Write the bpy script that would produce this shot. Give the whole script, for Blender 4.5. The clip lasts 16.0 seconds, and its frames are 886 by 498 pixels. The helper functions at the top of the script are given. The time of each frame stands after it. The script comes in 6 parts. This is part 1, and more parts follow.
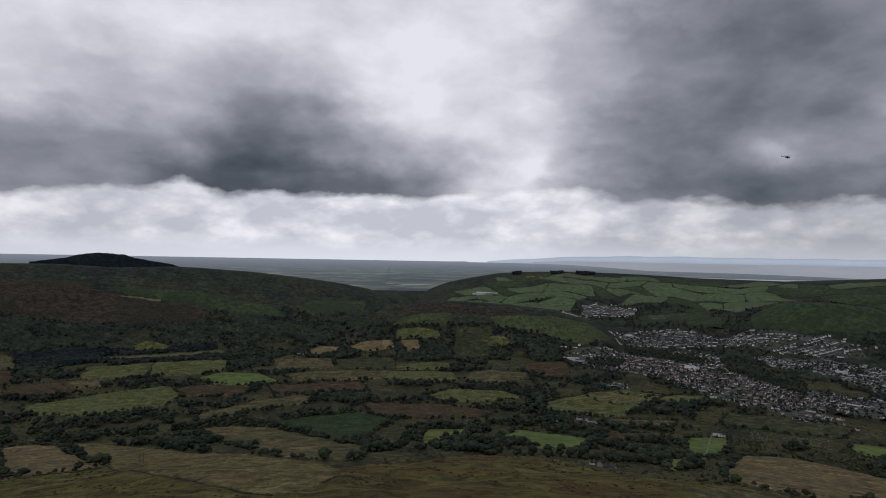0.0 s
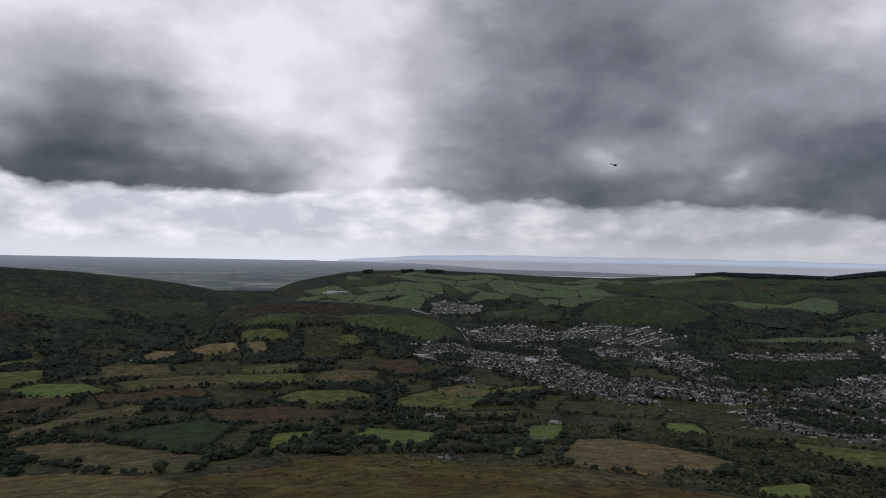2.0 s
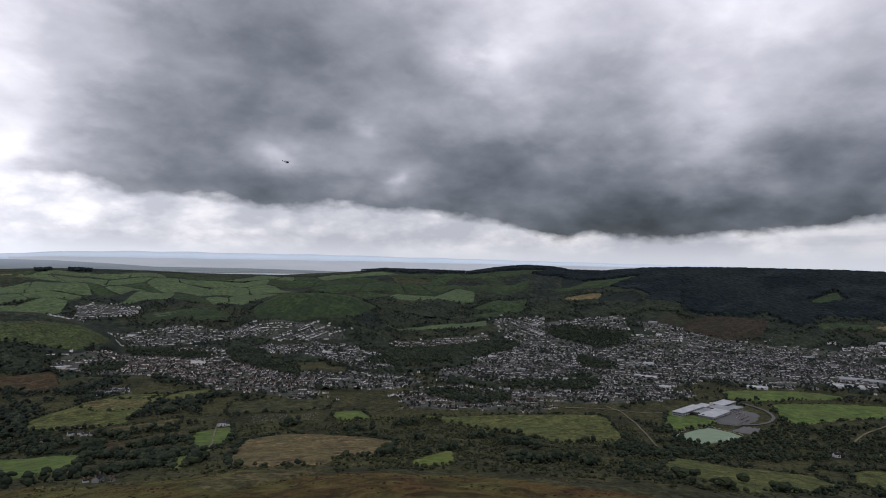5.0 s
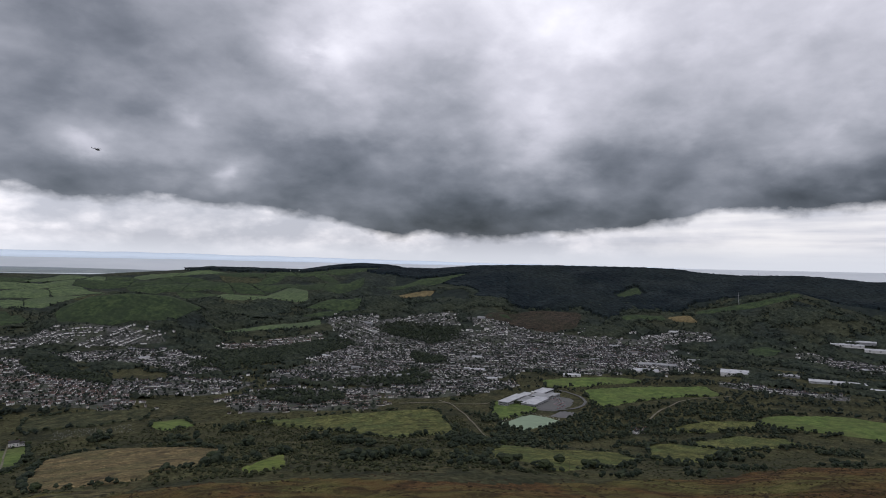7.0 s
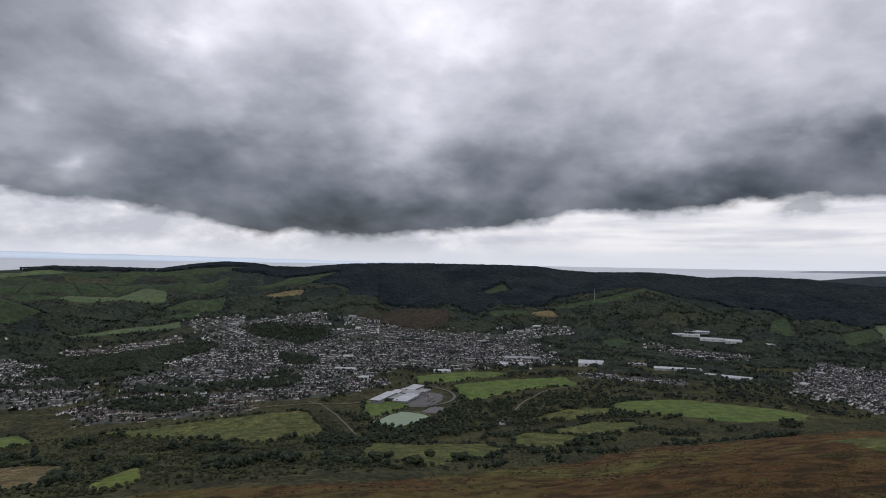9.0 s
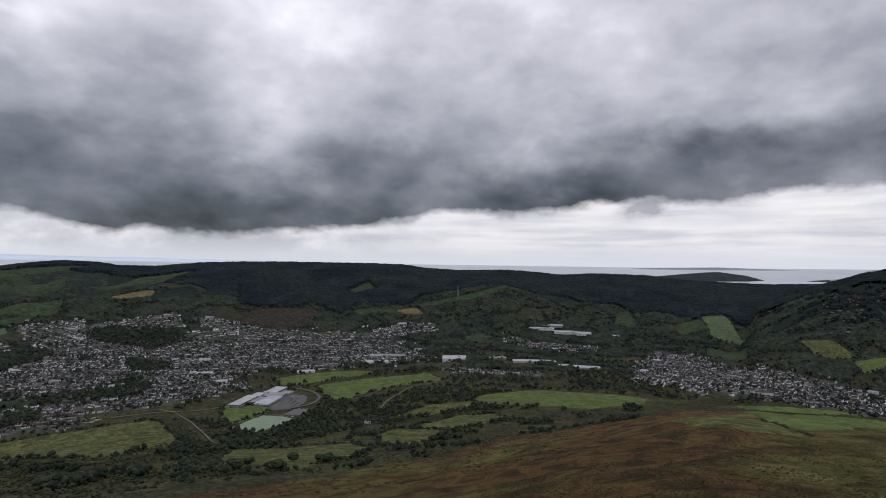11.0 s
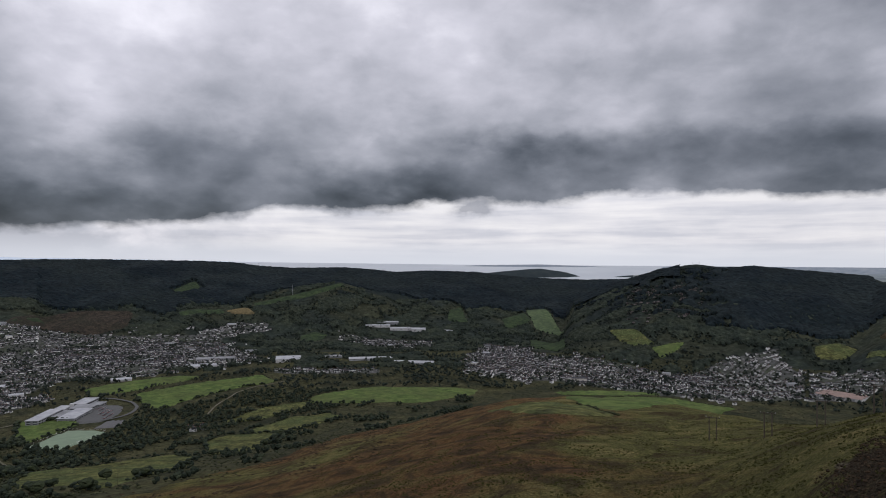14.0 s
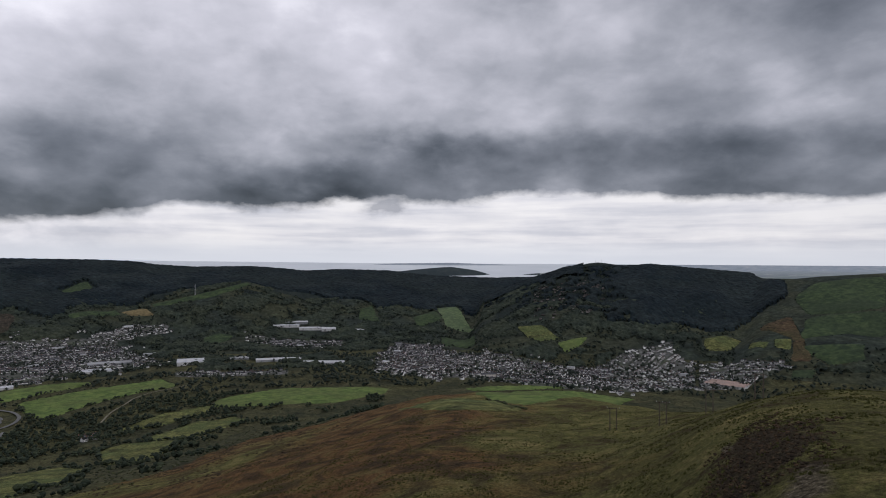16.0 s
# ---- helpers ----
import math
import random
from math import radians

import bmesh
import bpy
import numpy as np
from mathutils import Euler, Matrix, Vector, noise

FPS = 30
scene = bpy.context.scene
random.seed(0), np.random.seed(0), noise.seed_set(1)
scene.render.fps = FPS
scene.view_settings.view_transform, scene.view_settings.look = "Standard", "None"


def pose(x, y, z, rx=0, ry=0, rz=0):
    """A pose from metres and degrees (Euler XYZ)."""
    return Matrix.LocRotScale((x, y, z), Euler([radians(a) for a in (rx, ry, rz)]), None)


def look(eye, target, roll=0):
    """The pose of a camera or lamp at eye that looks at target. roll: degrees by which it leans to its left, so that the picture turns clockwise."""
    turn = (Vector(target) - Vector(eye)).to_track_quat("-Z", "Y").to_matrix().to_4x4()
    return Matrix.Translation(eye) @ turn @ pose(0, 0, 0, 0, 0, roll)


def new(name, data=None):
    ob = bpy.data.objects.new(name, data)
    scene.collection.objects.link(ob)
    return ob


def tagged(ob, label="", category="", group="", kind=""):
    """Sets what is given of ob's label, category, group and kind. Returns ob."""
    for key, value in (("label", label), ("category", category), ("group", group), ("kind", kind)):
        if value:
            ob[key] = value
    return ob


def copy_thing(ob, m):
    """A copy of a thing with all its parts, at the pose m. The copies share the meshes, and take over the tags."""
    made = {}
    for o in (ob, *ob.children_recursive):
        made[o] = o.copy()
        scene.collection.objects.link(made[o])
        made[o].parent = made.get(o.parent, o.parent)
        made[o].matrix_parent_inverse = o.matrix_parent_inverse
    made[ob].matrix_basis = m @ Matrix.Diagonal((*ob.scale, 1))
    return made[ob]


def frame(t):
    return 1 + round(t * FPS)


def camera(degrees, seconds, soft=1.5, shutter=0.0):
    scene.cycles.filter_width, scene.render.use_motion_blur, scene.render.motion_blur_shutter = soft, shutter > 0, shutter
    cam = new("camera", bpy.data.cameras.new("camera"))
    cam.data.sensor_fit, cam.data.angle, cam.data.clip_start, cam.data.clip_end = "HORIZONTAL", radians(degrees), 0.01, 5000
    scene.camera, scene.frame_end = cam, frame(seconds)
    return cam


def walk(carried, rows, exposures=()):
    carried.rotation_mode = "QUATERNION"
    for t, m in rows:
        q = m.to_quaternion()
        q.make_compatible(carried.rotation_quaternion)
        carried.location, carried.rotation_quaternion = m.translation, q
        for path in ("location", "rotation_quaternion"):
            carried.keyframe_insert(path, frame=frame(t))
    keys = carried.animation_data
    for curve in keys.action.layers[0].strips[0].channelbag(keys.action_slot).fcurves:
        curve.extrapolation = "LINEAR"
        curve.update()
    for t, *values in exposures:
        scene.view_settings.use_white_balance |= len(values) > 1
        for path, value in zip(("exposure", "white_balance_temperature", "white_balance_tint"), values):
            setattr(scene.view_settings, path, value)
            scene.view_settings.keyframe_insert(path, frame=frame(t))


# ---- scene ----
# ---- camera ----
EYE = (0.0, 0.0, 300.0)
PATH = [  # seconds, yaw, pitch, roll
    (0.0, -0.01, 1.01, -1.03), (0.5, -2.14, 1.02, -1.02), (1.0, -5.53, 1.04, -1.03), (1.5, -9.96, 1.09, -1.04),
    (2.0, -13.37, 1.13, -1.03), (2.5, -17.35, 1.17, -1.00), (3.0, -21.92, 1.19, -0.98), (3.5, -26.77, 1.22, -0.95),
    (4.0, -31.35, 1.24, -0.95), (4.5, -36.82, 1.27, -0.92), (5.0, -42.34, 1.31, -0.89), (5.2, -43.90, 1.33, -0.90),
    (7.3, -58.63, 1.38, -0.85), (7.5, -59.48, 1.39, -0.84), (8.0, -62.18, 1.39, -0.81), (8.5, -65.18, 1.38, -0.75),
    (9.0, -68.65, 1.36, -0.68), (9.2, -70.11, 1.33, -0.62), (11.3, -82.11, 1.30, -0.54), (11.5, -83.03, 1.28, -0.56),
    (12.0, -85.70, 1.26, -0.54), (12.5, -88.79, 1.25, -0.51), (13.0, -91.12, 1.23, -0.46), (13.5, -93.25, 1.21, -0.43),
    (14.0, -95.36, 1.21, -0.41), (14.5, -97.46, 1.19, -0.38), (15.0, -99.56, 1.16, -0.35), (15.5, -101.66, 1.14, -0.34),
    (16.0, -103.33, 1.12, -0.35)]
cam = camera(69.73, 16.0, soft=1.0)
walk(cam, [(t, pose(*EYE, 90 + p, r, y)) for t, y, p, r in PATH],
     [(0.0, -0.26, 6190, 14), (2.5, -0.16, 6180, 14), (5.0, 0.13, 6190, 14), (8.5, 0.26, 6220, 14), (12.5, 0.19, 6220, 14), (16.0, 0.19, 6220, 14)])
# the cloud deck: how light it is every 6 degrees of bearing from -36 on, at each height in degrees
DECK = {}
DECK[4.5] = [0.63, 0.69, 0.5, 0.42, 0.44, 0.49, 0.53, 1.12, 0.62, 0.57, 0.44, 0.47, 0.53, 0.43, 0.45, 0.41, 0.37, 0.39, 0.44, 0.48, 0.41, 0.37, 0.43, 0.56, 0.5, 0.6, 0.53, 0.47, 0.52, 0.53]
DECK[7] = [0.62, 0.67, 0.49, 0.41, 0.44, 0.49, 0.6, 1.12, 0.75, 0.52, 0.51, 0.48, 0.62, 0.47, 0.48, 0.48, 0.52, 0.57, 0.49, 0.52, 0.5, 0.41, 0.49, 0.5, 0.49, 0.59, 0.51, 0.47, 0.51, 0.53]
DECK[9.5] = [0.71, 0.7, 0.63, 0.46, 0.56, 0.75, 0.79, 1.08, 0.77, 0.49, 0.63, 0.66, 0.69, 0.52, 0.48, 0.53, 0.58, 0.77, 0.6, 0.52, 0.64, 0.63, 0.62, 0.48, 0.45, 0.51, 0.44, 0.44, 0.47, 0.51]
DECK[12.5] = [0.95, 0.92, 0.76, 0.62, 0.67, 1.02, 1.04, 1.13, 0.79, 0.55, 0.54, 0.6, 0.69, 0.61, 0.66, 0.66, 0.71, 0.82, 0.76, 0.7, 0.67, 0.75, 0.79, 0.79, 0.69, 0.71, 0.62, 0.62, 0.71, 0.54]
DECK[16] = [1.06, 1.05, 0.85, 0.75, 0.86, 1.05, 1.08, 0.97, 0.83, 0.65, 0.59, 0.57, 0.54, 0.65, 0.82, 0.76, 0.78, 0.84, 0.81, 0.74, 0.72, 0.78, 0.8, 0.81, 0.73, 0.71, 0.68, 0.62, 0.6, 0.59]
DECK[20] = [1.07, 1.1, 1.03, 1.03, 1.11, 1.24, 1.21, 1.05, 0.88, 0.65, 0.56, 0.58, 0.59, 0.76, 0.94, 0.86, 0.9, 0.98, 0.93, 0.84, 0.81, 0.84, 0.83, 0.8, 0.76, 0.73, 0.7, 0.66, 0.53, 0.57]
# small breaks and thick places: bearing, rise, half widths in degrees, lighter or darker by
GAPS = [(-2.5, 19.5, 2.5, 2.5, 0.10), (-2, 14.3, 1.5, 1.2, 0.12), (7.7, 8.2, 1.3, 1.2, 0.10), (26.5, 9.2, 2.0, 0.8, 0.12), (38, 7.8, 1.0, 1.2, 0.14), (47.2, 18, 2.2, 2.0, 0.12), (35, 11.5, 1.8, 1.0, 0.10),
        (67, 11, 1.5, 2.0, 0.08), (60, 3.6, 5, 0.6, -0.06), (90, 5.7, 4, 0.7, -0.08), (105, 9.0, 3, 1.0, -0.08), (132, 14.5, 2.5, 1.5, 0.08), (30.5, 12.8, 3, 1.2, -0.08)]
DECK_EDGE = [(-60, 5.4), (-35, 5.1), (-25, 5.9), (-22.6, 6.8), (-19, 5.7), (-7.4, 5.9), (4, 6.1), (8, 7.0), (11, 6.6), (17, 5.8), (25, 5.4), (34, 5.3), (40, 5.1), (47, 4.2), (51, 3.0), (60, 2.9), (72, 3.4), (76.5, 4.0), (81, 5.1), (86, 4.9), (92, 5.2),
             (95, 6.0), (104, 5.6), (109, 6.5), (115, 6.7), (123, 6.0), (132, 5.4), (140, 5.6), (180, 5.5)]
BAND_TONE = [(-60, 1.2), (-30, 1.28), (-14, 1.42), (0, 1.42), (8, 1.38), (13, 1.22), (20, 1.1), (32, 1.0), (46, 0.97), (60, 0.95), (80, 0.98), (110, 1.0), (140, 0.94)]
# ---- sky: an overcast deck of grey cloud with a bright band under its edge ----
def math_node(nodes, links, op, a, b=None, c=None):
    n = nodes.new("ShaderNodeMath")
    n.operation = op
    for k, v in enumerate((a, b, c)):
        if v is None:
            continue
        if isinstance(v, (int, float)):
            n.inputs[k].default_value = v
        else:
            links.new(v, n.inputs[k])
    return n.outputs[0]


def noise_node(nodes, links, vector, scale, detail=6.0, rough=0.55, distortion=0.0):
    n = nodes.new("ShaderNodeTexNoise")
    n.inputs["Scale"].default_value, n.inputs["Detail"].default_value = scale, detail
    n.inputs["Roughness"].default_value, n.inputs["Distortion"].default_value = rough, distortion
    if vector is not None:
        links.new(vector, n.inputs["Vector"])
    return n


def ramp_node(nodes, links, fac, stops, smooth=False):
    n = nodes.new("ShaderNodeValToRGB")
    n.color_ramp.interpolation = "EASE" if smooth else "LINEAR"
    el = n.color_ramp.elements
    while len(el) < len(stops):
        el.new(0.5)
    for e, (p, c) in zip(el, stops):
        e.position = p
        e.color = (c, c, c, 1) if isinstance(c, (int, float)) else (*c, 1)
    if fac is not None:
        links.new(fac, n.inputs[0])
    return n.outputs[0]


def mix_node(nodes, links, fac, a, b, mode="MIX"):
    n = nodes.new("ShaderNodeMix")
    n.data_type, n.blend_type = "RGBA", mode
    for k, v in ((0, fac), (6, a), (7, b)):
        if isinstance(v, (int, float)):
            n.inputs[k].default_value = v
        elif isinstance(v, tuple):
            n.inputs[k].default_value = (*v, 1)
        else:
            links.new(v, n.inputs[k])
    return n.outputs[2]


SUN_ELEVATION, SUN_BEARING = 42.0, 215.0
world = bpy.data.worlds.new("overcast_sky")
scene.world = world
world.use_nodes = True
wn, wl = world.node_tree.nodes, world.node_tree.links
wn.clear()
M = lambda op, a, b=None, c=None: math_node(wn, wl, op, a, b, c)
sky = wn.new("ShaderNodeTexSky")
sky.sky_type, sky.sun_disc = "NISHITA", False
sky.sun_elevation, sky.sun_rotation = radians(SUN_ELEVATION), radians(SUN_BEARING)
coord = wn.new("ShaderNodeTexCoord").outputs["Generated"]
sep = wn.new("ShaderNodeSeparateXYZ")
wl.new(coord, sep.inputs[0])
dx, dy, dz = sep.outputs
bearing = M("MULTIPLY", M("ARCTAN2", dx, dy), 57.2958)
rise = M("MULTIPLY", M("ARCSINE", dz), 57.2958)
# the deck seen in perspective
up = M("ADD", M("MAXIMUM", dz, 0.0), 0.60)
flat = wn.new("ShaderNodeCombineXYZ")
wl.new(M("DIVIDE", dx, up), flat.inputs[0])
wl.new(M("DIVIDE", dy, up), flat.inputs[1])
wl.new(M("MULTIPLY", dz, 0.8), flat.inputs[2])
squash = wn.new("ShaderNodeMapping")
squash.inputs["Scale"].default_value = (1.0, 1.0, 1.9)
wl.new(coord, squash.inputs[0])
warp1 = noise_node(wn, wl, squash.outputs[0], 7.0, 6, 0.55).outputs[0]
warp2 = noise_node(wn, wl, squash.outputs[0], 6.3, 6, 0.55).outputs[1]
sway = wn.new("ShaderNodeSeparateColor")
wl.new(warp2, sway.inputs[0])
u = M("ADD", bearing, M("MULTIPLY", M("SUBTRACT", sway.outputs[1], 0.5), 11.0))
v = M("ADD", rise, M("MULTIPLY", M("SUBTRACT", warp1, 0.5), 5.0))


def blob(u0, v0, su, sv, amount):
    a = M("DIVIDE", M("SUBTRACT", u, u0), su)
    b = M("DIVIDE", M("SUBTRACT", v, v0), sv)
    e = M("EXPONENT", M("MULTIPLY", M("ADD", M("MULTIPLY", a, a), M("MULTIPLY", b, b)), -1.0))
    return M("MULTIPLY", e, amount)


# how light the deck is: along the bearing at six heights, one height passing into the next
along = M("DIVIDE", M("ADD", u, 44.0), 192.0)
levels = list(DECK)
deck = None
for n, level in enumerate(levels):
    stops = [0.68] + DECK[level] + [0.64]
    where = [0.0] + [(8.0 + 6.0 * k) / 192.0 for k in range(len(DECK[level]))] + [1.0]
    row = ramp_node(wn, wl, along, list(zip(where, stops)))
    row.node.color_ramp.interpolation = "B_SPLINE"
    if deck is None:
        deck = row
        continue
    rate = wn.new("ShaderNodeMapRange")
    rate.interpolation_type = "SMOOTHSTEP"
    wl.new(v, rate.inputs["Value"])
    rate.inputs["From Min"].default_value, rate.inputs["From Max"].default_value = levels[n - 1], level
    deck = mix_node(wn, wl, rate.outputs[0], deck, row)
zenith = wn.new("ShaderNodeMapRange")
for key, value in (("From Min", 23.0), ("From Max", 50.0)):
    zenith.inputs[key].default_value = value
wl.new(rise, zenith.inputs["Value"])
deck = mix_node(wn, wl, zenith.outputs[0], deck, (0.98, 0.98, 0.98))
for row in GAPS:
    deck = M("ADD", deck, blob(*row))
big = noise_node(wn, wl, flat.outputs[0], 3.4, 5, 0.5, 0.3).outputs[0]
near_up = M("ADD", M("MAXIMUM", dz, 0.0), 0.38)
rolls = wn.new("ShaderNodeCombineXYZ")
wl.new(M("DIVIDE", dx, near_up), rolls.inputs[0])
wl.new(M("DIVIDE", dy, near_up), rolls.inputs[1])
mid = noise_node(wn, wl, rolls.outputs[0], 4.6, 5, 0.5, 0.2).outputs[0]
lump = wn.new("ShaderNodeTexVoronoi")
lump.feature = "SMOOTH_F1"
for key, value in (("Scale", 5.6), ("Detail", 2.0), ("Roughness", 0.5), ("Smoothness", 0.8)):
    lump.inputs[key].default_value = value
bent = wn.new("ShaderNodeVectorMath")
bent.operation = "MULTIPLY_ADD"
wl.new(warp2, bent.inputs[0])
bent.inputs[1].default_value = (0.22, 0.22, 0.15)
wl.new(flat.outputs[0], bent.inputs[2])
wl.new(bent.outputs[0], lump.inputs["Vector"])
deck = M("ADD", deck, M("MULTIPLY", M("SUBTRACT", big, 0.5), 0.14))
deck = M("ADD", deck, M("MULTIPLY", M("SUBTRACT", mid, 0.5), 0.25))
deck = M("ADD", deck, M("MULTIPLY", M("SUBTRACT", 0.42, lump.outputs["Distance"]), 0.15))
wisps = noise_node(wn, wl, squash.outputs[0], 17.0, 5, 0.6, 0.3).outputs[0]
deck = M("ADD", deck, M("MULTIPLY", M("SUBTRACT", wisps, 0.5), 0.11))
deck = ramp_node(wn, wl, deck, [(0.22, (0.034, 0.039, 0.046)), (0.35, (0.091, 0.101, 0.116)), (0.47, (0.178, 0.190, 0.212)), (0.62, (0.338, 0.347, 0.374)),
                                (0.80, (0.60, 0.595, 0.63)), (1.0, (0.995, 0.978, 1.0))])
# the bright band: heaped cloud on one side, smooth creamy sheets on the other
pos = M("DIVIDE", M("ADD", bearing, 60.0), 240.0)
edge = M("MULTIPLY", ramp_node(wn, wl, pos, [((b + 60) / 240, h / 10) for b, h in DECK_EDGE]), 10.0)
ragged = noise_node(wn, wl, squash.outputs[0], 13.0, 7, 0.54).outputs[0]
edge = M("ADD", edge, M("MULTIPLY", M("SUBTRACT", ragged, 0.5), 2.6))
below = M("SMOOTH_MIN", M("MAXIMUM", M("MULTIPLY", M("SUBTRACT", edge, rise), 1.35), 0.0), 1.0, 0.3)
stretch = wn.new("ShaderNodeMapping")
stretch.inputs["Scale"].default_value = (10.0, 10.0, 21.0)
wl.new(coord, stretch.inputs[0])
heap = wn.new("ShaderNodeTexVoronoi")
heap.feature = "SMOOTH_F1"
for key, value in (("Scale", 1.9), ("Detail", 4.0), ("Roughness", 0.55), ("Smoothness", 0.5)):
    heap.inputs[key].default_value = value
wl.new(stretch.outputs[0], heap.inputs["Vector"])
puff = noise_node(wn, wl, stretch.outputs[0], 0.75, 8, 0.54, 0.1).outputs[0]
puff = M("ADD", puff, M("MULTIPLY", M("SUBTRACT", 0.42, heap.outputs["Distance"]), 0.15))
puff = M("ADD", puff, M("MULTIPLY", M("SUBTRACT", M("MINIMUM", rise, 6.0), 2.0), 0.018))
heaped = ramp_node(wn, wl, puff, [(0.32, (0.47, 0.48, 0.51)), (0.44, (0.60, 0.60, 0.62)), (0.53, (0.75, 0.735, 0.74)), (0.64, (0.87, 0.845, 0.83))])
layers = wn.new("ShaderNodeMapping")
layers.inputs["Scale"].default_value = (5.0, 5.0, 60.0)
wl.new(coord, layers.inputs[0])
sheets = noise_node(wn, wl, layers.outputs[0], 1.0, 6, 0.5, 0.2).outputs[0]
creamy = ramp_node(wn, wl, M("ADD", sheets, M("MULTIPLY", M("SUBTRACT", puff, 0.5), 0.25)), [(0.32, (0.56, 0.565, 0.59)), (0.46, (0.70, 0.69, 0.69)), (0.62, (0.82, 0.80, 0.77))])
band = mix_node(wn, wl, ramp_node(wn, wl, pos, [(0.52, 0.0), (0.60, 0.9)]), heaped, creamy)
low = ramp_node(wn, wl, M("DIVIDE", M("MAXIMUM", rise, 0.0), 10.0), [(0.0, 1.0), (0.08, 0.75), (0.20, 0.0)])
band = mix_node(wn, wl, low, band, (0.63, 0.65, 0.675))
tone = ramp_node(wn, wl, pos, [((b + 60) / 240, f / 2) for b, f in BAND_TONE])
band = mix_node(wn, wl, 1.0, band, M("MULTIPLY", tone, 2.0), "MULTIPLY")
cloud = mix_node(wn, wl, below, deck, band)
scud = M("MINIMUM", M("MULTIPLY", blob(97.7, 4.8, 1.2, 0.5, 1.6), M("MULTIPLY", ragged, 1.3)), 0.7)
cloud = mix_node(wn, wl, scud, cloud, (0.24, 0.25, 0.28))
bg_cloud, bg_sky = wn.new("ShaderNodeBackground"), wn.new("ShaderNodeBackground")
wl.new(cloud, bg_cloud.inputs[0])
bg_cloud.inputs[1].default_value = 1.0
wl.new(sky.outputs[0], bg_sky.inputs[0])
bg_sky.inputs[1].default_value = 0.06
veil = wn.new("ShaderNodeMixShader")
veil.inputs[0].default_value = 0.94
wl.new(bg_sky.outputs[0], veil.inputs[1])
wl.new(bg_cloud.outputs[0], veil.inputs[2])
wl.new(veil.outputs[0], wn.new("ShaderNodeOutputWorld").inputs[0])

sun = new("sun", bpy.data.lights.new("sun", "SUN"))
sun.data.energy, sun.data.angle, sun.data.color = 0.6, radians(30), (1.0, 0.96, 0.9)
sb, se = radians(SUN_BEARING), radians(SUN_ELEVATION)
sun.matrix_world = look((0, 0, 900), (-math.sin(sb) * math.cos(se) * 100, -math.cos(sb) * math.cos(se) * 100, 900 - math.sin(se) * 100))
# ---- materials ----
def material(name, colours, scale=0.05, rough=0.95, bump=0.0, bump_scale=None, detail=8, second=None, spec=0.15, stops=None, mottle=None):
    """Ground and paint: a ramp of colours over noise at that scale (per metre), a second, larger noise that shifts it, and relief."""
    mat = bpy.data.materials.new(name)
    mat.use_nodes = True
    nodes, links = mat.node_tree.nodes, mat.node_tree.links
    bsdf = nodes["Principled BSDF"]
    bsdf.inputs["Roughness"].default_value = rough
    bsdf.inputs["Specular IOR Level"].default_value = spec
    place = nodes.new("ShaderNodeTexCoord").outputs["Object"]
    grain = noise_node(nodes, links, place, scale, detail, 0.65, 0.3).outputs[0]
    n = len(colours)
    where = stops or [0.32 + 0.36 * k / max(1, n - 1) for k in range(n)]
    colour = ramp_node(nodes, links, grain, list(zip(where, colours)))
    if second:
        size, tint, amount = second
        wide = noise_node(nodes, links, place, size, 5, 0.6, 0.5).outputs[0]
        mask = ramp_node(nodes, links, wide, [(0.45, 0.0), (0.62, amount)])
        colour = mix_node(nodes, links, mask, colour, tint)
    if mottle:  # tussocks, rushes and thin growth
        size, amount = mottle
        tufts = noise_node(nodes, links, place, size, 8, 0.78, 0.4).outputs[0]
        colour = mix_node(nodes, links, amount, colour, ramp_node(nodes, links, tufts, [(0.34, 0.30), (0.50, 1.0), (0.66, 2.1)]), "MULTIPLY")
    links.new(colour, bsdf.inputs["Base Color"])
    if bump:
        fine = noise_node(nodes, links, place, bump_scale or scale * 4, 6, 0.7).outputs[0]
        b = nodes.new("ShaderNodeBump")
        b.inputs["Strength"].default_value, b.inputs["Distance"].default_value = 1.0, bump
        links.new(fine, b.inputs["Height"])
        links.new(b.outputs[0], bsdf.inputs["Normal"])
    return mat


def varied(name, low, high, rough=0.8, spec=0.3, island=True, grain=0.3, mid=None):
    """Paint, slate or leaves whose tone differs from piece to piece."""
    mat = bpy.data.materials.new(name)
    mat.use_nodes = True
    nodes, links = mat.node_tree.nodes, mat.node_tree.links
    bsdf = nodes["Principled BSDF"]
    bsdf.inputs["Roughness"].default_value = rough
    bsdf.inputs["Specular IOR Level"].default_value = spec
    if island:
        chance = nodes.new("ShaderNodeNewGeometry").outputs["Random Per Island"]
    else:
        chance = nodes.new("ShaderNodeObjectInfo").outputs["Random"]
    place = nodes.new("ShaderNodeTexCoord").outputs["Object"]
    dirt = noise_node(nodes, links, place, grain, 6, 0.65).outputs[0]
    f = math_node(nodes, links, "ADD", math_node(nodes, links, "MULTIPLY", chance, 0.75), math_node(nodes, links, "MULTIPLY_ADD", dirt, 0.7, -0.22))
    stops = [(0.05, low), (0.95, high)] if mid is None else [(0.05, low), (0.55, mid), (0.95, high)]
    links.new(ramp_node(nodes, links, f, stops), bsdf.inputs["Base Color"])
    return mat


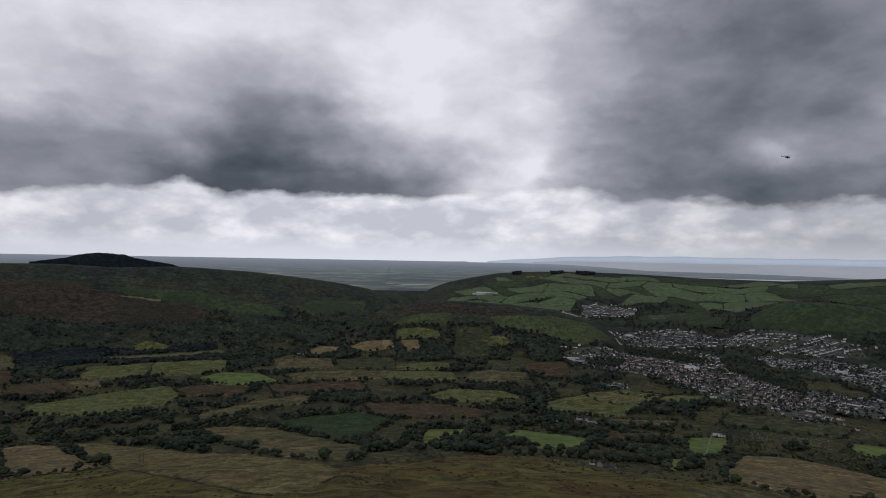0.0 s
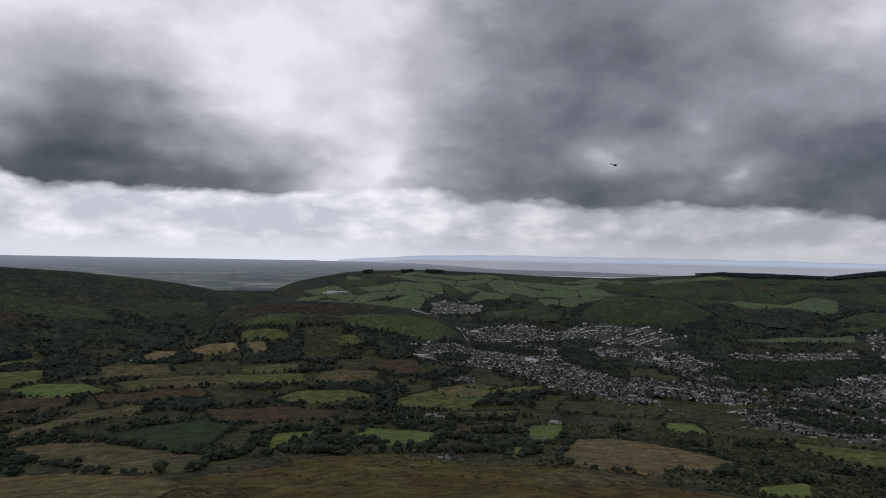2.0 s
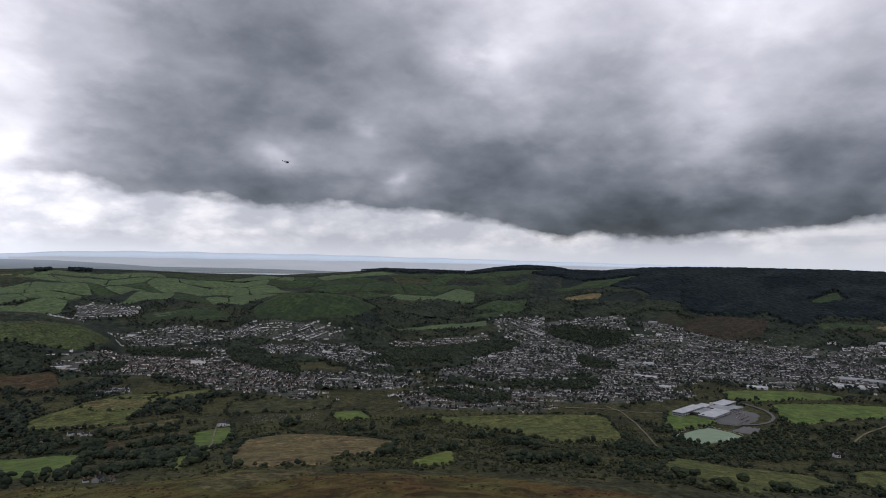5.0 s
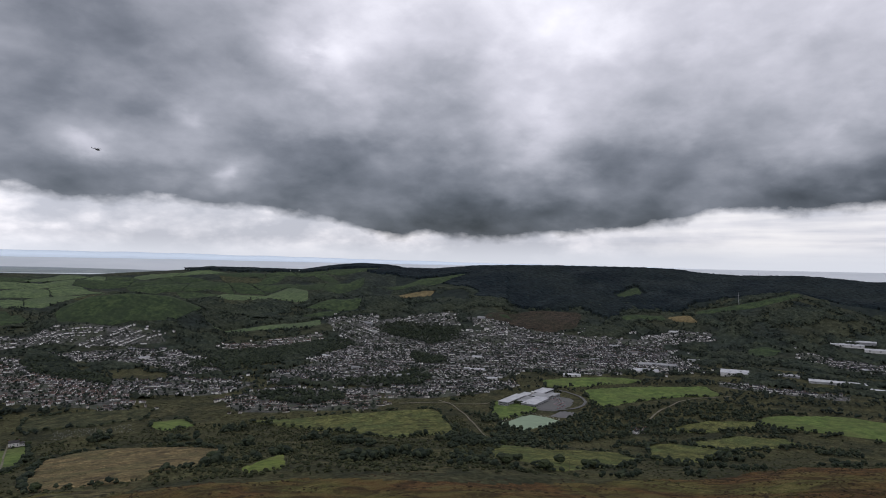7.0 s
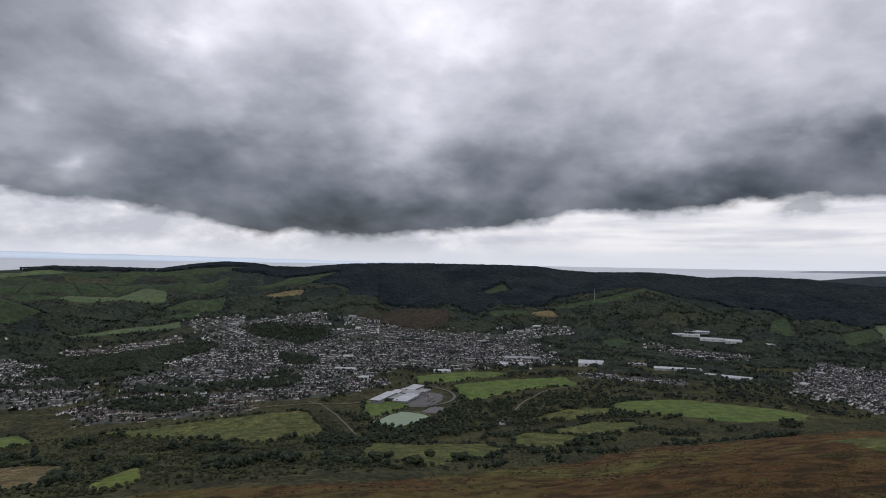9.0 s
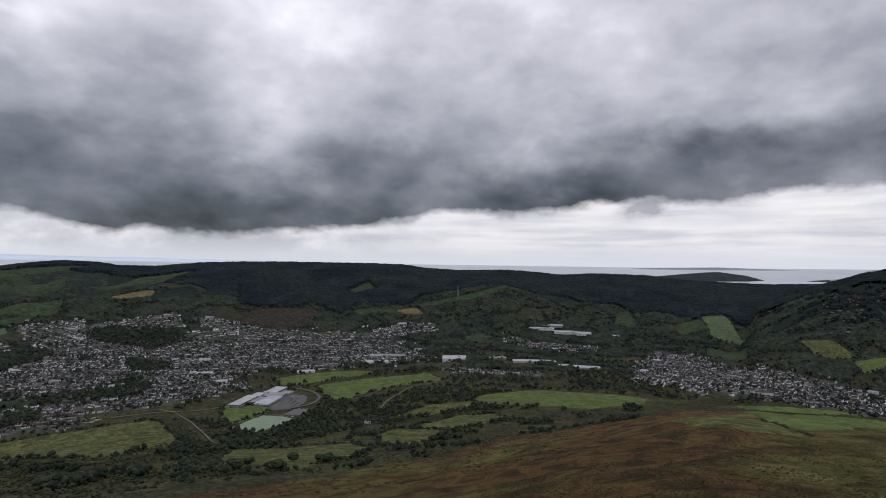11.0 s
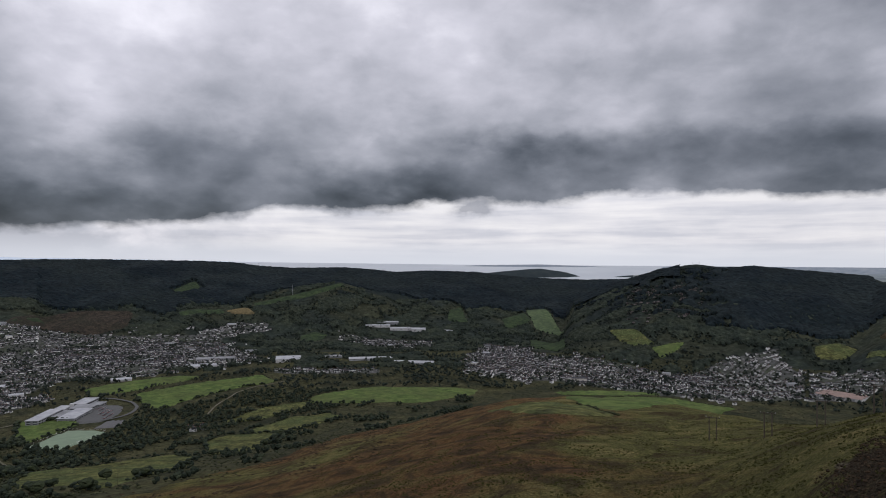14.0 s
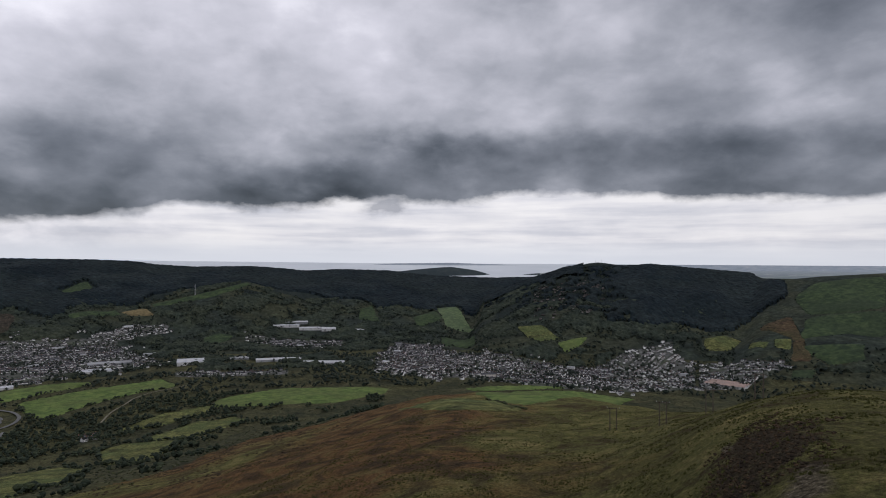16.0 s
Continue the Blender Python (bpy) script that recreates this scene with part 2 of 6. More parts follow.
def moor_material():
    """Russet bracken slopes that give way to green and straw tussock grass, a dark heather patch and a bare stony scar."""
    mat = bpy.data.materials.new("heather_and_bracken_moor")
    mat.use_nodes = True
    nodes, links = mat.node_tree.nodes, mat.node_tree.links
    bsdf = nodes["Principled BSDF"]
    bsdf.inputs["Roughness"].default_value, bsdf.inputs["Specular IOR Level"].default_value = 1.0, 0.05
    place = nodes.new("ShaderNodeTexCoord").outputs["Object"]
    sep = nodes.new("ShaderNodeSeparateXYZ")
    links.new(place, sep.inputs[0])
    Q = lambda op, a, b=None, c=None: math_node(nodes, links, op, a, b, c)
    drift = noise_node(nodes, links, place, 0.0065, 7, 0.62, 0.6).outputs[0]
    patch = noise_node(nodes, links, place, 0.045, 10, 0.70, 0.8).outputs[0]
    tufts = noise_node(nodes, links, place, 0.9, 7, 0.85, 0.2).outputs[0]
    rust = ramp_node(nodes, links, patch, [(0.36, (0.024, 0.018, 0.011)), (0.46, (0.050, 0.033, 0.017)), (0.54, (0.090, 0.052, 0.022)), (0.64, (0.084, 0.068, 0.028))])
    sward = ramp_node(nodes, links, patch, [(0.35, (0.034, 0.024, 0.012)), (0.44, (0.054, 0.050, 0.020)), (0.54, (0.078, 0.078, 0.026)), (0.66, (0.135, 0.115, 0.048))])
    east = Q("ADD", Q("MULTIPLY", sep.outputs[0], -0.309), Q("MULTIPLY", sep.outputs[1], -0.951))
    west = Q("ADD", Q("MULTIPLY", sep.outputs[0], -0.82), Q("MULTIPLY", sep.outputs[1], 0.57))
    green = Q("ADD", Q("MAXIMUM", Q("MULTIPLY", Q("ADD", east, 8.0), 0.012), Q("MULTIPLY", west, 0.0006)), Q("MULTIPLY", Q("SUBTRACT", drift, 0.5), 5.0))
    mask = ramp_node(nodes, links, Q("MULTIPLY_ADD", green, 0.5, 0.5), [(0.28, 0.0), (0.62, 1.0)])
    colour = mix_node(nodes, links, mask, rust, sward)

    def spot(x, y, along, across, turn):
        c, s = math.cos(radians(turn)), math.sin(radians(turn))
        px, py = Q("SUBTRACT", sep.outputs[0], x), Q("SUBTRACT", sep.outputs[1], y)
        a = Q("DIVIDE", Q("ADD", Q("MULTIPLY", px, c), Q("MULTIPLY", py, s)), along)
        b = Q("DIVIDE", Q("SUBTRACT", Q("MULTIPLY", py, c), Q("MULTIPLY", px, s)), across)
        r = Q("SQRT", Q("ADD", Q("MULTIPLY", a, a), Q("MULTIPLY", b, b)))
        return ramp_node(nodes, links, Q("ADD", r, Q("MULTIPLY", Q("SUBTRACT", patch, 0.5), 3.0)), [(0.6, 0.85), (1.1, 0.0)])

    heath = ramp_node(nodes, links, tufts, [(0.38, (0.010, 0.009, 0.007)), (0.52, (0.028, 0.020, 0.015)), (0.66, (0.050, 0.034, 0.022))])
    colour = mix_node(nodes, links, spot(112, -94, 36, 12, -39), colour, heath)
    stones = ramp_node(nodes, links, tufts, [(0.38, (0.040, 0.032, 0.022)), (0.52, (0.090, 0.076, 0.056)), (0.66, (0.15, 0.13, 0.10))])
    colour = mix_node(nodes, links, spot(77, -72, 10, 4.5, -42), colour, stones)
    colour = mix_node(nodes, links, spot(133, -101, 6, 1.3, -30), colour, stones)
    shade = ramp_node(nodes, links, tufts, [(0.36, 0.25), (0.50, 1.0), (0.63, 2.2)])
    links.new(mix_node(nodes, links, 0.85, colour, shade, "MULTIPLY"), bsdf.inputs["Base Color"])
    b = nodes.new("ShaderNodeBump")
    b.inputs["Strength"].default_value, b.inputs["Distance"].default_value = 1.0, 1.1
    links.new(tufts, b.inputs["Height"])
    links.new(b.outputs[0], bsdf.inputs["Normal"])
    return mat


MOOR = moor_material()
VALLEY = material("rough_valley_grass", [(0.016, 0.019, 0.013), (0.031, 0.033, 0.018), (0.060, 0.055, 0.029)], 0.02, 1.0, 0.5, 0.3, 10, (0.006, (0.047, 0.047, 0.022), 0.75), 0.05, None, (0.14, 1.0))
HILL = material("hill_pasture", [(0.0135, 0.0180, 0.0170), (0.0200, 0.0262, 0.0215), (0.0300, 0.0385, 0.0260)], 0.012, 1.0, 0.5, 0.2, 10, (0.003, (0.0340, 0.0370, 0.0216), 0.8), 0.05, None, (0.05, 0.9))
FOREST = material("conifer_forest_floor", [(0.009, 0.013, 0.013), (0.015, 0.021, 0.019), (0.022, 0.028, 0.024)], 0.03, 1.0, 1.0, 0.2, 8, None, 0.05)


def farmland():
    """Far lowland: small fields and woods between hedges, pale specks of villages, and painted haze."""
    mat = bpy.data.materials.new("hazed_far_farmland")
    mat.use_nodes = True
    nodes, links = mat.node_tree.nodes, mat.node_tree.links
    bsdf = nodes["Principled BSDF"]
    bsdf.inputs["Roughness"].default_value, bsdf.inputs["Specular IOR Level"].default_value = 1.0, 0.05
    place = nodes.new("ShaderNodeTexCoord").outputs["Object"]
    # the lowland goes on for many miles: its fields are laid out by the distance at which level ground would lie
    N = lambda op, a, b=None, c=None: math_node(nodes, links, op, a, b, c)
    sep = nodes.new("ShaderNodeSeparateXYZ")
    links.new(place, sep.inputs[0])
    away = N("SQRT", N("ADD", N("MULTIPLY", sep.outputs[0], sep.outputs[0]), N("MULTIPLY", sep.outputs[1], sep.outputs[1])))
    miles = N("DIVIDE", 300.0, N("MAXIMUM", N("DIVIDE", N("SUBTRACT", 300.0, sep.outputs[2]), away), 0.003))
    spot = nodes.new("ShaderNodeCombineXYZ")
    stretch = N("DIVIDE", miles, away)
    links.new(N("MULTIPLY", sep.outputs[0], stretch), spot.inputs[0])
    links.new(N("MULTIPLY", sep.outputs[1], stretch), spot.inputs[1])
    cells = nodes.new("ShaderNodeTexVoronoi")
    cells.inputs["Scale"].default_value = 0.0032
    links.new(spot.outputs[0], cells.inputs["Vector"])
    tone = nodes.new("ShaderNodeSeparateColor")
    links.new(cells.outputs["Color"], tone.inputs[0])
    fields = ramp_node(nodes, links, tone.outputs[0], [(0.0, (0.026, 0.040, 0.032)), (0.35, (0.060, 0.088, 0.054)), (0.7, (0.105, 0.135, 0.080)), (0.9, (0.17, 0.175, 0.115)), (1.0, (0.32, 0.30, 0.24))])
    woods = ramp_node(nodes, links, noise_node(nodes, links, spot.outputs[0], 0.0009, 9, 0.72, 0.1).outputs[0], [(0.43, 0.95), (0.50, 0.0)])
    colour = mix_node(nodes, links, woods, fields, (0.020, 0.030, 0.030))
    specks = ramp_node(nodes, links, noise_node(nodes, links, spot.outputs[0], 0.006, 4, 0.8).outputs[0], [(0.66, 0.0), (0.71, 0.8)])
    colour = mix_node(nodes, links, specks, colour, (0.42, 0.43, 0.44))
    # aerial haze painted into the colour, thicker with distance
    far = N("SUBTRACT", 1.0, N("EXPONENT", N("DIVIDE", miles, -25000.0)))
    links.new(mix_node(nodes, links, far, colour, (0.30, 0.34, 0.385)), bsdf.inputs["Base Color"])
    return mat


PLAIN = farmland()

# far hills: distance haze put into the base colour as a blue cast
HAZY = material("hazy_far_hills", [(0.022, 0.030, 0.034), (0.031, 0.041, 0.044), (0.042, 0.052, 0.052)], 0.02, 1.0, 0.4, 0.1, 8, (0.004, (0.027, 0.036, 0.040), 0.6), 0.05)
# far coast: haze painted as pale blue, with emission to lift it
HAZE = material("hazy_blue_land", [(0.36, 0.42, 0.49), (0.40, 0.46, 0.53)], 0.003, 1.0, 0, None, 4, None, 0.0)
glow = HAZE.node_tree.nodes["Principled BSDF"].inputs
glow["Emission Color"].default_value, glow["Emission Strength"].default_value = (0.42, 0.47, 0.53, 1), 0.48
# headland paled and blued in its base colour to stand in for haze
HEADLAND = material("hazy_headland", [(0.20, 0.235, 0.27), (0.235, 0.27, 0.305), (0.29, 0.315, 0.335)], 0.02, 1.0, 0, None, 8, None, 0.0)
# ---- the lie of the land: heights in metres over the valley floor, from bearing (degrees) and distance ----
def spline(x, table):
    xs, ys = zip(*table)
    return np.interp(x, xs, ys)


def bumps(x, y, size, seed=0.0):
    """Smooth relief between about -1 and 1, of that wavelength."""
    k = 2 * np.pi / size
    total = 0
    for n in range(5):
        t = n * 1.256 + seed
        total = total + np.sin(k * (x * np.cos(t) + y * np.sin(t)) * (1 + 0.13 * n) + 1.7 * n + seed * 3
                               + 1.3 * np.sin(k * 0.6 * (x * np.sin(t) - y * np.cos(t)) + n))
    return total / 3.2


# crest lines: bearing, angle of the crest over the level
RIDGES = {}  # foot, crest, run behind, crest line
RIDGES["long_hill"] = (2080, 2800, 700, [(-60, -0.9), (-46, -0.8), (-34.8, -0.8), (-31.3, -0.8), (-27.4, -1.05), (-23.2, -0.93), (-21.1, -0.99),
                                    (-16.5, -1.32), (-11.7, -1.86), (-9.2, -2.23), (-6.7, -2.7), (-4.2, -3.68), (-2.5, -6), (-1, -9)])
RIDGES["far_knob"] = (3250, 3500, 300, [(-38, -1.6), (-32.7, -0.82), (-31.6, -0.63), (-30.7, -0.53), (-30.2, -0.35), (-29.4, -0.16), (-28.2, -0.06),
                                   (-26.6, -0.19), (-25.8, -0.45), (-25, -0.58), (-23.2, -0.9), (-20, -1.8), (-17, -4)])
RIDGES["spur"] = (1920, 2300, 420, [(-11, -9), (-8.2, -5.87), (-6.2, -4.71), (-4.7, -4.14), (-2.2, -3.7), (0.9, -3.7), (6, -3.89), (10, -4.28),
                               (12.9, -5.16), (15.1, -6.53), (17, -9)])
RIDGES["green_hills"] = (2350, 3700, 300, [(-5, -6), (-1.2, -2.62), (0.4, -1.98), (2.4, -1.54), (4.9, -1.08), (7.4, -0.9), (10.9, -0.8), (14.5, -0.85),
                                      (18, -0.95), (21.6, -1.12), (28.2, -1.2), (33.9, -0.85), (37.1, -0.62), (40.6, -0.68), (44.7, -0.78),
                                      (47.2, -0.38), (49.7, -0.14), (52.2, -0.24), (53.7, -0.5), (56.2, -0.55), (60, -0.22), (63, -0.13)])
RIDGES["forest_ridge"] = (2450, 3700, 300, [(60, -0.26), (63, -0.13), (67.4, -0.1), (71, -0.14), (75, -0.18), (77.3, -0.28), (79, -0.53), (82, -0.72), (86.5, -0.65),
                                       (89, -0.82), (91.2, -1.05), (93.7, -0.9), (97, -0.95), (100, -1.2),
                                       (103, -1.45), (108, -1.6), (112, -1.45), (120, -1.2), (140, -1.2)])
RIDGES["scarp"] = (1850, 2900, 500, [(104, -9), (107, -3.4), (109.2, -2.34), (112.2, -1.3), (113.5, -0.89), (114.2, -0.58), (120.4, -0.4), (121.3, -0.28),
                                (123.6, -0.5), (128, -0.87), (129.6, -1.03), (132.4, -2.2), (138, -3), (146, -6)])
RIDGES["mast_hill"] = (3300, 3550, 300, [(111, -3), (114.7, -0.53), (116.1, -0.07), (117.1, 0.03), (118.5, -0.15), (120.4, -0.43), (125, -2)])
RIDGES["pasture_hill"] = (1650, 2700, 700, [(126.5, -6), (128.8, -2.92), (129.6, -2.07), (130.4, -1.51), (132, -1.25), (133.9, -1), (138.2, -0.67), (160, -0.5), (200, -1)])
RIDGES["dome"] = (2330, 2640, 500, [(22.5, -7), (25, -4.78), (25.9, -4.06), (28.2, -3.04), (31.1, -2.78), (34.1, -3.11), (36.6, -4.15), (37.7, -5.04), (40, -7)])
RIDGES["mast_knap"] = (2500, 3050, 500, [(70, -5), (73.6, -3.84), (77.1, -3.02), (79.5, -2.72), (82, -2.37), (84.3, -2.02), (86.2, -1.83), (88, -2.36), (90.3, -2.91), (94, -4.5)])
RIDGES["coast"] = (3900, 4250, 500, [(-5, -0.6), (0, -0.13), (5.9, -0.13), (10.9, -0.2), (14.8, -0.4), (18, -0.62), (24.6, -0.66), (30.6, -0.78), (45, -1.2)])
RIDGES["far_hill"] = (3950, 4350, 250, [(95, -1.3), (97, -0.85), (98.1, -0.7), (99.3, -0.85), (101, -0.65), (103.1, -0.46), (104.1, -0.4), (106.2, -0.69), (107.7, -1.12),
                                   (109.2, -1.23), (111, -1.0), (113.2, -0.8), (120, -0.7), (132, -0.5), (146, -0.5)])
RIDGES["headland"] = (4600, 4820, 120, [(94, -1.2), (96, -0.45), (97, -0.19), (99.1, -0.08), (104.1, 0.01), (109.2, -0.15), (114.2, -0.3), (123.6, -0.11),
                                   (130, -0.07), (138, -0.12), (160, -0.2)])
HORIZON = [(-60, -0.1), (0, -0.1), (8, 0.0), (11, 0.1), (35, 0.08), (50, -0.05), (80, -0.1), (97, -0.19), (140, -0.15), (180, -0.1)]


def ease(x, table):
    """As spline, with its corners rounded off."""
    return sum(w * spline(x + k, table) for k, w in ((-6, 0.1), (-4, 0.14), (-2, 0.17), (0, 0.18), (2, 0.17), (4, 0.14), (6, 0.1)))


def hill_top(a, d):
    """The hill that the camera hovers over."""
    over = ease(a, [(-40, 55), (92, 55), (100, 61), (114, 61), (119, 57), (124, 47), (129.6, 32), (138, 27.7), (200, 30), (320, 55)])
    power = ease(a, [(-40, 1.0), (60, 1.0), (75, 1.05), (92, 1.25), (100, 1.5), (119, 1.5), (124, 2.0), (129.6, 3.0), (138, 3.0), (200, 2), (320, 1.0)])
    drop = ease(a, [(-40, 64), (60, 66), (75, 66), (92, 44), (100, 24.5), (114, 23.7), (119, 25), (124, 20.9), (129.6, 24.6), (138, 21.3), (200, 30), (320, 64)])
    return 300 - over - drop * (d / 300) ** power


def height(x, y):
    x, y = np.asarray(x, float), np.asarray(y, float)
    d = np.hypot(x, y) + 1e-6
    a = np.degrees(np.arctan2(x, y))
    a = np.where(a < -60, a + 360, a)
    floor = 3 + 3 * bumps(x, y, 420) + 1.2 * bumps(x, y, 130, 2)
    z = hill_top(a, d) + np.clip((d - 60) / 250, 0, 1) * (2.2 * bumps(x, y, 170, 1) + 0.7 * bumps(x, y, 48, 4))
    z = floor + 18 * np.logaddexp(0, np.clip((z - floor) / 18, -40, 40))
    for foot, crest, behind, line in RIDGES.values():
        top = 300 + crest * np.tan(np.radians(spline(a, line)))
        s = np.clip((d - foot) / (crest - foot), 0, 1)
        front = s ** 1.15 * (1 - 0.25 * s) / 0.75
        front = front + 0.035 * np.sin(np.pi * s) * bumps(x, y, 380, foot)
        back = np.clip((d - crest) / behind, 0, 1.6)
        ridge = np.where(d < crest, top * front - 30 * (d < foot), top * (1 - 0.5 * back * back))
        z = np.maximum(z, np.where((a >= line[0][0]) & (a <= line[-1][0]), ridge, -50))
    rim = spline(a, HORIZON)
    low = spline(a, [(-60, 0), (2, 0), (12, 1.2), (95, 1.2), (108, 0.5), (115, 0), (200, 0)])
    plain = 300 + d * np.tan(np.radians(rim - low - 3.4 * (np.clip(4900 - d, 0, 1400) / 1400) ** 1.15))
    return np.where(d > 3400, np.maximum(z, plain - 40 * (d < 3500)), z)
MOOR_EDGE = [(-60, 640), (-34, 700), (-21, 600), (-13, 480), (-4, 560), (6, 640), (14, 570), (30, 540), (43, 480), (62, 490), (71, 520), (80, 640),
             (87, 860), (93, 900), (107, 950), (118, 1050), (140, 900), (200, 900)]


# ---- ground: one sheet out to the horizon ----
def sheet(name, mesh_points, faces, materials, index=None, smooth=True):
    me = bpy.data.meshes.new(name)
    faces = np.asarray(faces, np.int32)
    k = faces.shape[1]
    me.vertices.add(len(mesh_points))
    me.vertices.foreach_set("co", np.asarray(mesh_points, np.float32).ravel())
    me.loops.add(faces.size)
    me.loops.foreach_set("vertex_index", faces.ravel())
    me.polygons.add(len(faces))
    me.polygons.foreach_set("loop_start", np.arange(0, faces.size, k, dtype=np.int32))
    me.polygons.foreach_set("use_smooth", np.full(len(faces), smooth))
    for m in materials:
        me.materials.append(m)
    if index is not None:
        me.polygons.foreach_set("material_index", np.asarray(index, np.int32))
    me.update(calc_edges=True)
    me.validate()
    return new(name, me)


def grid_faces(rows, cols, wrap=False):
    r, c = np.meshgrid(np.arange(rows - 1), np.arange(cols if wrap else cols - 1), indexing="ij")
    d = (c + 1) % cols
    return np.stack([r * cols + c, r * cols + d, (r + 1) * cols + d, (r + 1) * cols + c], -1).reshape(-1, 4)[:, ::-1]


BEARINGS = np.concatenate([np.arange(-42, 145, 0.28), np.arange(145, 318, 3.0)])
RINGS = np.concatenate([[0.02, 4.0], np.geomspace(16, 4930, 360)])
ga, gd = np.meshgrid(np.radians(BEARINGS), RINGS)
gx, gy = gd * np.sin(ga), gd * np.cos(ga)
gz = height(gx, gy)
cell = grid_faces(len(RINGS), len(BEARINGS), True)
cx, cy = gx.ravel()[cell].mean(1), gy.ravel()[cell].mean(1)
cd, ca = np.hypot(cx, cy), np.degrees(np.arctan2(cx, cy))
cz = gz.ravel()[cell].mean(1)
wob = bumps(cx, cy, 260, 3)
zone = np.full(len(cell), 1)
zone[(cd > 2150) | (cz > 22)] = 2
moor_edge = spline(ca, MOOR_EDGE)
zone[cd < moor_edge + 30 * wob] = 0
zone[(cd >= moor_edge + 30 * wob) & (cd < 1500)] = 1
zone[(ca > 53) & (ca < 120) & (cd > 3000 + 90 * wob)] = 3
zone[(ca > 108) & (ca < 131) & (cd > 2350) & (cz > 60)] = 3
zone[(ca < -23) & (ca > -34) & (cd > 3200)] = 3
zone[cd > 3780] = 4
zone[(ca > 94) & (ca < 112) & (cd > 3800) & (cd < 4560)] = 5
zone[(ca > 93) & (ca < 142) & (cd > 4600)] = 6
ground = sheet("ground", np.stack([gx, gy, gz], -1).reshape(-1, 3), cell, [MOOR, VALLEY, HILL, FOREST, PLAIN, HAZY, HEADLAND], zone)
tagged(ground, "moorland hillside running down to a broad green valley", "ground", kind="structure")

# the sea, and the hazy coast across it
# pale base colour stands in for the low sky mirrored in the water
SEA = material("sea_with_sky_sheen", [(0.40, 0.435, 0.465), (0.47, 0.50, 0.525)], 0.002, 0.55, 0, None, 4, None, 0.3)
sa = np.radians(np.arange(8, 116, 0.5))
sd = np.linspace(3950, 4925, 12)
sa2, sd2 = np.meshgrid(sa, sd)
rim = spline(np.degrees(sa2), HORIZON)
sz = 300 + sd2 * np.tan(np.radians(rim - 1.6 * ((4925 - sd2) / 975)))
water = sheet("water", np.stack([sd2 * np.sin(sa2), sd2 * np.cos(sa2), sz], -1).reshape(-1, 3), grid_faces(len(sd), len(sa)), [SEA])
tagged(water, "pale silver grey sea below the horizon", "sea", kind="structure")
fa = np.arange(4, 80, 0.25)
ft = spline(fa, [(4, 0.0), (8, 0.3), (13, 0.55), (19, 0.66), (26, 0.6), (33, 0.6), (41, 0.5), (48, 0.4), (58, 0.2), (70, 0.05), (80, -0.1)]) + 0.03 * bumps(fa, fa * 0, 5)
fr = np.radians(fa)
rows = []
for d, part_of in ((4930, 0.0), (4945, 0.6), (4960, 1.0), (4975, 0.2)):
    e = -0.5 + (ft + 0.5) * part_of
    rows.append(np.stack([d * np.sin(fr), d * np.cos(fr), 300 + d * np.tan(np.radians(e))], -1))
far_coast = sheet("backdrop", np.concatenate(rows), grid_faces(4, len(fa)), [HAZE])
tagged(far_coast, "hazy blue hills of the coast across the sea", "hills", kind="structure")
# ---- where the town stands: turn of its streets, outline ----
TOWN = {}
TOWN["A"] = (-12, [(370, 1961), (553, 2049), (820, 2188), (798, 1819), (863, 1536), (782, 1286), (724, 1189), (620, 1410), (561, 1683), (420, 1794), (368, 1914)])
TOWN["B"] = (10, [(670, 2456), (920, 2462), (1101, 2265), (1326, 2029), (1322, 1965), (1117, 2072), (981, 2240), (837, 2235), (667, 2281)])
TOWN["C"] = (0, [(998, 2092), (1226, 2023), (1282, 1923), (1059, 1616), (989, 1908)])
TOWN["D"] = (-20, [(1275, 1931), (1249, 1645), (1125, 1423), (1017, 1440), (1059, 1616)])
TOWN["E"] = (-8, [(895, 1134), (1049, 1153), (1128, 1039), (1213, 970), (1024, 804), (946, 870), (828, 1011)])
TOWN["F"] = (6, [(1448, 1874), (1814, 1734), (1783, 1668), (1356, 1723)])
TOWN["G"] = (-30, [(1948, 1847), (2120, 1730), (1977, 1475), (2054, 1376), (1586, 1081), (1381, 1229), (1378, 1363), (1822, 1623)])
TOWN["H"] = (-5, [(2060, 1651), (2384, 1486), (2219, 1353), (2089, 1559)])
TOWN["I"] = (4, [(2054, 1376), (2386, 1120), (2401, 919), (2486, 609), (2172, 505), (1687, 579), (1675, 785), (1350, 765), (1243, 926), (1178, 1048), (1128, 1308), (1377, 1338), (1627, 1109)])
TOWN["J"] = (0, [(2340, 1406), (2374, 1181), (2374, 1049), (2198, 1180)])
TOWN["K"] = (0, [(639, 2846), (855, 2788), (794, 2656), (617, 2657), (415, 2255)])
TOWN["L"] = (-15, [(856, 2208), (875, 2040), (824, 1724), (910, 1499), (993, 1407), (1085, 1235), (923, 1171), (805, 1325), (759, 1588)])
TOWN["M"] = (5, [(2284, 1116), (2394, 798), (2353, 604), (1996, 367), (1811, 447), (1871, 604), (1752, 835)])
TOWN["N"] = (0, [(2470, 692), (2635, 580), (2621, 460), (2547, 447), (2420, 621)])
TOWN["O"] = (-2, [(1800, 299), (1767, 5), (1703, 11), (1721, 286)])
TOWN["P"] = (-5, [(2556, 158), (2449, 26), (2359, -187), (2223, -168), (2213, 40), (2480, 163)])
TOWN["Q"] = (-25, [(1922, -247), (2273, -370), (2171, -520), (1541, -369), (1659, -303), (1748, -225)])
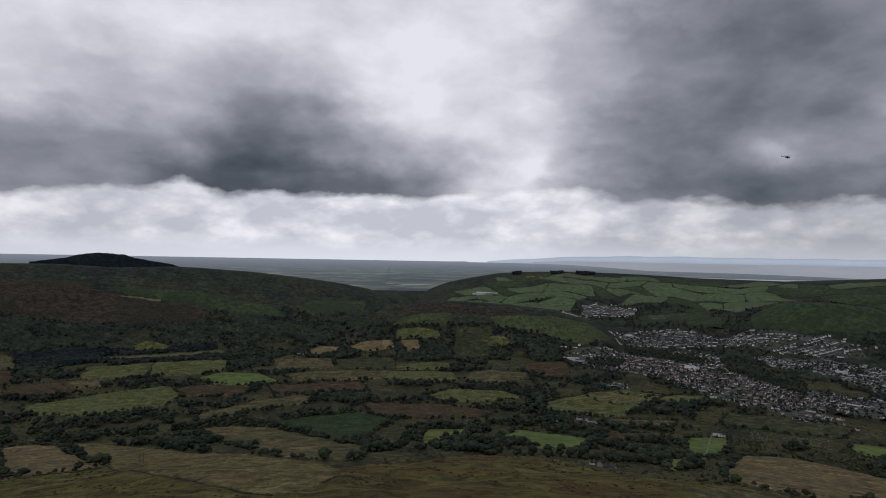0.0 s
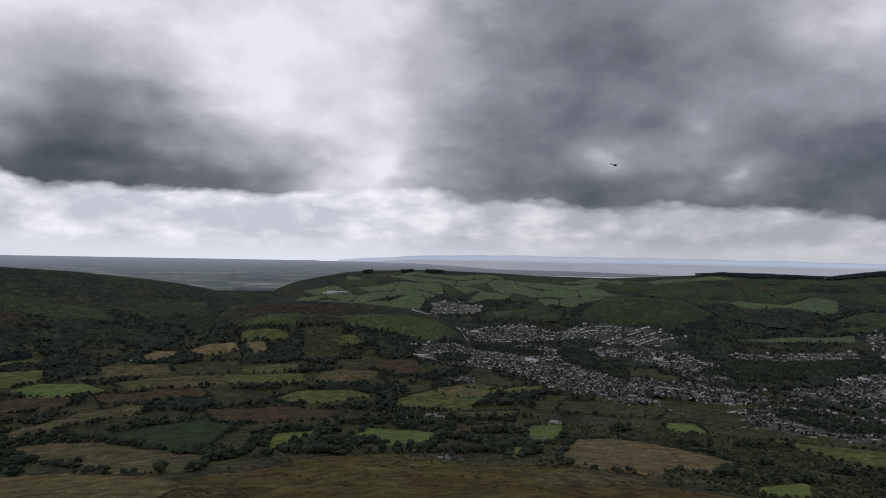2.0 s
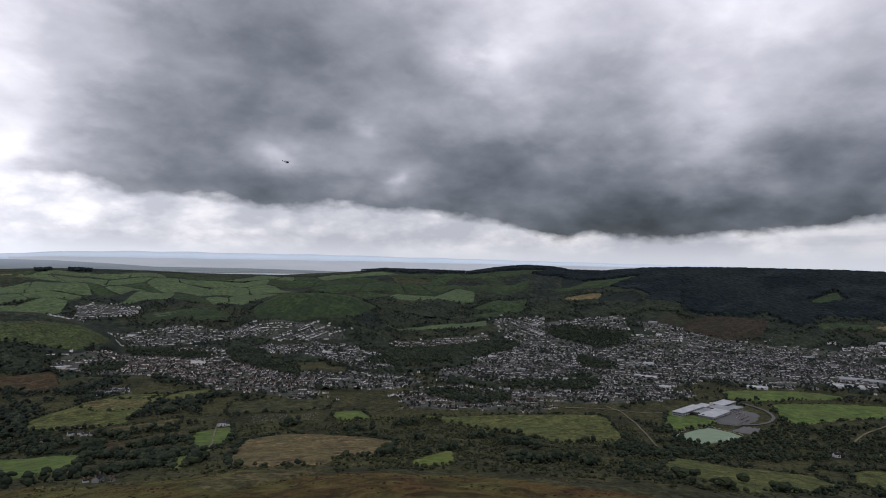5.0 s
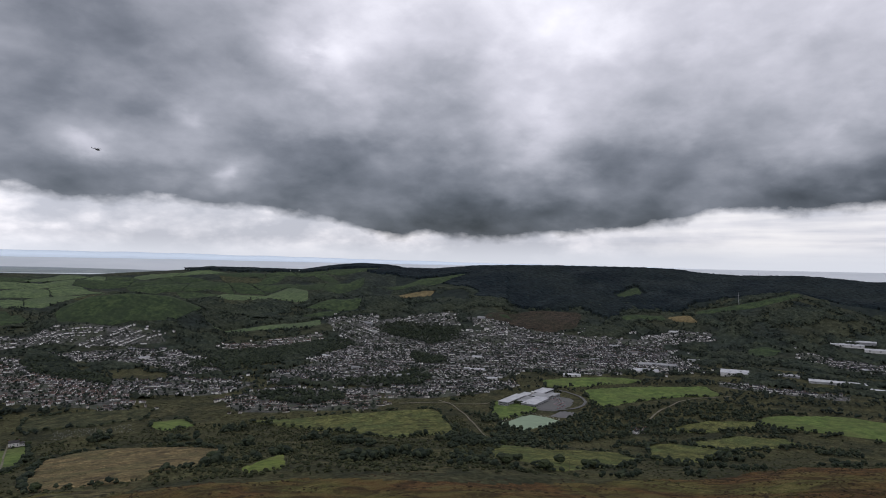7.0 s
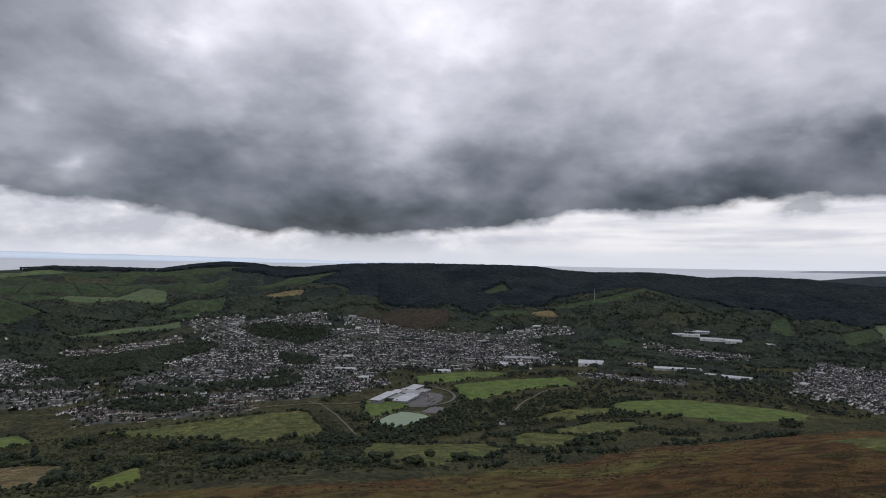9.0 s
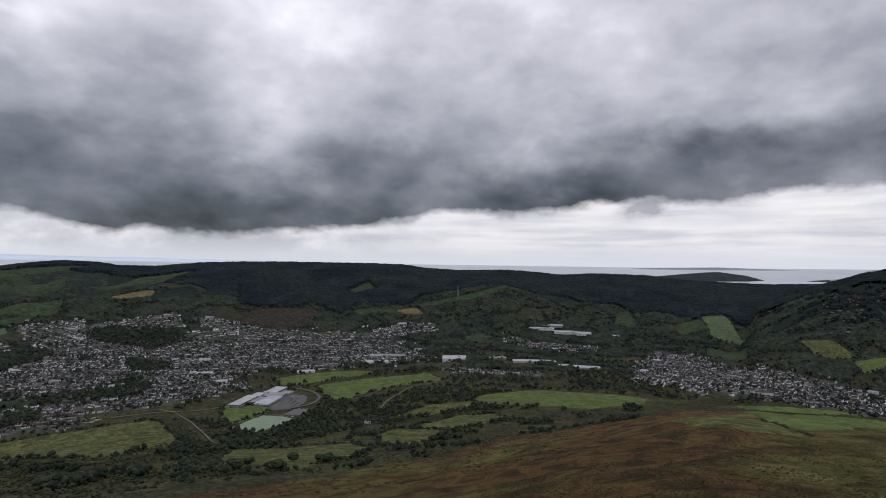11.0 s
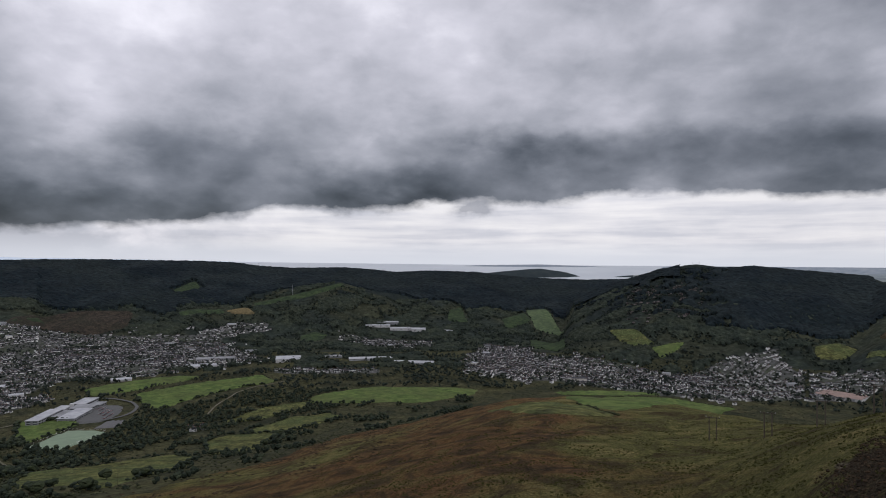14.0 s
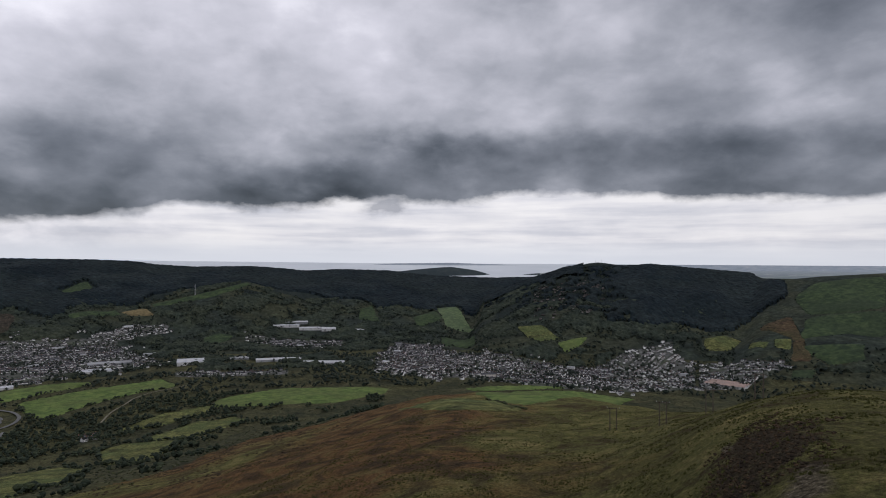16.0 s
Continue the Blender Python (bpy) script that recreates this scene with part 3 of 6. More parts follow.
TOWN["R"] = (-20, [(1954, -296), (2202, -434), (1915, -576), (1755, -718), (1562, -800), (1358, -753), (1374, -618), (1533, -461), (1690, -257)])
TOWN["S"] = (30, [(1577, -742), (1685, -899), (1717, -953), (1744, -1140), (1669, -1091), (1562, -1091), (1314, -918), (1326, -736)])
TOWN["T"] = (0, [(1589, -1128), (1371, -1234), (1302, -1015), (1301, -918)])
TOWN["U"] = (-6, [(1214, 945), (1307, 843), (1445, 761), (1436, 693), (1280, 726), (1155, 786), (1107, 862)])
TOWN["V"] = (12, [(389, 1609), (463, 1577), (447, 1504), (375, 1505)])
# ---- woods between the streets ----
TOWN_WOODS = []
TOWN_WOODS.append([(1123, 1425), (1112, 1576), (1340, 1702), (1740, 1662), (1581, 1458), (1328, 1410)])
TOWN_WOODS.append([(1987, 1601), (2110, 1582), (2184, 1433), (2142, 1309), (2079, 1260), (1934, 1303), (1968, 1379), (1956, 1504)])
TOWN_WOODS.append([(1317, 1726), (1499, 1695), (1729, 1663), (1816, 1641), (1807, 1547), (1629, 1452), (1527, 1478), (1380, 1452), (1263, 1447), (1240, 1552)])
TOWN_WOODS.append([(863, 1970), (972, 1996), (875, 1699), (887, 1524), (846, 1477), (811, 1588), (801, 1771)])
TOWN_WOODS.append([(628, 2193), (743, 2167), (824, 1978), (767, 1858), (686, 1999), (607, 2067)])
TOWN_WOODS.append([(431, 1911), (569, 1962), (498, 1786), (425, 1828)])
TOWN_WOODS.append([(1198, 1097), (1291, 1018), (1477, 1035), (1386, 922), (1271, 890), (1209, 966), (1169, 1027)])
TOWN_WOODS.append([(965, 1120), (1055, 1070), (1095, 988), (1054, 926), (957, 937), (915, 1047)])
TOWN_WOODS.append([(1762, 1250), (1674, 1070), (1601, 1009), (1547, 1084), (1664, 1198)])
# ---- helpers for things ----
from mathutils.geometry import delaunay_2d_cdt


def part(name, bm, mat, parent=None, label=""):
    me = bpy.data.meshes.new(name)
    bm.to_mesh(me)
    bm.free()
    me.materials.append(mat)
    ob = new(name, me)
    ob.parent = parent
    return tagged(ob, label)


def box(bm, x0, y0, z0, x1, y1, z1):
    v = [bm.verts.new((x, y, z)) for z in (z0, z1) for x, y in ((x0, y0), (x1, y0), (x1, y1), (x0, y1))]
    for f in ((3, 2, 1, 0), (4, 5, 6, 7), (0, 1, 5, 4), (1, 2, 6, 5), (2, 3, 7, 6), (3, 0, 4, 7)):
        bm.faces.new([v[k] for k in f])


def tube(bm, p, q, r0, r1=None, n=8):
    p, q = Vector(p), Vector(q)
    r1 = r0 if r1 is None else r1
    turn = (q - p).to_track_quat("Z", "Y").to_matrix().to_4x4()
    bmesh.ops.create_cone(bm, cap_ends=True, segments=n, radius1=r0, radius2=r1, depth=(q - p).length,
                          matrix=Matrix.Translation((p + q) / 2) @ turn)


def over(x, y, lift=0.0):
    return float(height(x, y)) + lift


def inside(x, y, outline):
    """Which points lie in the outline."""
    px, py = np.array(outline, float).T
    hit = np.zeros(np.shape(x), bool)
    for k in range(len(px)):
        x0, y0, x1, y1 = px[k - 1], py[k - 1], px[k], py[k]
        if y0 == y1:
            continue
        cross = (y0 > y) != (y1 > y)
        hit ^= cross & (x < (x1 - x0) * (y - y0) / (y1 - y0) + x0)
    return hit


def rounded(outline, times=2):
    p = np.array(outline, float)
    for _ in range(times):
        q = np.roll(p, -1, 0)
        p = np.stack([0.9 * p + 0.1 * q, 0.1 * p + 0.9 * q], 1).reshape(-1, 2)
    return p


def draped(name, outline, mat, lift=0.7, step=None, soft=1):
    """A patch of ground inside an outline, lying on the land."""
    p = rounded(outline, soft)
    d = np.hypot(*p.mean(0))
    step = step or max(8.0, d / 90)
    edge = []
    for k in range(len(p)):
        a, b = p[k], p[(k + 1) % len(p)]
        n = max(1, int(np.hypot(*(b - a)) / step))
        edge += [a + (b - a) * i / n for i in range(n)]
    edge = np.array(edge)
    edge += np.stack([bumps(edge[:, 0], edge[:, 1], step * 4, 1), bumps(edge[:, 0], edge[:, 1], step * 4, 5)], 1) * min(3.0, step * 0.2)
    lo, hi = edge.min(0), edge.max(0)
    gx, gy = np.meshgrid(np.arange(lo[0], hi[0], step), np.arange(lo[1], hi[1], step))
    gx, gy = gx.ravel(), gy.ravel()
    ok = inside(gx, gy, edge)
    pts = np.concatenate([edge, np.stack([gx[ok], gy[ok]], 1)])
    n = len(edge)
    vs, _, fs, *_ = delaunay_2d_cdt([Vector(q) for q in pts], [(k, (k + 1) % n) for k in range(n)], [], 1, 1e-4)
    vs = np.array([tuple(q) for q in vs])
    fs = np.array([f if (vs[f[1]] - vs[f[0]])[0] * (vs[f[2]] - vs[f[0]])[1] - (vs[f[1]] - vs[f[0]])[1] * (vs[f[2]] - vs[f[0]])[0] > 0 else f[::-1] for f in fs if len(f) == 3])
    z = height(vs[:, 0], vs[:, 1]) + lift + np.hypot(vs[:, 0], vs[:, 1]) / 1100
    z[:n] -= lift + np.hypot(vs[:n, 0], vs[:n, 1]) / 1100 - 0.05
    return sheet(name, np.column_stack([vs, z]), fs, [mat])


def grass(name, colours, wide):
    smooth = name.split("_")[0] in ("green", "lime", "upland", "hill", "stubble")
    return material(name, colours, 0.045, 1.0, 0.5, 0.7, 12, wide, 0.05, [0.40, 0.50, 0.61], (0.09 if smooth else 0.16, 0.26 if smooth else 0.9))


GRASS = {
    "straw": grass("straw_grass", [(0.033, 0.030, 0.018), (0.069, 0.061, 0.030), (0.110, 0.094, 0.048)], (0.014, (0.050, 0.054, 0.025), 0.85)),
    "olive": grass("olive_grass", [(0.036, 0.040, 0.018), (0.068, 0.073, 0.027), (0.101, 0.104, 0.040)], (0.012, (0.057, 0.074, 0.029), 0.8)),
    "green": grass("green_grass", [(0.051, 0.076, 0.025), (0.074, 0.109, 0.033), (0.096, 0.125, 0.040)], (0.009, (0.069, 0.084, 0.033), 0.7)),
    # darker green for far fields, cloud shadow put into the colour
    "hill": grass("hill_grass", [(0.022, 0.033, 0.020), (0.033, 0.050, 0.024), (0.044, 0.062, 0.029)], (0.006, (0.026, 0.037, 0.022), 0.8)),
    # far pasture green with some blue painted in for haze
    "upland": grass("upland_grass", [(0.050, 0.072, 0.038), (0.070, 0.099, 0.048), (0.088, 0.115, 0.058)], (0.006, (0.058, 0.077, 0.046), 0.7)),
    "lime": grass("lime_grass", [(0.062, 0.086, 0.024), (0.093, 0.122, 0.032), (0.123, 0.144, 0.043)], (0.012, (0.078, 0.084, 0.031), 0.7)),
    "pale": grass("pale_grass", [(0.048, 0.054, 0.030), (0.078, 0.085, 0.042), (0.110, 0.110, 0.058)], (0.012, (0.06, 0.058, 0.034), 0.7)),
    "hay": grass("hay_grass", [(0.057, 0.046, 0.027), (0.103, 0.081, 0.042), (0.155, 0.121, 0.062)], (0.014, (0.074, 0.070, 0.035), 0.8)),
    "stubble": grass("stubble", [(0.085, 0.068, 0.036), (0.13, 0.102, 0.052), (0.165, 0.13, 0.07)], (0.010, (0.095, 0.085, 0.045), 0.6)),
    "crop": grass("dark_crop", [(0.016, 0.027, 0.014), (0.024, 0.041, 0.018), (0.034, 0.052, 0.022)], (0.02, (0.021, 0.029, 0.014), 0.8)),
    "rust": grass("rust_grass", [(0.026, 0.019, 0.014), (0.046, 0.033, 0.020), (0.068, 0.050, 0.029)], (0.014, (0.042, 0.040, 0.020), 0.8)),
    "bracken": grass("bracken", [(0.020, 0.018, 0.015), (0.032, 0.027, 0.021), (0.048, 0.039, 0.028)], (0.006, (0.024, 0.024, 0.017), 0.8)),
    "spur": grass("spur_grass", [(0.030, 0.040, 0.020), (0.046, 0.061, 0.026), (0.064, 0.080, 0.035)], (0.012, (0.040, 0.046, 0.024), 0.8)),
    "tan": grass("tan_moor_grass", [(0.050, 0.046, 0.022), (0.082, 0.076, 0.033), (0.115, 0.100, 0.045)], (0.012, (0.066, 0.050, 0.026), 0.8)),
    "dull": grass("dull_rough_grass", [(0.020, 0.023, 0.014), (0.036, 0.040, 0.021), (0.061, 0.059, 0.031)], (0.012, (0.029, 0.035, 0.019), 0.85)),
}
OUTLINES = []


def field(kind, label, outline):
    if "long hill" in label and kind == "green":
        kind = "hill"
    if kind in ("green", "lime", "upland") and math.degrees(math.atan2(*outline[0])) > 126:
        kind = "hill"
    if "spur" in label and kind == "green":
        kind = "spur"
    # far fields take the greens with cloud shade or haze in their colour
    if kind in ("green", "lime") and min(math.hypot(*q) for q in outline) > 2050:
        kind = "hill" if kind == "green" else "upland"
    ob = draped("field", outline, GRASS[kind], 0.5)
    tagged(ob, label, "field", "fields of the valley")
    OUTLINES.append((kind, rounded(outline, 1)))


field("straw", "strip of straw coloured rough grass", [(169, 455), (260, 496), (301, 481), (245, 431), (182, 411)])
field("olive", "olive bank of grass in the moor", [(586, -95), (613, -137), (598, -170), (457, -174), (422, -128), (448, -100)])
field("lime", "bright clearing in gorse scrub", [(391, 468), (519, 548), (402, 423), (365, 429)])
field("tan", "large tawny green pasture beside the moor", [(-583, 948), (-454, 888), (-312, 740), (-219, 657), (-131, 576), (-86, 519), (-67, 455), (-73, 401), (-92, 365), (-148, 423), (-230, 504), (-305, 594), (-478, 834)])
field("lime", "small bright green paddock", [(257, 720), (290, 750), (235, 612), (207, 581)])
field("lime", "small corner of bright green grass", [(23, 776), (51, 864), (36, 714), (21, 699)])
field("olive", "yellow green pasture on the hill's shoulder", [(685, 376), (814, 422), (853, 351), (942, 294), (868, 236), (726, 219), (557, 237), (612, 290), (613, 324)])
field("straw", "rushy straw coloured rough pasture", [(-399, 1052), (-339, 1071), (-275, 1041), (-195, 925), (-122, 775), (-80, 719), (-69, 557), (-107, 556), (-163, 619), (-269, 804)])
field("hay", "large tawny rough grass field", [(422, 896), (503, 927), (562, 855), (552, 696), (443, 570), (303, 496), (250, 576)])
field("hay", "rough tawny pasture under a line of poles", [(-626, 911), (-595, 938), (-549, 917), (-309, 594), (-327, 572), (-396, 577)])
field("green", "bright green mown field ringed by trees", [(124, 1052), (231, 970), (181, 786), (116, 719), (76, 865)])
field("lime", "small bright green pasture", [(-25, 986), (49, 1069), (39, 949), (9, 830), (-24, 762)])
field("green", "green paddock crossed by a path", [(405, 1056), (488, 1078), (432, 951), (305, 747), (340, 878)])
field("olive", "small yellow green pastures with gorse", [(1042, 280), (1095, 259), (1091, 162), (1003, 173), (894, 171), (873, 224)])
field("crop", "dark green crop in a sunken field", [(-298, 1091), (-228, 1177), (-150, 1217), (-89, 1163), (-103, 997), (-92, 756), (-124, 785), (-203, 963), (-257, 1043)])
field("rust", "rust coloured strip between hedges", [(266, 1061), (403, 1106), (358, 1007), (260, 974)])
field("green", "olive pasture above the terraces", [(743, -215), (1334, -462), (1355, -622), (1252, -728), (1229, -681), (472, -184), (591, -184)])
field("olive", "wide olive grass common below the town", [(789, 930), (936, 831), (1095, 716), (917, 557), (774, 576), (809, 718), (791, 868)])
field("olive", "pale olive pasture at the moor's edge", [(1119, 237), (1245, 174), (1263, 103), (1219, 73), (1102, 145), (1098, 211)])
field("straw", "straw coloured strip between hedges", [(323, 1202), (446, 1198), (419, 1150), (315, 1142)])
field("rust", "rust brown rough pasture", [(-163, 1326), (-22, 1319), (111, 1239), (73, 1159), (-39, 1143), (-127, 1191)])
field("green", "green park lawn with a few trees", [(687, 1069), (748, 1056), (717, 983), (666, 973), (661, 1025)])
field("straw", "straw coloured sloping pasture", [(-388, 1294), (-314, 1367), (-262, 1360), (-266, 1282), (-356, 1223), (-428, 1130), (-452, 1179)])
field("olive", "olive pasture beside scrub", [(1203, 302), (1330, 244), (1385, 153), (1331, 153), (1231, 226)])
field("green", "mown green lawn below the school", [(1239, 663), (1237, 588), (1220, 541), (1084, 565), (1108, 600)])
field("olive", "olive pasture between hedges", [(-36, 1396), (26, 1472), (143, 1466), (185, 1390), (83, 1334), (1, 1333)])
field("olive", "olive rough pasture", [(231, 1368), (427, 1507), (513, 1446), (336, 1213), (205, 1264)])
field("green", "long bright green pasture below the moor", [(1423, 151), (1548, 28), (1525, -88), (1478, -222), (1406, -202), (1336, -77), (1339, 77), (1368, 157)])
field("olive", "furrowed yellow green pasture", [(-811, 1223), (-708, 1379), (-613, 1443), (-551, 1360), (-540, 1248), (-626, 1163), (-735, 1157)])
field("hay", "dry hay meadow with thin straw grass", [(315, 1447), (390, 1477), (454, 1400), (424, 1326), (344, 1340)])
field("green", "narrow green pasture strip over the town", [(1430, -392), (1424, -616), (1390, -638), (1358, -470), (1395, -397)])
field("rust", "brownish rushy field", [(-592, 1410), (-543, 1461), (-425, 1466), (-422, 1365), (-528, 1328)])
field("olive", "olive allotment field", [(459, 1429), (607, 1457), (553, 1356), (471, 1368)])
field("green", "large bright green playing field", [(1481, 551), (1613, 443), (1705, 313), (1602, 252), (1514, 360), (1352, 423), (1295, 440), (1352, 482)])
field("green", "green field in the valley woods", [(-598, 1570), (-554, 1644), (-467, 1647), (-383, 1520), (-443, 1472), (-512, 1448)])
field("straw", "dull straw coloured field", [(-404, 1628), (-265, 1661), (-136, 1695), (-141, 1591), (-243, 1528), (-358, 1554)])
field("straw", "small straw coloured clearing", [(-863, 1434), (-807, 1544), (-747, 1412), (-798, 1388)])
field("green", "long bright green playing field", [(1528, 679), (1642, 611), (1689, 480), (1667, 455), (1513, 563), (1461, 634)])
field("olive", "small olive green field", [(-128, 1790), (-50, 1843), (27, 1833), (15, 1733), (-110, 1720)])
field("green", "small green recreation ground", [(1347, -1215), (1320, -1262), (1283, -1219), (1304, -1177)])
field("green", "green enclosure below the wood", [(1450, -1341), (1354, -1444), (1283, -1371), (1317, -1301), (1404, -1320)])
field("olive", "small olive enclosure", [(1529, -1321), (1503, -1353), (1445, -1304), (1483, -1281)])
field("olive", "small olive enclosure", [(1588, -1291), (1526, -1299), (1497, -1267), (1548, -1251)])
field("stubble", "pale cut hay field beside woods", [(-134, 2036), (-78, 2030), (-61, 1977), (-106, 1968)])
field("stubble", "pale cut hay field on the slope", [(-311, 1997), (-257, 2051), (-156, 2040), (-148, 1987), (-211, 1967)])
field("green", "green pasture behind the terraces", [(1875, -814), (1877, -922), (1825, -877), (1783, -802)])
field("rust", "russet bracken gully on the pasture hill", [(1651, -1366), (1659, -1494), (1484, -1373), (1362, -1294), (1395, -1255), (1498, -1358)])
field("olive", "olive pasture below the spur", [(107, 2052), (198, 2061), (232, 2003), (140, 2001)])
field("pale", "pale green strip of pasture", [(-982, 1845), (-818, 1920), (-672, 2000), (-661, 1939), (-779, 1829), (-928, 1768)])
field("stubble", "pale cut hay field by a farm", [(-429, 2050), (-391, 2092), (-336, 2093), (-330, 1974), (-394, 1942)])
field("olive", "olive pasture on the spur", [(-147, 2107), (-12, 2092), (1, 2036), (-147, 2042)])
field("olive", "olive enclosure at the hill's foot", [(1705, -1220), (1720, -1301), (1651, -1317), (1605, -1233), (1635, -1180)])
field("green", "broad green pasture on the hill", [(1614, -1514), (1495, -1670), (1378, -1539), (1452, -1491), (1485, -1359)])
field("olive", "olive field at the wood's edge", [(-943, 1938), (-906, 1980), (-839, 1975), (-840, 1939), (-921, 1914)])
field("olive", "yellow green sloping pasture", [(2103, -765), (2059, -842), (1901, -839), (1908, -780), (1992, -755)])
field("green", "green pasture on the spur", [(-173, 2128), (-120, 2179), (35, 2206), (19, 2126), (-153, 2115)])
field("green", "green shoulder of the spur", [(151, 2187), (348, 2207), (550, 2227), (593, 2197), (461, 2010), (328, 2070), (202, 2102)])
field("bracken", "brown heather top of the spur", [(-185, 2255), (-86, 2279), (237, 2273), (311, 2221), (152, 2203), (35, 2215), (-121, 2197)])
field("green", "green pasture behind the terraces", [(2422, -567), (2290, -666), (2078, -608), (2185, -512)])
field("upland", "wide rough green pasture over the hilltop", [(1797, -1630), (1881, -1788), (1839, -1890), (1764, -1972), (1511, -1688), (1574, -1577), (1630, -1529)])
field("bracken", "dark brown bracken slope of the long hill", [(-1514, 2176), (-1328, 2256), (-996, 2234), (-803, 2250), (-850, 2122), (-1078, 2020), (-1350, 1946)])
field("green", "green pasture along the long hill", [(-1167, 2295), (-944, 2349), (-655, 2364), (-546, 2281), (-643, 2250), (-908, 2263), (-1123, 2248)])
field("green", "green enclosure on the long hill", [(-550, 2363), (-496, 2509), (-304, 2587), (-304, 2446), (-461, 2340)])
field("green", "green park lawn among trees", [(2487, 318), (2550, 273), (2522, 213), (2427, 239), (2387, 303)])
field("pale", "pale grass bank on the bracken slope", [(-1296, 2170), (-1156, 2235), (-995, 2254), (-988, 2239), (-1232, 2194)])
field("lime", "bright green strip above the houses", [(1535, 2018), (1936, 1851), (1877, 1789), (1542, 1998)])
field("green", "green dome of a hill with hedge trees", [(1140, 2361), (1429, 2715), (1361, 2252), (1716, 2441), (1600, 2136), (1395, 2057), (1205, 2153), (1116, 2287)])
field("lime", "steep bright green pasture", [(2874, -650), (2880, -754), (2406, -704), (2453, -690), (2563, -623)])
field("bracken", "russet bracken hillside above the town", [(2431, 1324), (2612, 1193), (2680, 1001), (2479, 951), (2373, 1032), (2371, 1159), (2342, 1328)])
field("green", "green pasture at the village's edge", [(1917, 1969), (2083, 1857), (1966, 1848)])
field("green", "green strip below the forest", [(2391, 1329), (2574, 1176), (2511, 1157), (2351, 1307)])
field("green", "green pasture under the forest", [(2719, -510), (2833, -636), (2667, -629), (2575, -507)])
field("green", "green pasture under the dome", [(962, 2546), (1153, 2640), (1131, 2522), (972, 2485)])
field("green", "green slope above the far village", [(815, 2680), (1119, 2696), (1116, 2578), (809, 2547)])
field("green", "green pasture beside a wood", [(2867, -295), (2924, -363), (2664, -360), (2704, -274)])
field("green", "green strip below the forest", [(2674, 827), (2796, 693), (2743, 654), (2631, 801)])
field("stubble", "pale stubble strip", [(2771, 661), (2798, 579), (2724, 527), (2723, 620)])
field("green", "green grass of the hillock with the mast", [(2859, 566), (2976, 295), (3037, 201), (2999, 169), (2893, 335), (2803, 542)])
field("stubble", "pale stubble field on the far hill", [(2436, 1828), (2629, 1743), (2542, 1710), (2419, 1784)])
field("green", "green clearing in the forest", [(2981, 952), (3147, 899), (3049, 836), (2952, 900)])
field("green", "green pasture on the far hill", [(2491, 1951), (2876, 1943), (3018, 1769), (2836, 1812), (2512, 1886)])

field("stubble", "tawny stubble field on the far crest", [(425, 3440), (545, 3420), (550, 3500), (435, 3515)])

# small hedged fields over the green hills: a crooked patchwork
rnd = random.Random(4)
PATCHES = []
for j, (d, deep) in enumerate(((2700, 120), (2830, 150), (2990, 140), (3140, 180), (3330, 150), (3490, 120))):
    b = -2.0 + rnd.uniform(0, 1.5)
    while b < 47:
        w = rnd.uniform(1.2, 4.2)
        if not (rnd.random() < (0.10 if b < 26 else 0.35) or (21 < b + w and b < 41 and d < 2950) or (b < 2 and d > 3300)):
            slant = 0.55 * j

            def at(db, dd):
                bb, r = b + slant + db, d + dd
                bb += 1.1 * math.sin(r / 150) + 0.7 * math.sin(r / 71 + bb * 0.5)
                r += 42 * math.sin(bb * 0.75) + 24 * math.sin(bb * 1.9 + 1) + rnd.uniform(-9, 9)
                bb = radians(bb)
                return r * math.sin(bb), r * math.cos(bb)
            PATCHES.append([at(0, 0), at(w * 0.5, rnd.uniform(-18, 18)), at(w, -10), at(w + 0.5, deep - 12), at(w * 0.5 + 0.4, deep + rnd.uniform(-24, 4)), at(0.4, deep - 4)])
        b += w + 0.12
for q in PATCHES:
    if any(inside(*np.array(q).T, o).any() for _, o in TOWN.values()):
        continue
    kind = rnd.choice(("green", "green", "lime", "lime", "lime", "lime", "lime")) if math.degrees(math.atan2(*q[0])) < 25 else rnd.choice(("green", "green", "green", "green", "lime", "dull"))
    field(kind, "hedged green pasture on the far rolling hills", q)

# dull rough fields over the valley floor between the better ones
rnd = random.Random(9)
taken = [o for _, o in OUTLINES]
shape_of_town = [o for _, o in TOWN.values()]
d, j = 760.0, 0
while d < 2080:
    deep = d * rnd.uniform(0.085, 0.12)
    b = -40 + rnd.uniform(0, 3)
    while b < 30:
        w = rnd.uniform(95, 210) / d * 57.3
        slant = rnd.uniform(-0.8, 0.8)
        q = [(bb, dd) for bb, dd in ((b, d), (b + w * 0.5, d - deep * rnd.uniform(0, 0.12)), (b + w, d + deep * rnd.uniform(-0.1, 0.1)), (b + w + slant, d + deep * 0.97),
                                     (b + w * 0.5 + slant, d + deep * rnd.uniform(0.85, 1.05)), (b + slant, d + deep * 0.95))]
        q = [(dd * math.sin(radians(bb)), dd * math.cos(radians(bb))) for bb, dd in q]
        cx, cy = np.mean(q, 0)
        test = np.array(q + [(cx, cy)])
        test = np.concatenate([test, (test + (cx, cy)) / 2])
        free = not any(inside(test[:, 0], test[:, 1], o).any() for o in taken + shape_of_town)
        thick = float(bumps(cx, cy, 420, 7)) > 0.25
        if free and not thick and d > float(spline(b, MOOR_EDGE)) + 60:
            kind = rnd.choice(("dull", "dull", "dull", "straw", "olive", "rust"))
            field(kind, "rough dull grass field between tree lines", q)
        b += w + 9 / d * 57.3
    d += deep + 8

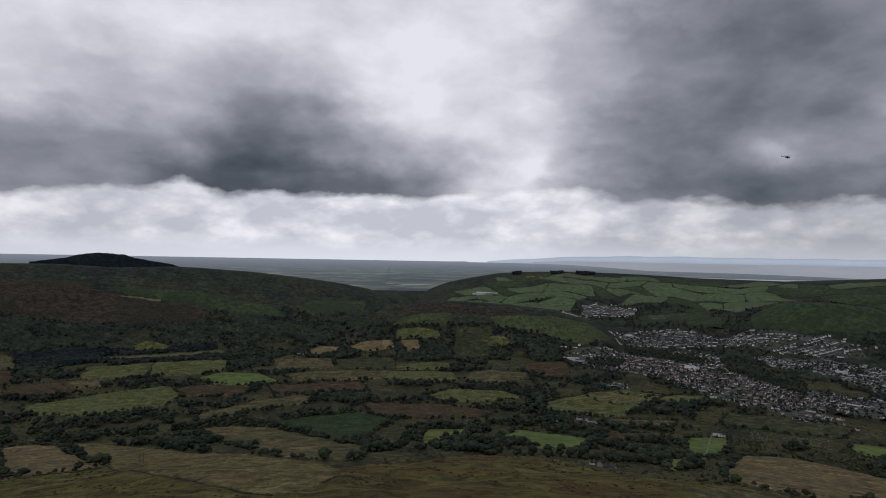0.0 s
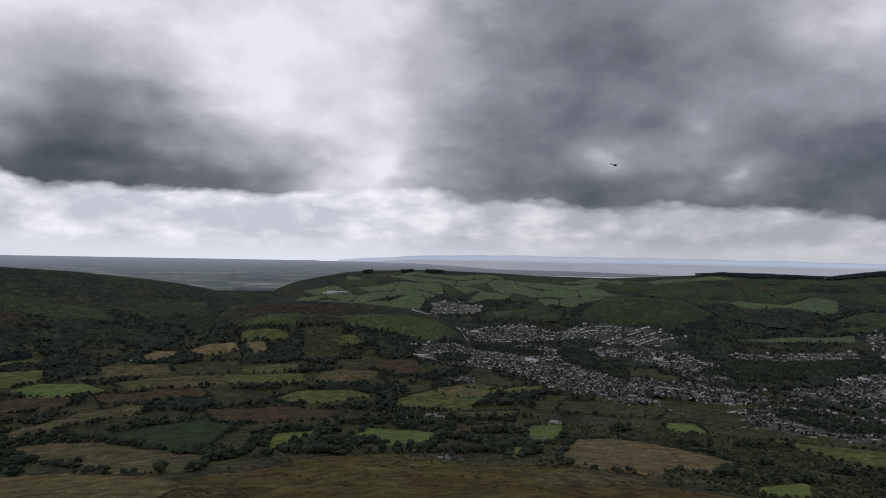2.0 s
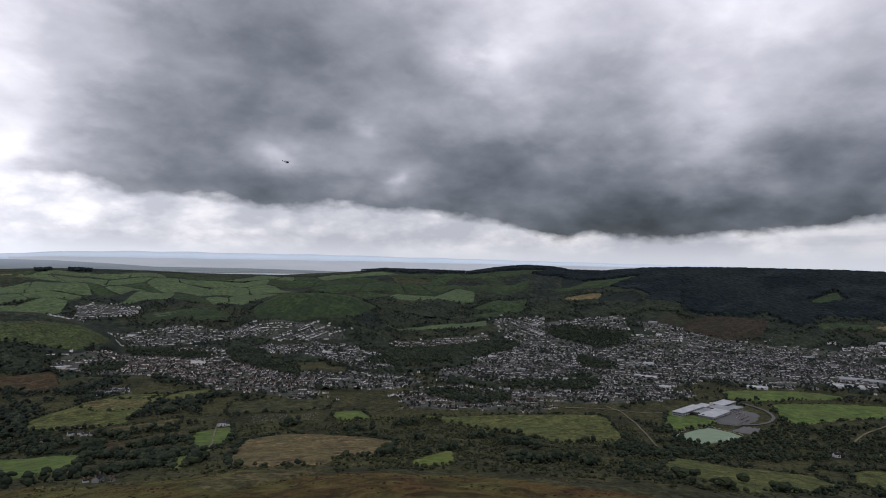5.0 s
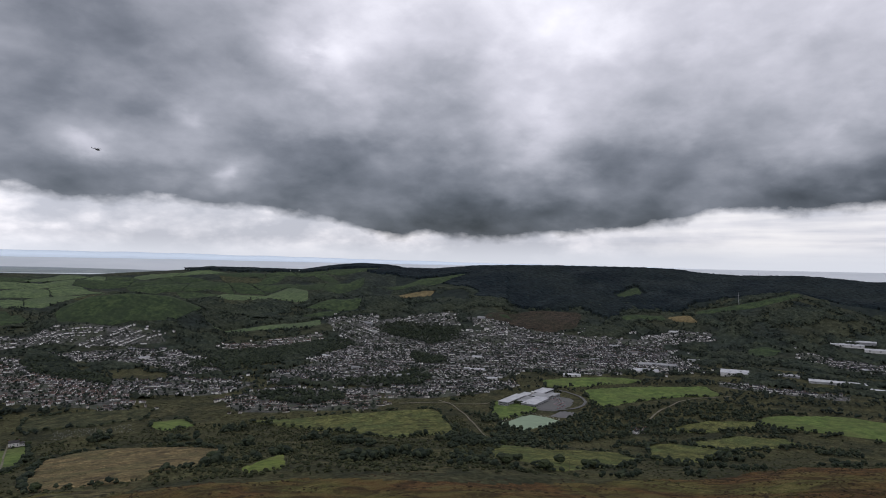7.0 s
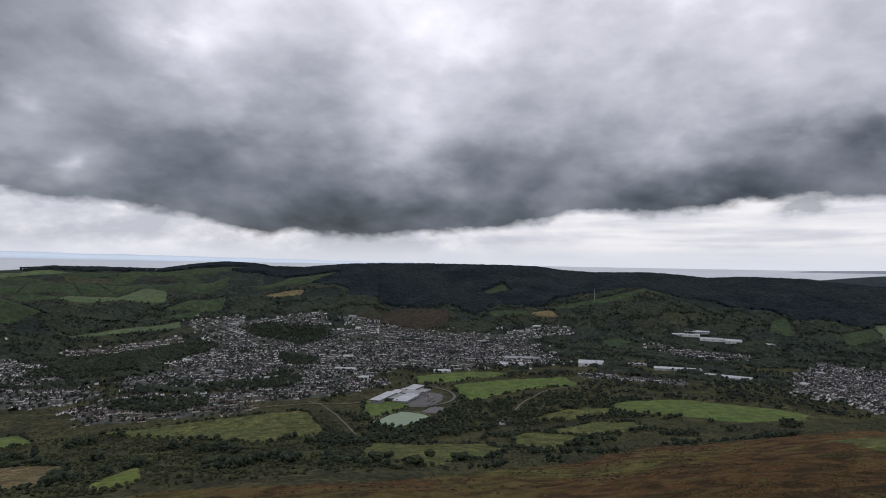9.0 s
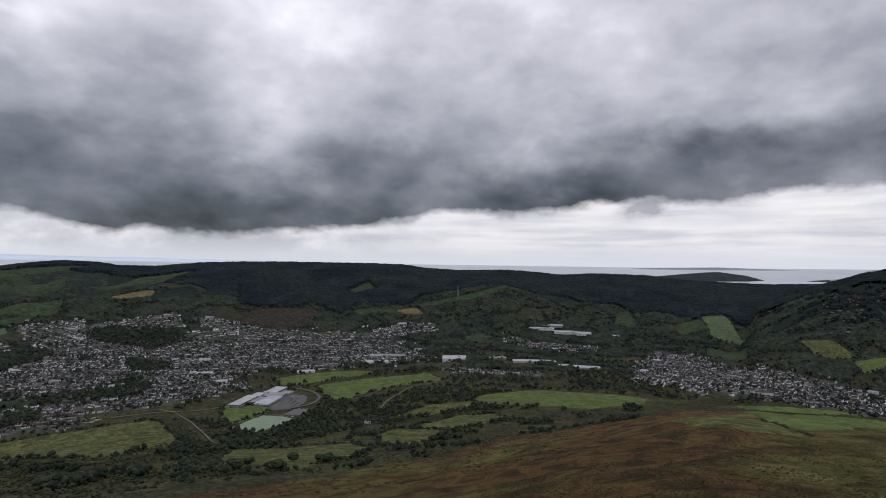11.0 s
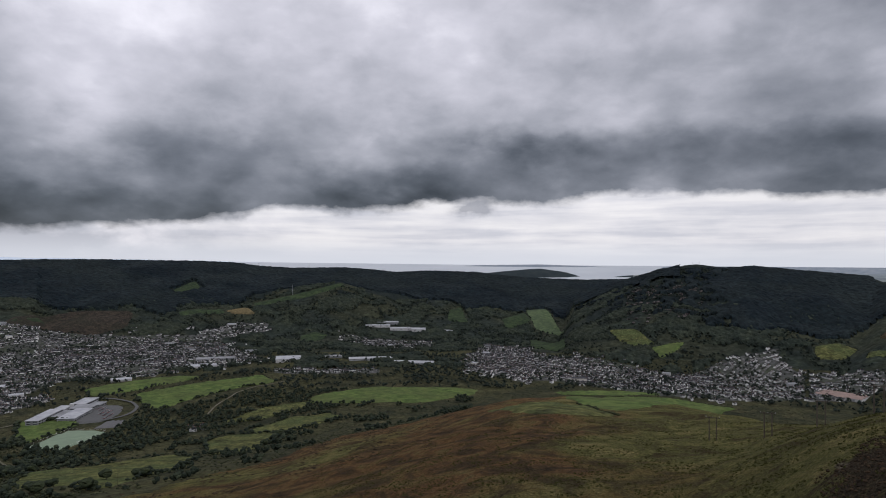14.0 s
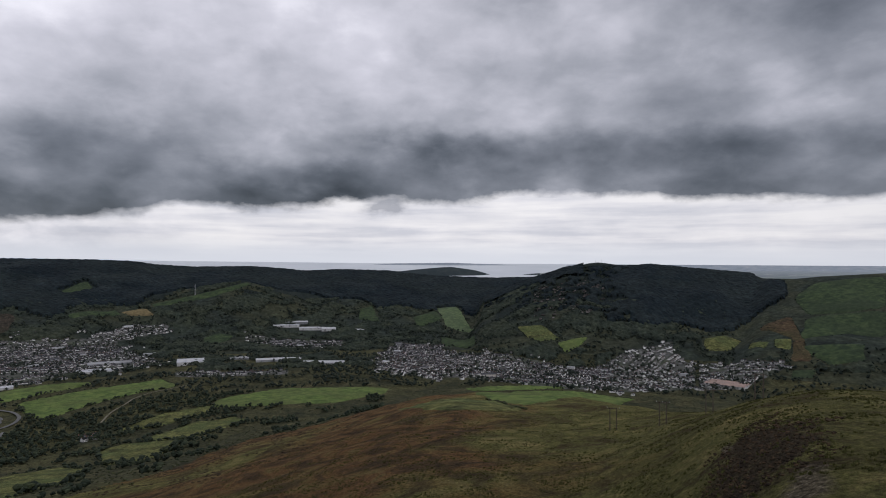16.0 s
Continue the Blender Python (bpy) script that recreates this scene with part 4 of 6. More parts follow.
# the ground of the town: yards, gardens and tarmac
YARDS = material("yards_and_tarmac", [(0.016, 0.019, 0.015), (0.032, 0.035, 0.030), (0.062, 0.063, 0.062), (0.125, 0.124, 0.125)], 0.055, 0.9, 0.3, 0.3, 8,
                 (0.012, (0.028, 0.036, 0.018), 0.75), 0.2, None, (0.12, 0.8))
for turn, outline in TOWN.values():
    tagged(draped("pavement", outline, YARDS, 0.35, 22), "grey tarmac streets, yards and small gardens", "town ground", kind="structure")

TARMAC = material("worn_tarmac", [(0.060, 0.062, 0.062), (0.095, 0.096, 0.095)], 0.3, 0.9, 0.05, 2.0, 6, None, 0.3)
GRAVEL = material("pale_gravel", [(0.10, 0.092, 0.072), (0.17, 0.155, 0.125)], 0.4, 1.0, 0.1, 2.0, 8, (0.03, (0.07, 0.07, 0.04), 0.8), 0.1)


VERGES = []  # strips along the tracks where no tree stands


def road(name, line, width, mat, label, lift=0.9):
    p = np.array(line, float)
    for _ in range(3):
        p = np.concatenate([p[:1], np.stack([0.75 * p[:-1] + 0.25 * p[1:], 0.25 * p[:-1] + 0.75 * p[1:]], 1).reshape(-1, 2), p[-1:]])
    t = np.gradient(p, axis=0)
    n = np.stack([-t[:, 1], t[:, 0]], 1) / np.hypot(*t.T)[:, None]
    rows = [p + n * width * s for s in (-0.5, 0, 0.5)]
    pts = np.stack(rows, 1).reshape(-1, 2)
    z = height(pts[:, 0], pts[:, 1]) + lift + np.hypot(pts[:, 0], pts[:, 1]) / 1100
    verge = p + n * (width / 2 + 5), p - n * (width / 2 + 9)
    VERGES.extend(np.array([verge[0][k], verge[0][k + 3], verge[1][k + 3], verge[1][k]]) for k in range(0, len(p) - 3, 3))
    ob = sheet(name, np.column_stack([pts, z]), grid_faces(len(p), 3), [mat])
    tagged(ob, label, "road", kind="structure")


road("road", [(1268, 334), (1324, 336), (1404, 327), (1503, 316), (1544, 284), (1586, 236)], 3.5, GRAVEL, "pale winding gravel track through scrub")
road("road", [(1160, 757), (1136, 694), (1030, 593), (859, 464)], 3, GRAVEL, "pale straight gravel track across the common")
road("road", [(1070, 798), (1139, 750), (1163, 683), (1220, 654)], 3.5, GRAVEL, "pale gravel path along the common")
road("road", [(1437, 598), (1423, 558), (1373, 506), (1299, 475), (1260, 484), (1226, 506)], 6, TARMAC, "curving tarmac drive of the school")
road("road", [(266, 679), (365, 871), (426, 1012), (470, 1101)], 2.5, GRAVEL, "pale lane up to a white house")
GRAVEYARD = (522, 1078)
OPEN_GROUND = [np.array(o, float) for o in ([(1040, 560), (1175, 550), (1210, 640), (1300, 650), (1400, 600), (1400, 520), (1240, 460), (1150, 465), (1020, 475)],
                                            [(515, 1070), (628, 1005), (665, 1075), (555, 1140)])]
def clear_of(x, y, shapes):
    ok = np.ones(len(x), bool)
    for s in shapes:
        lo, hi = s.min(0), s.max(0)
        k = np.where(ok & (x > lo[0]) & (x < hi[0]) & (y > lo[1]) & (y < hi[1]))[0]
        if len(k):
            ok[k[inside(x[k], y[k], s)]] = False
    return ok


# ---- the town ----
WALLS = varied("painted_render_walls", (0.17, 0.16, 0.15), (0.90, 0.89, 0.88), 0.85, 0.2, True, 0.2, (0.64, 0.63, 0.62))
SLATE = varied("slate_roofs", (0.018, 0.020, 0.024), (0.115, 0.11, 0.115), 0.85, 0.1, True, 0.3, (0.040, 0.041, 0.046))
TILE_RED = varied("brown_tile_roofs", (0.026, 0.022, 0.022), (0.12, 0.08, 0.068), 0.8, 0.2, True, 0.3, (0.050, 0.041, 0.040))
GLASS = varied("dark_window_glass", (0.015, 0.018, 0.022), (0.05, 0.06, 0.07), 0.15, 0.5, True)
WALL1 = varied("painted_house_wall", (0.30, 0.27, 0.24), (0.80, 0.78, 0.74), 0.85, 0.2, False, 0.2, (0.58, 0.55, 0.51))
SLATE1 = varied("house_slates", (0.026, 0.028, 0.032), (0.12, 0.11, 0.108), 0.8, 0.2, False, 0.3, (0.055, 0.055, 0.060))
BRICK = material("chimney_brick", [(0.13, 0.07, 0.05), (0.22, 0.12, 0.085)], 2.0, 0.9, 0.02, 8, 6, None, 0.2)
WHITE = material("white_frames", [(0.62, 0.62, 0.60), (0.75, 0.75, 0.73)], 1.0, 0.5, 0, None, 4, None, 0.4)
PAINT = varied("front_door_paint", (0.05, 0.02, 0.02), (0.10, 0.14, 0.18), 0.5, 0.4, False)


def house_pieces(w, dp, h, r):
    """Corners and triangles of a small gabled house: walls, then roof, chimney and windows, as islands of their own."""
    v, f, m = [], [], []

    def quad(a, b, c, d, mat):
        k = len(v)
        v.extend((a, b, c, d))
        f.extend(((k, k + 1, k + 2), (k, k + 2, k + 3)))
        m.extend((mat, mat))
    x, y = w / 2, dp / 2
    base = -3.0
    k = len(v)
    v.extend(((-x, -y, base), (x, -y, base), (x, y, base), (-x, y, base), (-x, -y, h), (x, -y, h), (x, y, h), (-x, y, h), (-x, 0, h + r), (x, 0, h + r)))
    for t in ((0, 1, 5), (0, 5, 4), (1, 2, 6), (1, 6, 5), (2, 3, 7), (2, 7, 6), (3, 0, 4), (3, 4, 7), (4, 8, 7), (5, 6, 9)):
        f.append(tuple(k + i for i in t))
        m.append(0)
    o, s = 0.35, r / y * 0.35
    k = len(v)
    v.extend(((-x - .1, -y - o, h - s + .15), (x + .1, -y - o, h - s + .15), (x + .1, 0, h + r + .15), (-x - .1, 0, h + r + .15), (x + .1, y + o, h - s + .15), (-x - .1, y + o, h - s + .15)))
    for t in ((0, 1, 2), (0, 2, 3), (3, 2, 4), (3, 4, 5)):
        f.append(tuple(k + i for i in t))
        m.append(1)
    return v, f, m, quad


def row_house(w, dp, h, r, windows, chimney=True):
    v, f, m, quad = house_pieces(w, dp, h, r)
    x, y = w / 2, dp / 2
    if windows:
        for side in (-1, 1):
            yy = side * (y + 0.05)
            for cx in (-w * 0.24, w * 0.24):
                for z in (0.9, 3.4):
                    a = ((cx - .6, yy, z), (cx + .6, yy, z), (cx + .6, yy, z + 1.3), (cx - .6, yy, z + 1.3))
                    quad(*(a if side < 0 else a[::-1]), 2)
    if chimney:
        cx, z0, z1 = x * 0.7, h + r - .5, h + r + 1.4
        for a, b in (((-.5, -.4), (.5, -.4)), ((.5, -.4), (.5, .4)), ((.5, .4), (-.5, .4)), ((-.5, .4), (-.5, -.4))):
            quad((cx + a[0], a[1], z0), (cx + b[0], b[1], z0), (cx + b[0], b[1], z1), (cx + a[0], a[1], z1), 3)
    return np.array(v, float), np.array(f), np.array(m)


def multiply(name, kinds, which, px, py, pz, turn, size, mats, flip=None, smooth=False):
    """Many pieces of a few kinds as one mesh. size: (n, 3)."""
    V, F, I, count = [], [], [], 0
    for k, (v, f, m) in enumerate(kinds):
        sel = np.where(which == k)[0]
        if not len(sel):
            continue
        c, s = np.cos(turn[sel])[:, None], np.sin(turn[sel])[:, None]
        q = v[None] * size[sel][:, None, :]
        w = np.stack([c * q[..., 0] - s * q[..., 1] + px[sel][:, None], s * q[..., 0] + c * q[..., 1] + py[sel][:, None], q[..., 2] + pz[sel][:, None]], -1)
        V.append(w.reshape(-1, 3))
        F.append((f[None] + (np.arange(len(sel)) * len(v))[:, None, None] + count).reshape(-1, 3))
        I.append(np.tile(m, len(sel)))
        count += len(sel) * len(v)
    return sheet(name, np.concatenate(V), np.concatenate(F), mats, np.concatenate(I), smooth)


def streets(outline, turn, seed, gaps=(13, 16, 20, 28), bare=0.66):
    """Rows of houses that fill an outline: x, y, direction, width, depth, height."""
    r = random.Random(seed)
    p = np.array(outline, float)
    c = p.mean(0)
    along = math.atan2(c[0], c[1])
    out = []
    q = p - c
    reach = np.hypot(*q.T).max()
    block = 190.0
    nb = int(reach / block) + 1
    for bi in range(-nb, nb + 1):
        for bj in range(-nb, nb + 1):
            o = c + np.array([bi * block, bj * block])
            th = -along + radians(turn * 1.3) + r.choice((0, 0, 0, 0, 0.5, -0.4)) + r.uniform(-0.16, 0.16)
            ux, uy = np.array([math.cos(th), math.sin(th)]), np.array([-math.sin(th), math.cos(th)])
            t = -block * 0.72
            while t < block * 0.72:
                s = -block * 0.72
                bend = r.uniform(-0.0001, 0.0001)
                terrace = 0
                while s < block * 0.72:
                    if terrace <= 0:
                        terrace = r.choice((1, 2, 2, 3, 4, 6))
                        s += r.uniform(2, 8) if r.random() < 0.75 else r.uniform(12, 40)
                        w, dp, h = r.choice((3.9, 4.2, 4.6, 6.4)), r.uniform(5.2, 6.6), r.choice((4.1, 4.4, 4.6, 2.6))
                    terrace -= 1
                    q = o + ux * s + uy * (t + bend * s * s * 10)
                    d = q - o
                    if abs(d[0]) <= block / 2 and abs(d[1]) <= block / 2 and r.random() < 0.9:
                        out.append((q[0], q[1], th + bend * 20 * s, w, dp, h))
                    s += w
                t += r.choice(gaps)
    a = np.array(out)
    open_spots = bumps(a[:, 0], a[:, 1], 210, 3) + 0.5 * bumps(a[:, 0], a[:, 1], 80, 1) > bare
    for o in TOWN_WOODS:
        open_spots |= inside(a[:, 0], a[:, 1], o)
    wide, core = [c + (p - c) * k for k in (1.13, 0.88)]
    fray = bumps(a[:, 0], a[:, 1], 95, 6) + 0.5 * bumps(a[:, 0], a[:, 1], 38, 2)
    held = inside(a[:, 0], a[:, 1], core) | inside(a[:, 0], a[:, 1], outline) & (fray > -0.35) | inside(a[:, 0], a[:, 1], wide) & (fray > 0.45)
    return a[held & ~open_spots & clear_of(a[:, 0], a[:, 1], [o for _, o in OUTLINES])]


def house(w, dp, h, r):
    """A small house with its parts, at the origin."""
    ob = new("house")
    v, f, m, _ = house_pieces(w, dp, h, r)
    for name, lo, hi, mat in (("wall", 0, 10, WALL1), ("roof", 10, 16, SLATE1)):
        bm = bmesh.new()
        vs = [bm.verts.new(q) for q in v[lo:hi]]
        for t, mm in zip(f, m):
            if lo <= t[0] < hi:
                bm.faces.new([vs[i - lo] for i in t])
        if name == "roof":
            bmesh.ops.solidify(bm, geom=bm.faces[:], thickness=0.18)
        part(name, bm, mat, ob)
    for cx in (x for x in (-w / 2 + 0.7, w / 2 - 0.7)):
        bm = bmesh.new()
        box(bm, cx - .5, -.4, h + r - .6, cx + .5, .4, h + r + 1.3)
        for px in (-.22, .22):
            tube(bm, (cx + px, 0, h + r + 1.3), (cx + px, 0, h + r + 1.8), 0.14, 0.12, 6)
        part("chimney", bm, BRICK, ob)
    for side in (-1, 1):
        yy = side * dp / 2
        for cx in (-w * 0.25, w * 0.25):
            for z in (0.9, 3.3):
                if z == 0.9 and cx > 0 and side < 0:
                    continue
                if z + 1.3 > h:
                    continue
                bm = bmesh.new()
                box(bm, cx - .65, yy - .06, z, cx + .65, yy + .06, z + 1.35)
                part("window", bm, GLASS, ob)
    bm = bmesh.new()
    box(bm, w * 0.25 - .5, -dp / 2 - .07, 0, w * 0.25 + .5, -dp / 2 + .05, 2.1)
    part("door", bm, PAINT, ob)
    return ob


HOUSE_KINDS = [house(4.8, 7.0, 5.2, 2.1), house(5.4, 7.4, 5.3, 2.3), house(7.6, 7.8, 5.2, 2.5), house(8.4, 7.2, 3.0, 2.2)]
for ob, words in zip(HOUSE_KINDS, ("narrow rendered terraced house with a slate roof", "rendered terraced house with a grey slate roof",
                                   "wide semi-detached house with pale walls and slate roof", "low pale bungalow with a grey roof")):
    tagged(ob, words, "house", "houses of the town")

HOUSES = []
for n, (name, (turn, outline)) in enumerate(TOWN.items()):
    rows = streets(outline, turn, n, (11, 13, 16, 20), 1.0) if name in "QRSTK" else streets(outline, turn, n)
    HOUSES.append(np.column_stack([rows, np.full(len(rows), n)]))
HOUSES = np.concatenate(HOUSES)
hd = np.hypot(HOUSES[:, 0], HOUSES[:, 1])
near = hd <= np.sort(hd)[250]
NEAR_HOUSES = HOUSES[near]
placed = set()
for k, (x, y, th, w, dp, h, _) in enumerate(NEAR_HOUSES):
    kind = 3 if h < 4 else 2 if w > 6 else 1 if w > 4.4 else 0
    m = pose(x, y, over(x, y, -0.1), 0, 0, math.degrees(th)) @ Matrix.Scale(0.86, 4)
    if kind not in placed:
        HOUSE_KINDS[kind].matrix_basis = m
        placed.add(kind)
    else:
        copy_thing(HOUSE_KINDS[kind], m)
for kind in range(4):
    if kind not in placed:
        x, y = NEAR_HOUSES[0, :2] + 60 + 15 * kind
        HOUSE_KINDS[kind].matrix_basis = pose(x, y, over(x, y))
rest = np.ones(len(HOUSES), bool)
rest[near] = False
FAR_HOUSES = HOUSES[rest]
rs = np.random.RandomState(2)
row_kinds = [row_house(6, 8, 5.2, 2.5, True), row_house(6, 8, 5.2, 2.2, True), row_house(6, 8, 5.2, 2.5, False), row_house(6, 8, 5.2, 2.9, False, False)]
for n, name in enumerate(TOWN):
    a = FAR_HOUSES[FAR_HOUSES[:, 6] == n]
    if not len(a):
        continue
    d = np.hypot(a[:, 0], a[:, 1])
    which = np.where(d < 1950, rs.randint(0, 2, len(a)), rs.randint(2, 4, len(a)))
    size = np.column_stack([a[:, 3] / 6, a[:, 4] / 8, a[:, 5] / 5.2 * rs.uniform(0.85, 1.15, len(a))])
    ob = multiply("house_rows", row_kinds, which, a[:, 0], a[:, 1], height(a[:, 0], a[:, 1]), a[:, 2], size, [WALLS, TILE_RED if name in "AF" else SLATE, GLASS, BRICK])
    tagged(ob, "close rows of pale rendered houses with slate roofs", "houses", kind="stuff")
# ---- the school, its pitch, sheds and farms ----
METAL = material("pale_metal_roof", [(0.27, 0.28, 0.30), (0.40, 0.41, 0.43)], 0.15, 0.6, 0.02, 1.0, 6, (0.04, (0.22, 0.23, 0.25), 0.7), 0.3)
CLADDING = material("grey_cladding", [(0.24, 0.25, 0.26), (0.38, 0.39, 0.40)], 0.2, 0.7, 0.02, 1.0, 6, (0.06, (0.18, 0.19, 0.20), 0.6), 0.3)
WHITE_WALL = material("white_render", [(0.40, 0.40, 0.40), (0.56, 0.56, 0.555)], 0.3, 0.8, 0.02, 1.0, 6, (0.08, (0.38, 0.38, 0.375), 0.6), 0.2)
GREY_ROOF = material("grey_membrane_roof", [(0.16, 0.165, 0.175), (0.25, 0.26, 0.27)], 0.12, 0.6, 0.02, 1.0, 6, (0.03, (0.12, 0.125, 0.13), 0.7), 0.3)
BROWN_ROOF = material("brown_sheet_roof", [(0.17, 0.12, 0.10), (0.26, 0.19, 0.16)], 0.1, 0.7, 0.02, 1.0, 6, None, 0.3)
TURF = material("artificial_turf", [(0.15, 0.20, 0.14), (0.19, 0.245, 0.17)], 0.06, 0.9, 0.02, 3.0, 4, (0.02, (0.16, 0.21, 0.15), 0.5), 0.1)
COURT = material("grey_court", [(0.085, 0.085, 0.088), (0.115, 0.115, 0.118)], 0.2, 0.9, 0.01, 3.0, 4, None, 0.2)
LINE = material("white_line_paint", [(0.55, 0.58, 0.55), (0.7, 0.72, 0.7)], 1.0, 0.8, 0, None, 4, None, 0.2)


def block(parent, x0, y0, x1, y1, z, h, wall=None, roof=None, pitch=0.0, bands=1, slope=0.0):
    """A flat-roofed wing: walls, bands of windows, and a roof that oversails; slope lifts the roof's far edge."""
    wall, roof = wall or WHITE_WALL, roof or METAL
    bm = bmesh.new()
    box(bm, x0, y0, z - 5, x1, y1, z + h)
    if slope:
        for v in bm.verts:
            if v.co.z > z and v.co.x > (x0 + x1) / 2:
                v.co.z += slope
    part("wall", bm, wall, parent)
    bm = bmesh.new()
    box(bm, x0 - 1.2, y0 - 1.2, z + h + .01, x1 + 1.2, y1 + 1.2, z + h + .6)
    if slope:
        for v in bm.verts:
            if v.co.x > (x0 + x1) / 2:
                v.co.z += slope
    part("roof", bm, roof, parent)
    storeys = max(1, int(h / 3.4))
    for s in range(storeys):
        zz = z + 1.1 + s * h / storeys
        n = max(2, int((x1 - x0) / 9))
        for k in range(n):
            a = x0 + (x1 - x0) * (k + 0.18) / n
            b = x0 + (x1 - x0) * (k + 0.82) / n
            bm = bmesh.new()
            box(bm, a, y0 - .12, zz, b, y0 + .05, zz + 1.6)
            part("window", bm, GLASS, parent)
        n = max(2, int((y1 - y0) / 9))
        for k in range(n):
            a = y0 + (y1 - y0) * (k + 0.18) / n
            b = y0 + (y1 - y0) * (k + 0.82) / n
            bm = bmesh.new()
            box(bm, x0 - .12, a, zz, x0 + .05, b, zz + 1.6)
            part("window", bm, GLASS, parent)


school = new("school_building")
sz = over(1270, 600)
SCHOOL_WALL = material("grey_school_wall", [(0.20, 0.205, 0.215), (0.34, 0.345, 0.35)], 0.12, 0.8, 0.02, 1.0, 6, (0.08, (0.14, 0.145, 0.155), 0.7), 0.2)
block(school, 1206, 612, 1292, 634, sz, 7.5, wall=SCHOOL_WALL, slope=1.5)
block(school, 1226, 560, 1300, 590, sz, 6.0, wall=SCHOOL_WALL, slope=1.5)
block(school, 1246, 592, 1300, 611, sz, 5.0, wall=SCHOOL_WALL, roof=GREY_ROOF)
block(school, 1302, 566, 1336, 604, sz, 7.0, wall=SCHOOL_WALL, roof=GREY_ROOF, slope=1.0)
block(school, 1302, 614, 1334, 634, sz, 5.5, wall=SCHOOL_WALL, slope=0.8)
block(school, 1340, 564, 1372, 586, sz, 5.0, wall=SCHOOL_WALL, roof=GREY_ROOF)
block(school, 1338, 590, 1396, 616, sz, 8.5, wall=SCHOOL_WALL)
bm = bmesh.new()
box(bm, 1320, 606, sz + 5, 1326, 612, sz + 13)
part("tower", bm, WHITE_WALL, school)
tagged(school, "modern white school in long flat-roofed wings", "school")

pitch_corners = [(1048, 552), (1169, 543), (1153, 474), (1027, 483)]
tagged(draped("sports_pitch", pitch_corners, TURF, 0.9, 10, 0), "pale green artificial turf pitch beside the school", "pitch")
tagged(draped("tennis_court", [(1175, 505), (1224, 497), (1224, 467), (1179, 467)], COURT, 0.9, 8, 0), "grey hard court behind a fence", "court")
tagged(draped("car_park", [(1208, 540), (1222, 558), (1300, 563), (1340, 575), (1362, 556), (1350, 522), (1280, 500), (1216, 510)], TARMAC, 0.7, 8, 1), "grey tarmac car park beside the school", "car park", kind="structure")


def fence(line, tall, gap, label):
    ob = new("fence")
    mat = WHITE
    p = [Vector((x, y, over(x, y))) for x, y in line]
    for a, b in zip(p, p[1:]):
        n = max(1, int((b - a).length / gap))
        for k in range(n):
            q = a.lerp(b, k / n)
            bm = bmesh.new()
            tube(bm, (q.x, q.y, q.z), (q.x, q.y, q.z + tall), 0.06, 0.06, 5)
            part("post", bm, mat, ob)
        bm = bmesh.new()
        tube(bm, (a.x, a.y, a.z + tall), (b.x, b.y, b.z + tall), 0.05, 0.05, 5)
        part("rail", bm, mat, ob)
    tagged(ob, label, "fence")


fence([*pitch_corners, pitch_corners[0]], 3.5, 12, "thin pale fence round the artificial pitch")

CAR_PAINT = varied("car_paint", (0.02, 0.02, 0.025), (0.75, 0.75, 0.76), 0.25, 0.6, False, 0.3, (0.25, 0.08, 0.07))
RUBBER = material("tyre_rubber", [(0.015, 0.015, 0.015), (0.025, 0.025, 0.025)], 3, 0.9, 0, None, 3, None, 0.2)


def car():
    ob = new("car")
    bm = bmesh.new()
    box(bm, -2.1, -0.85, 0.3, 2.1, 0.85, 0.85)
    bmesh.ops.bevel(bm, geom=bm.edges[:], offset=0.12, segments=2, affect="EDGES")
    part("body", bm, CAR_PAINT, ob)
    bm = bmesh.new()
    box(bm, -1.6, -0.75, 0.852, 1.0, 0.75, 1.42)
    for v in bm.verts:
        if v.co.z > 1:
            v.co.x = v.co.x * 0.72 - 0.1
            v.co.y *= 0.82
    part("cabin", bm, GLASS, ob)
    for sx in (-1.3, 1.3):
        for sy in (-0.8, 0.8):
            bm = bmesh.new()
            tube(bm, (sx, sy - 0.1, 0.32), (sx, sy + 0.1, 0.32), 0.32, 0.32, 10)
            part("wheel", bm, RUBBER, ob)
    return tagged(ob, "parked car on the school's tarmac", "car", "cars in the car park")


first_car = car()
cr = random.Random(8)
spots = []
for row in range(6):
    for k in range(13):
        if cr.random() < 0.72:
            spots.append((1236 + k * 3.0 + row * 17 + (row % 2) * 6, 512 + row * 2 + (k % 2) * 0.4 + row * 9))
spots = [(x, y) for x, y in spots if inside(np.array([x]), np.array([y]), [(1218, 512), (1280, 503), (1348, 524), (1356, 554), (1300, 559), (1230, 552)])[0]]
for k, (x, y) in enumerate(spots):
    m = pose(x, y, over(x, y, 1.95), 0, 0, 90 + cr.uniform(-4, 4))
    if k == 0:
        first_car.matrix_basis = m
    else:
        copy_thing(first_car, m)


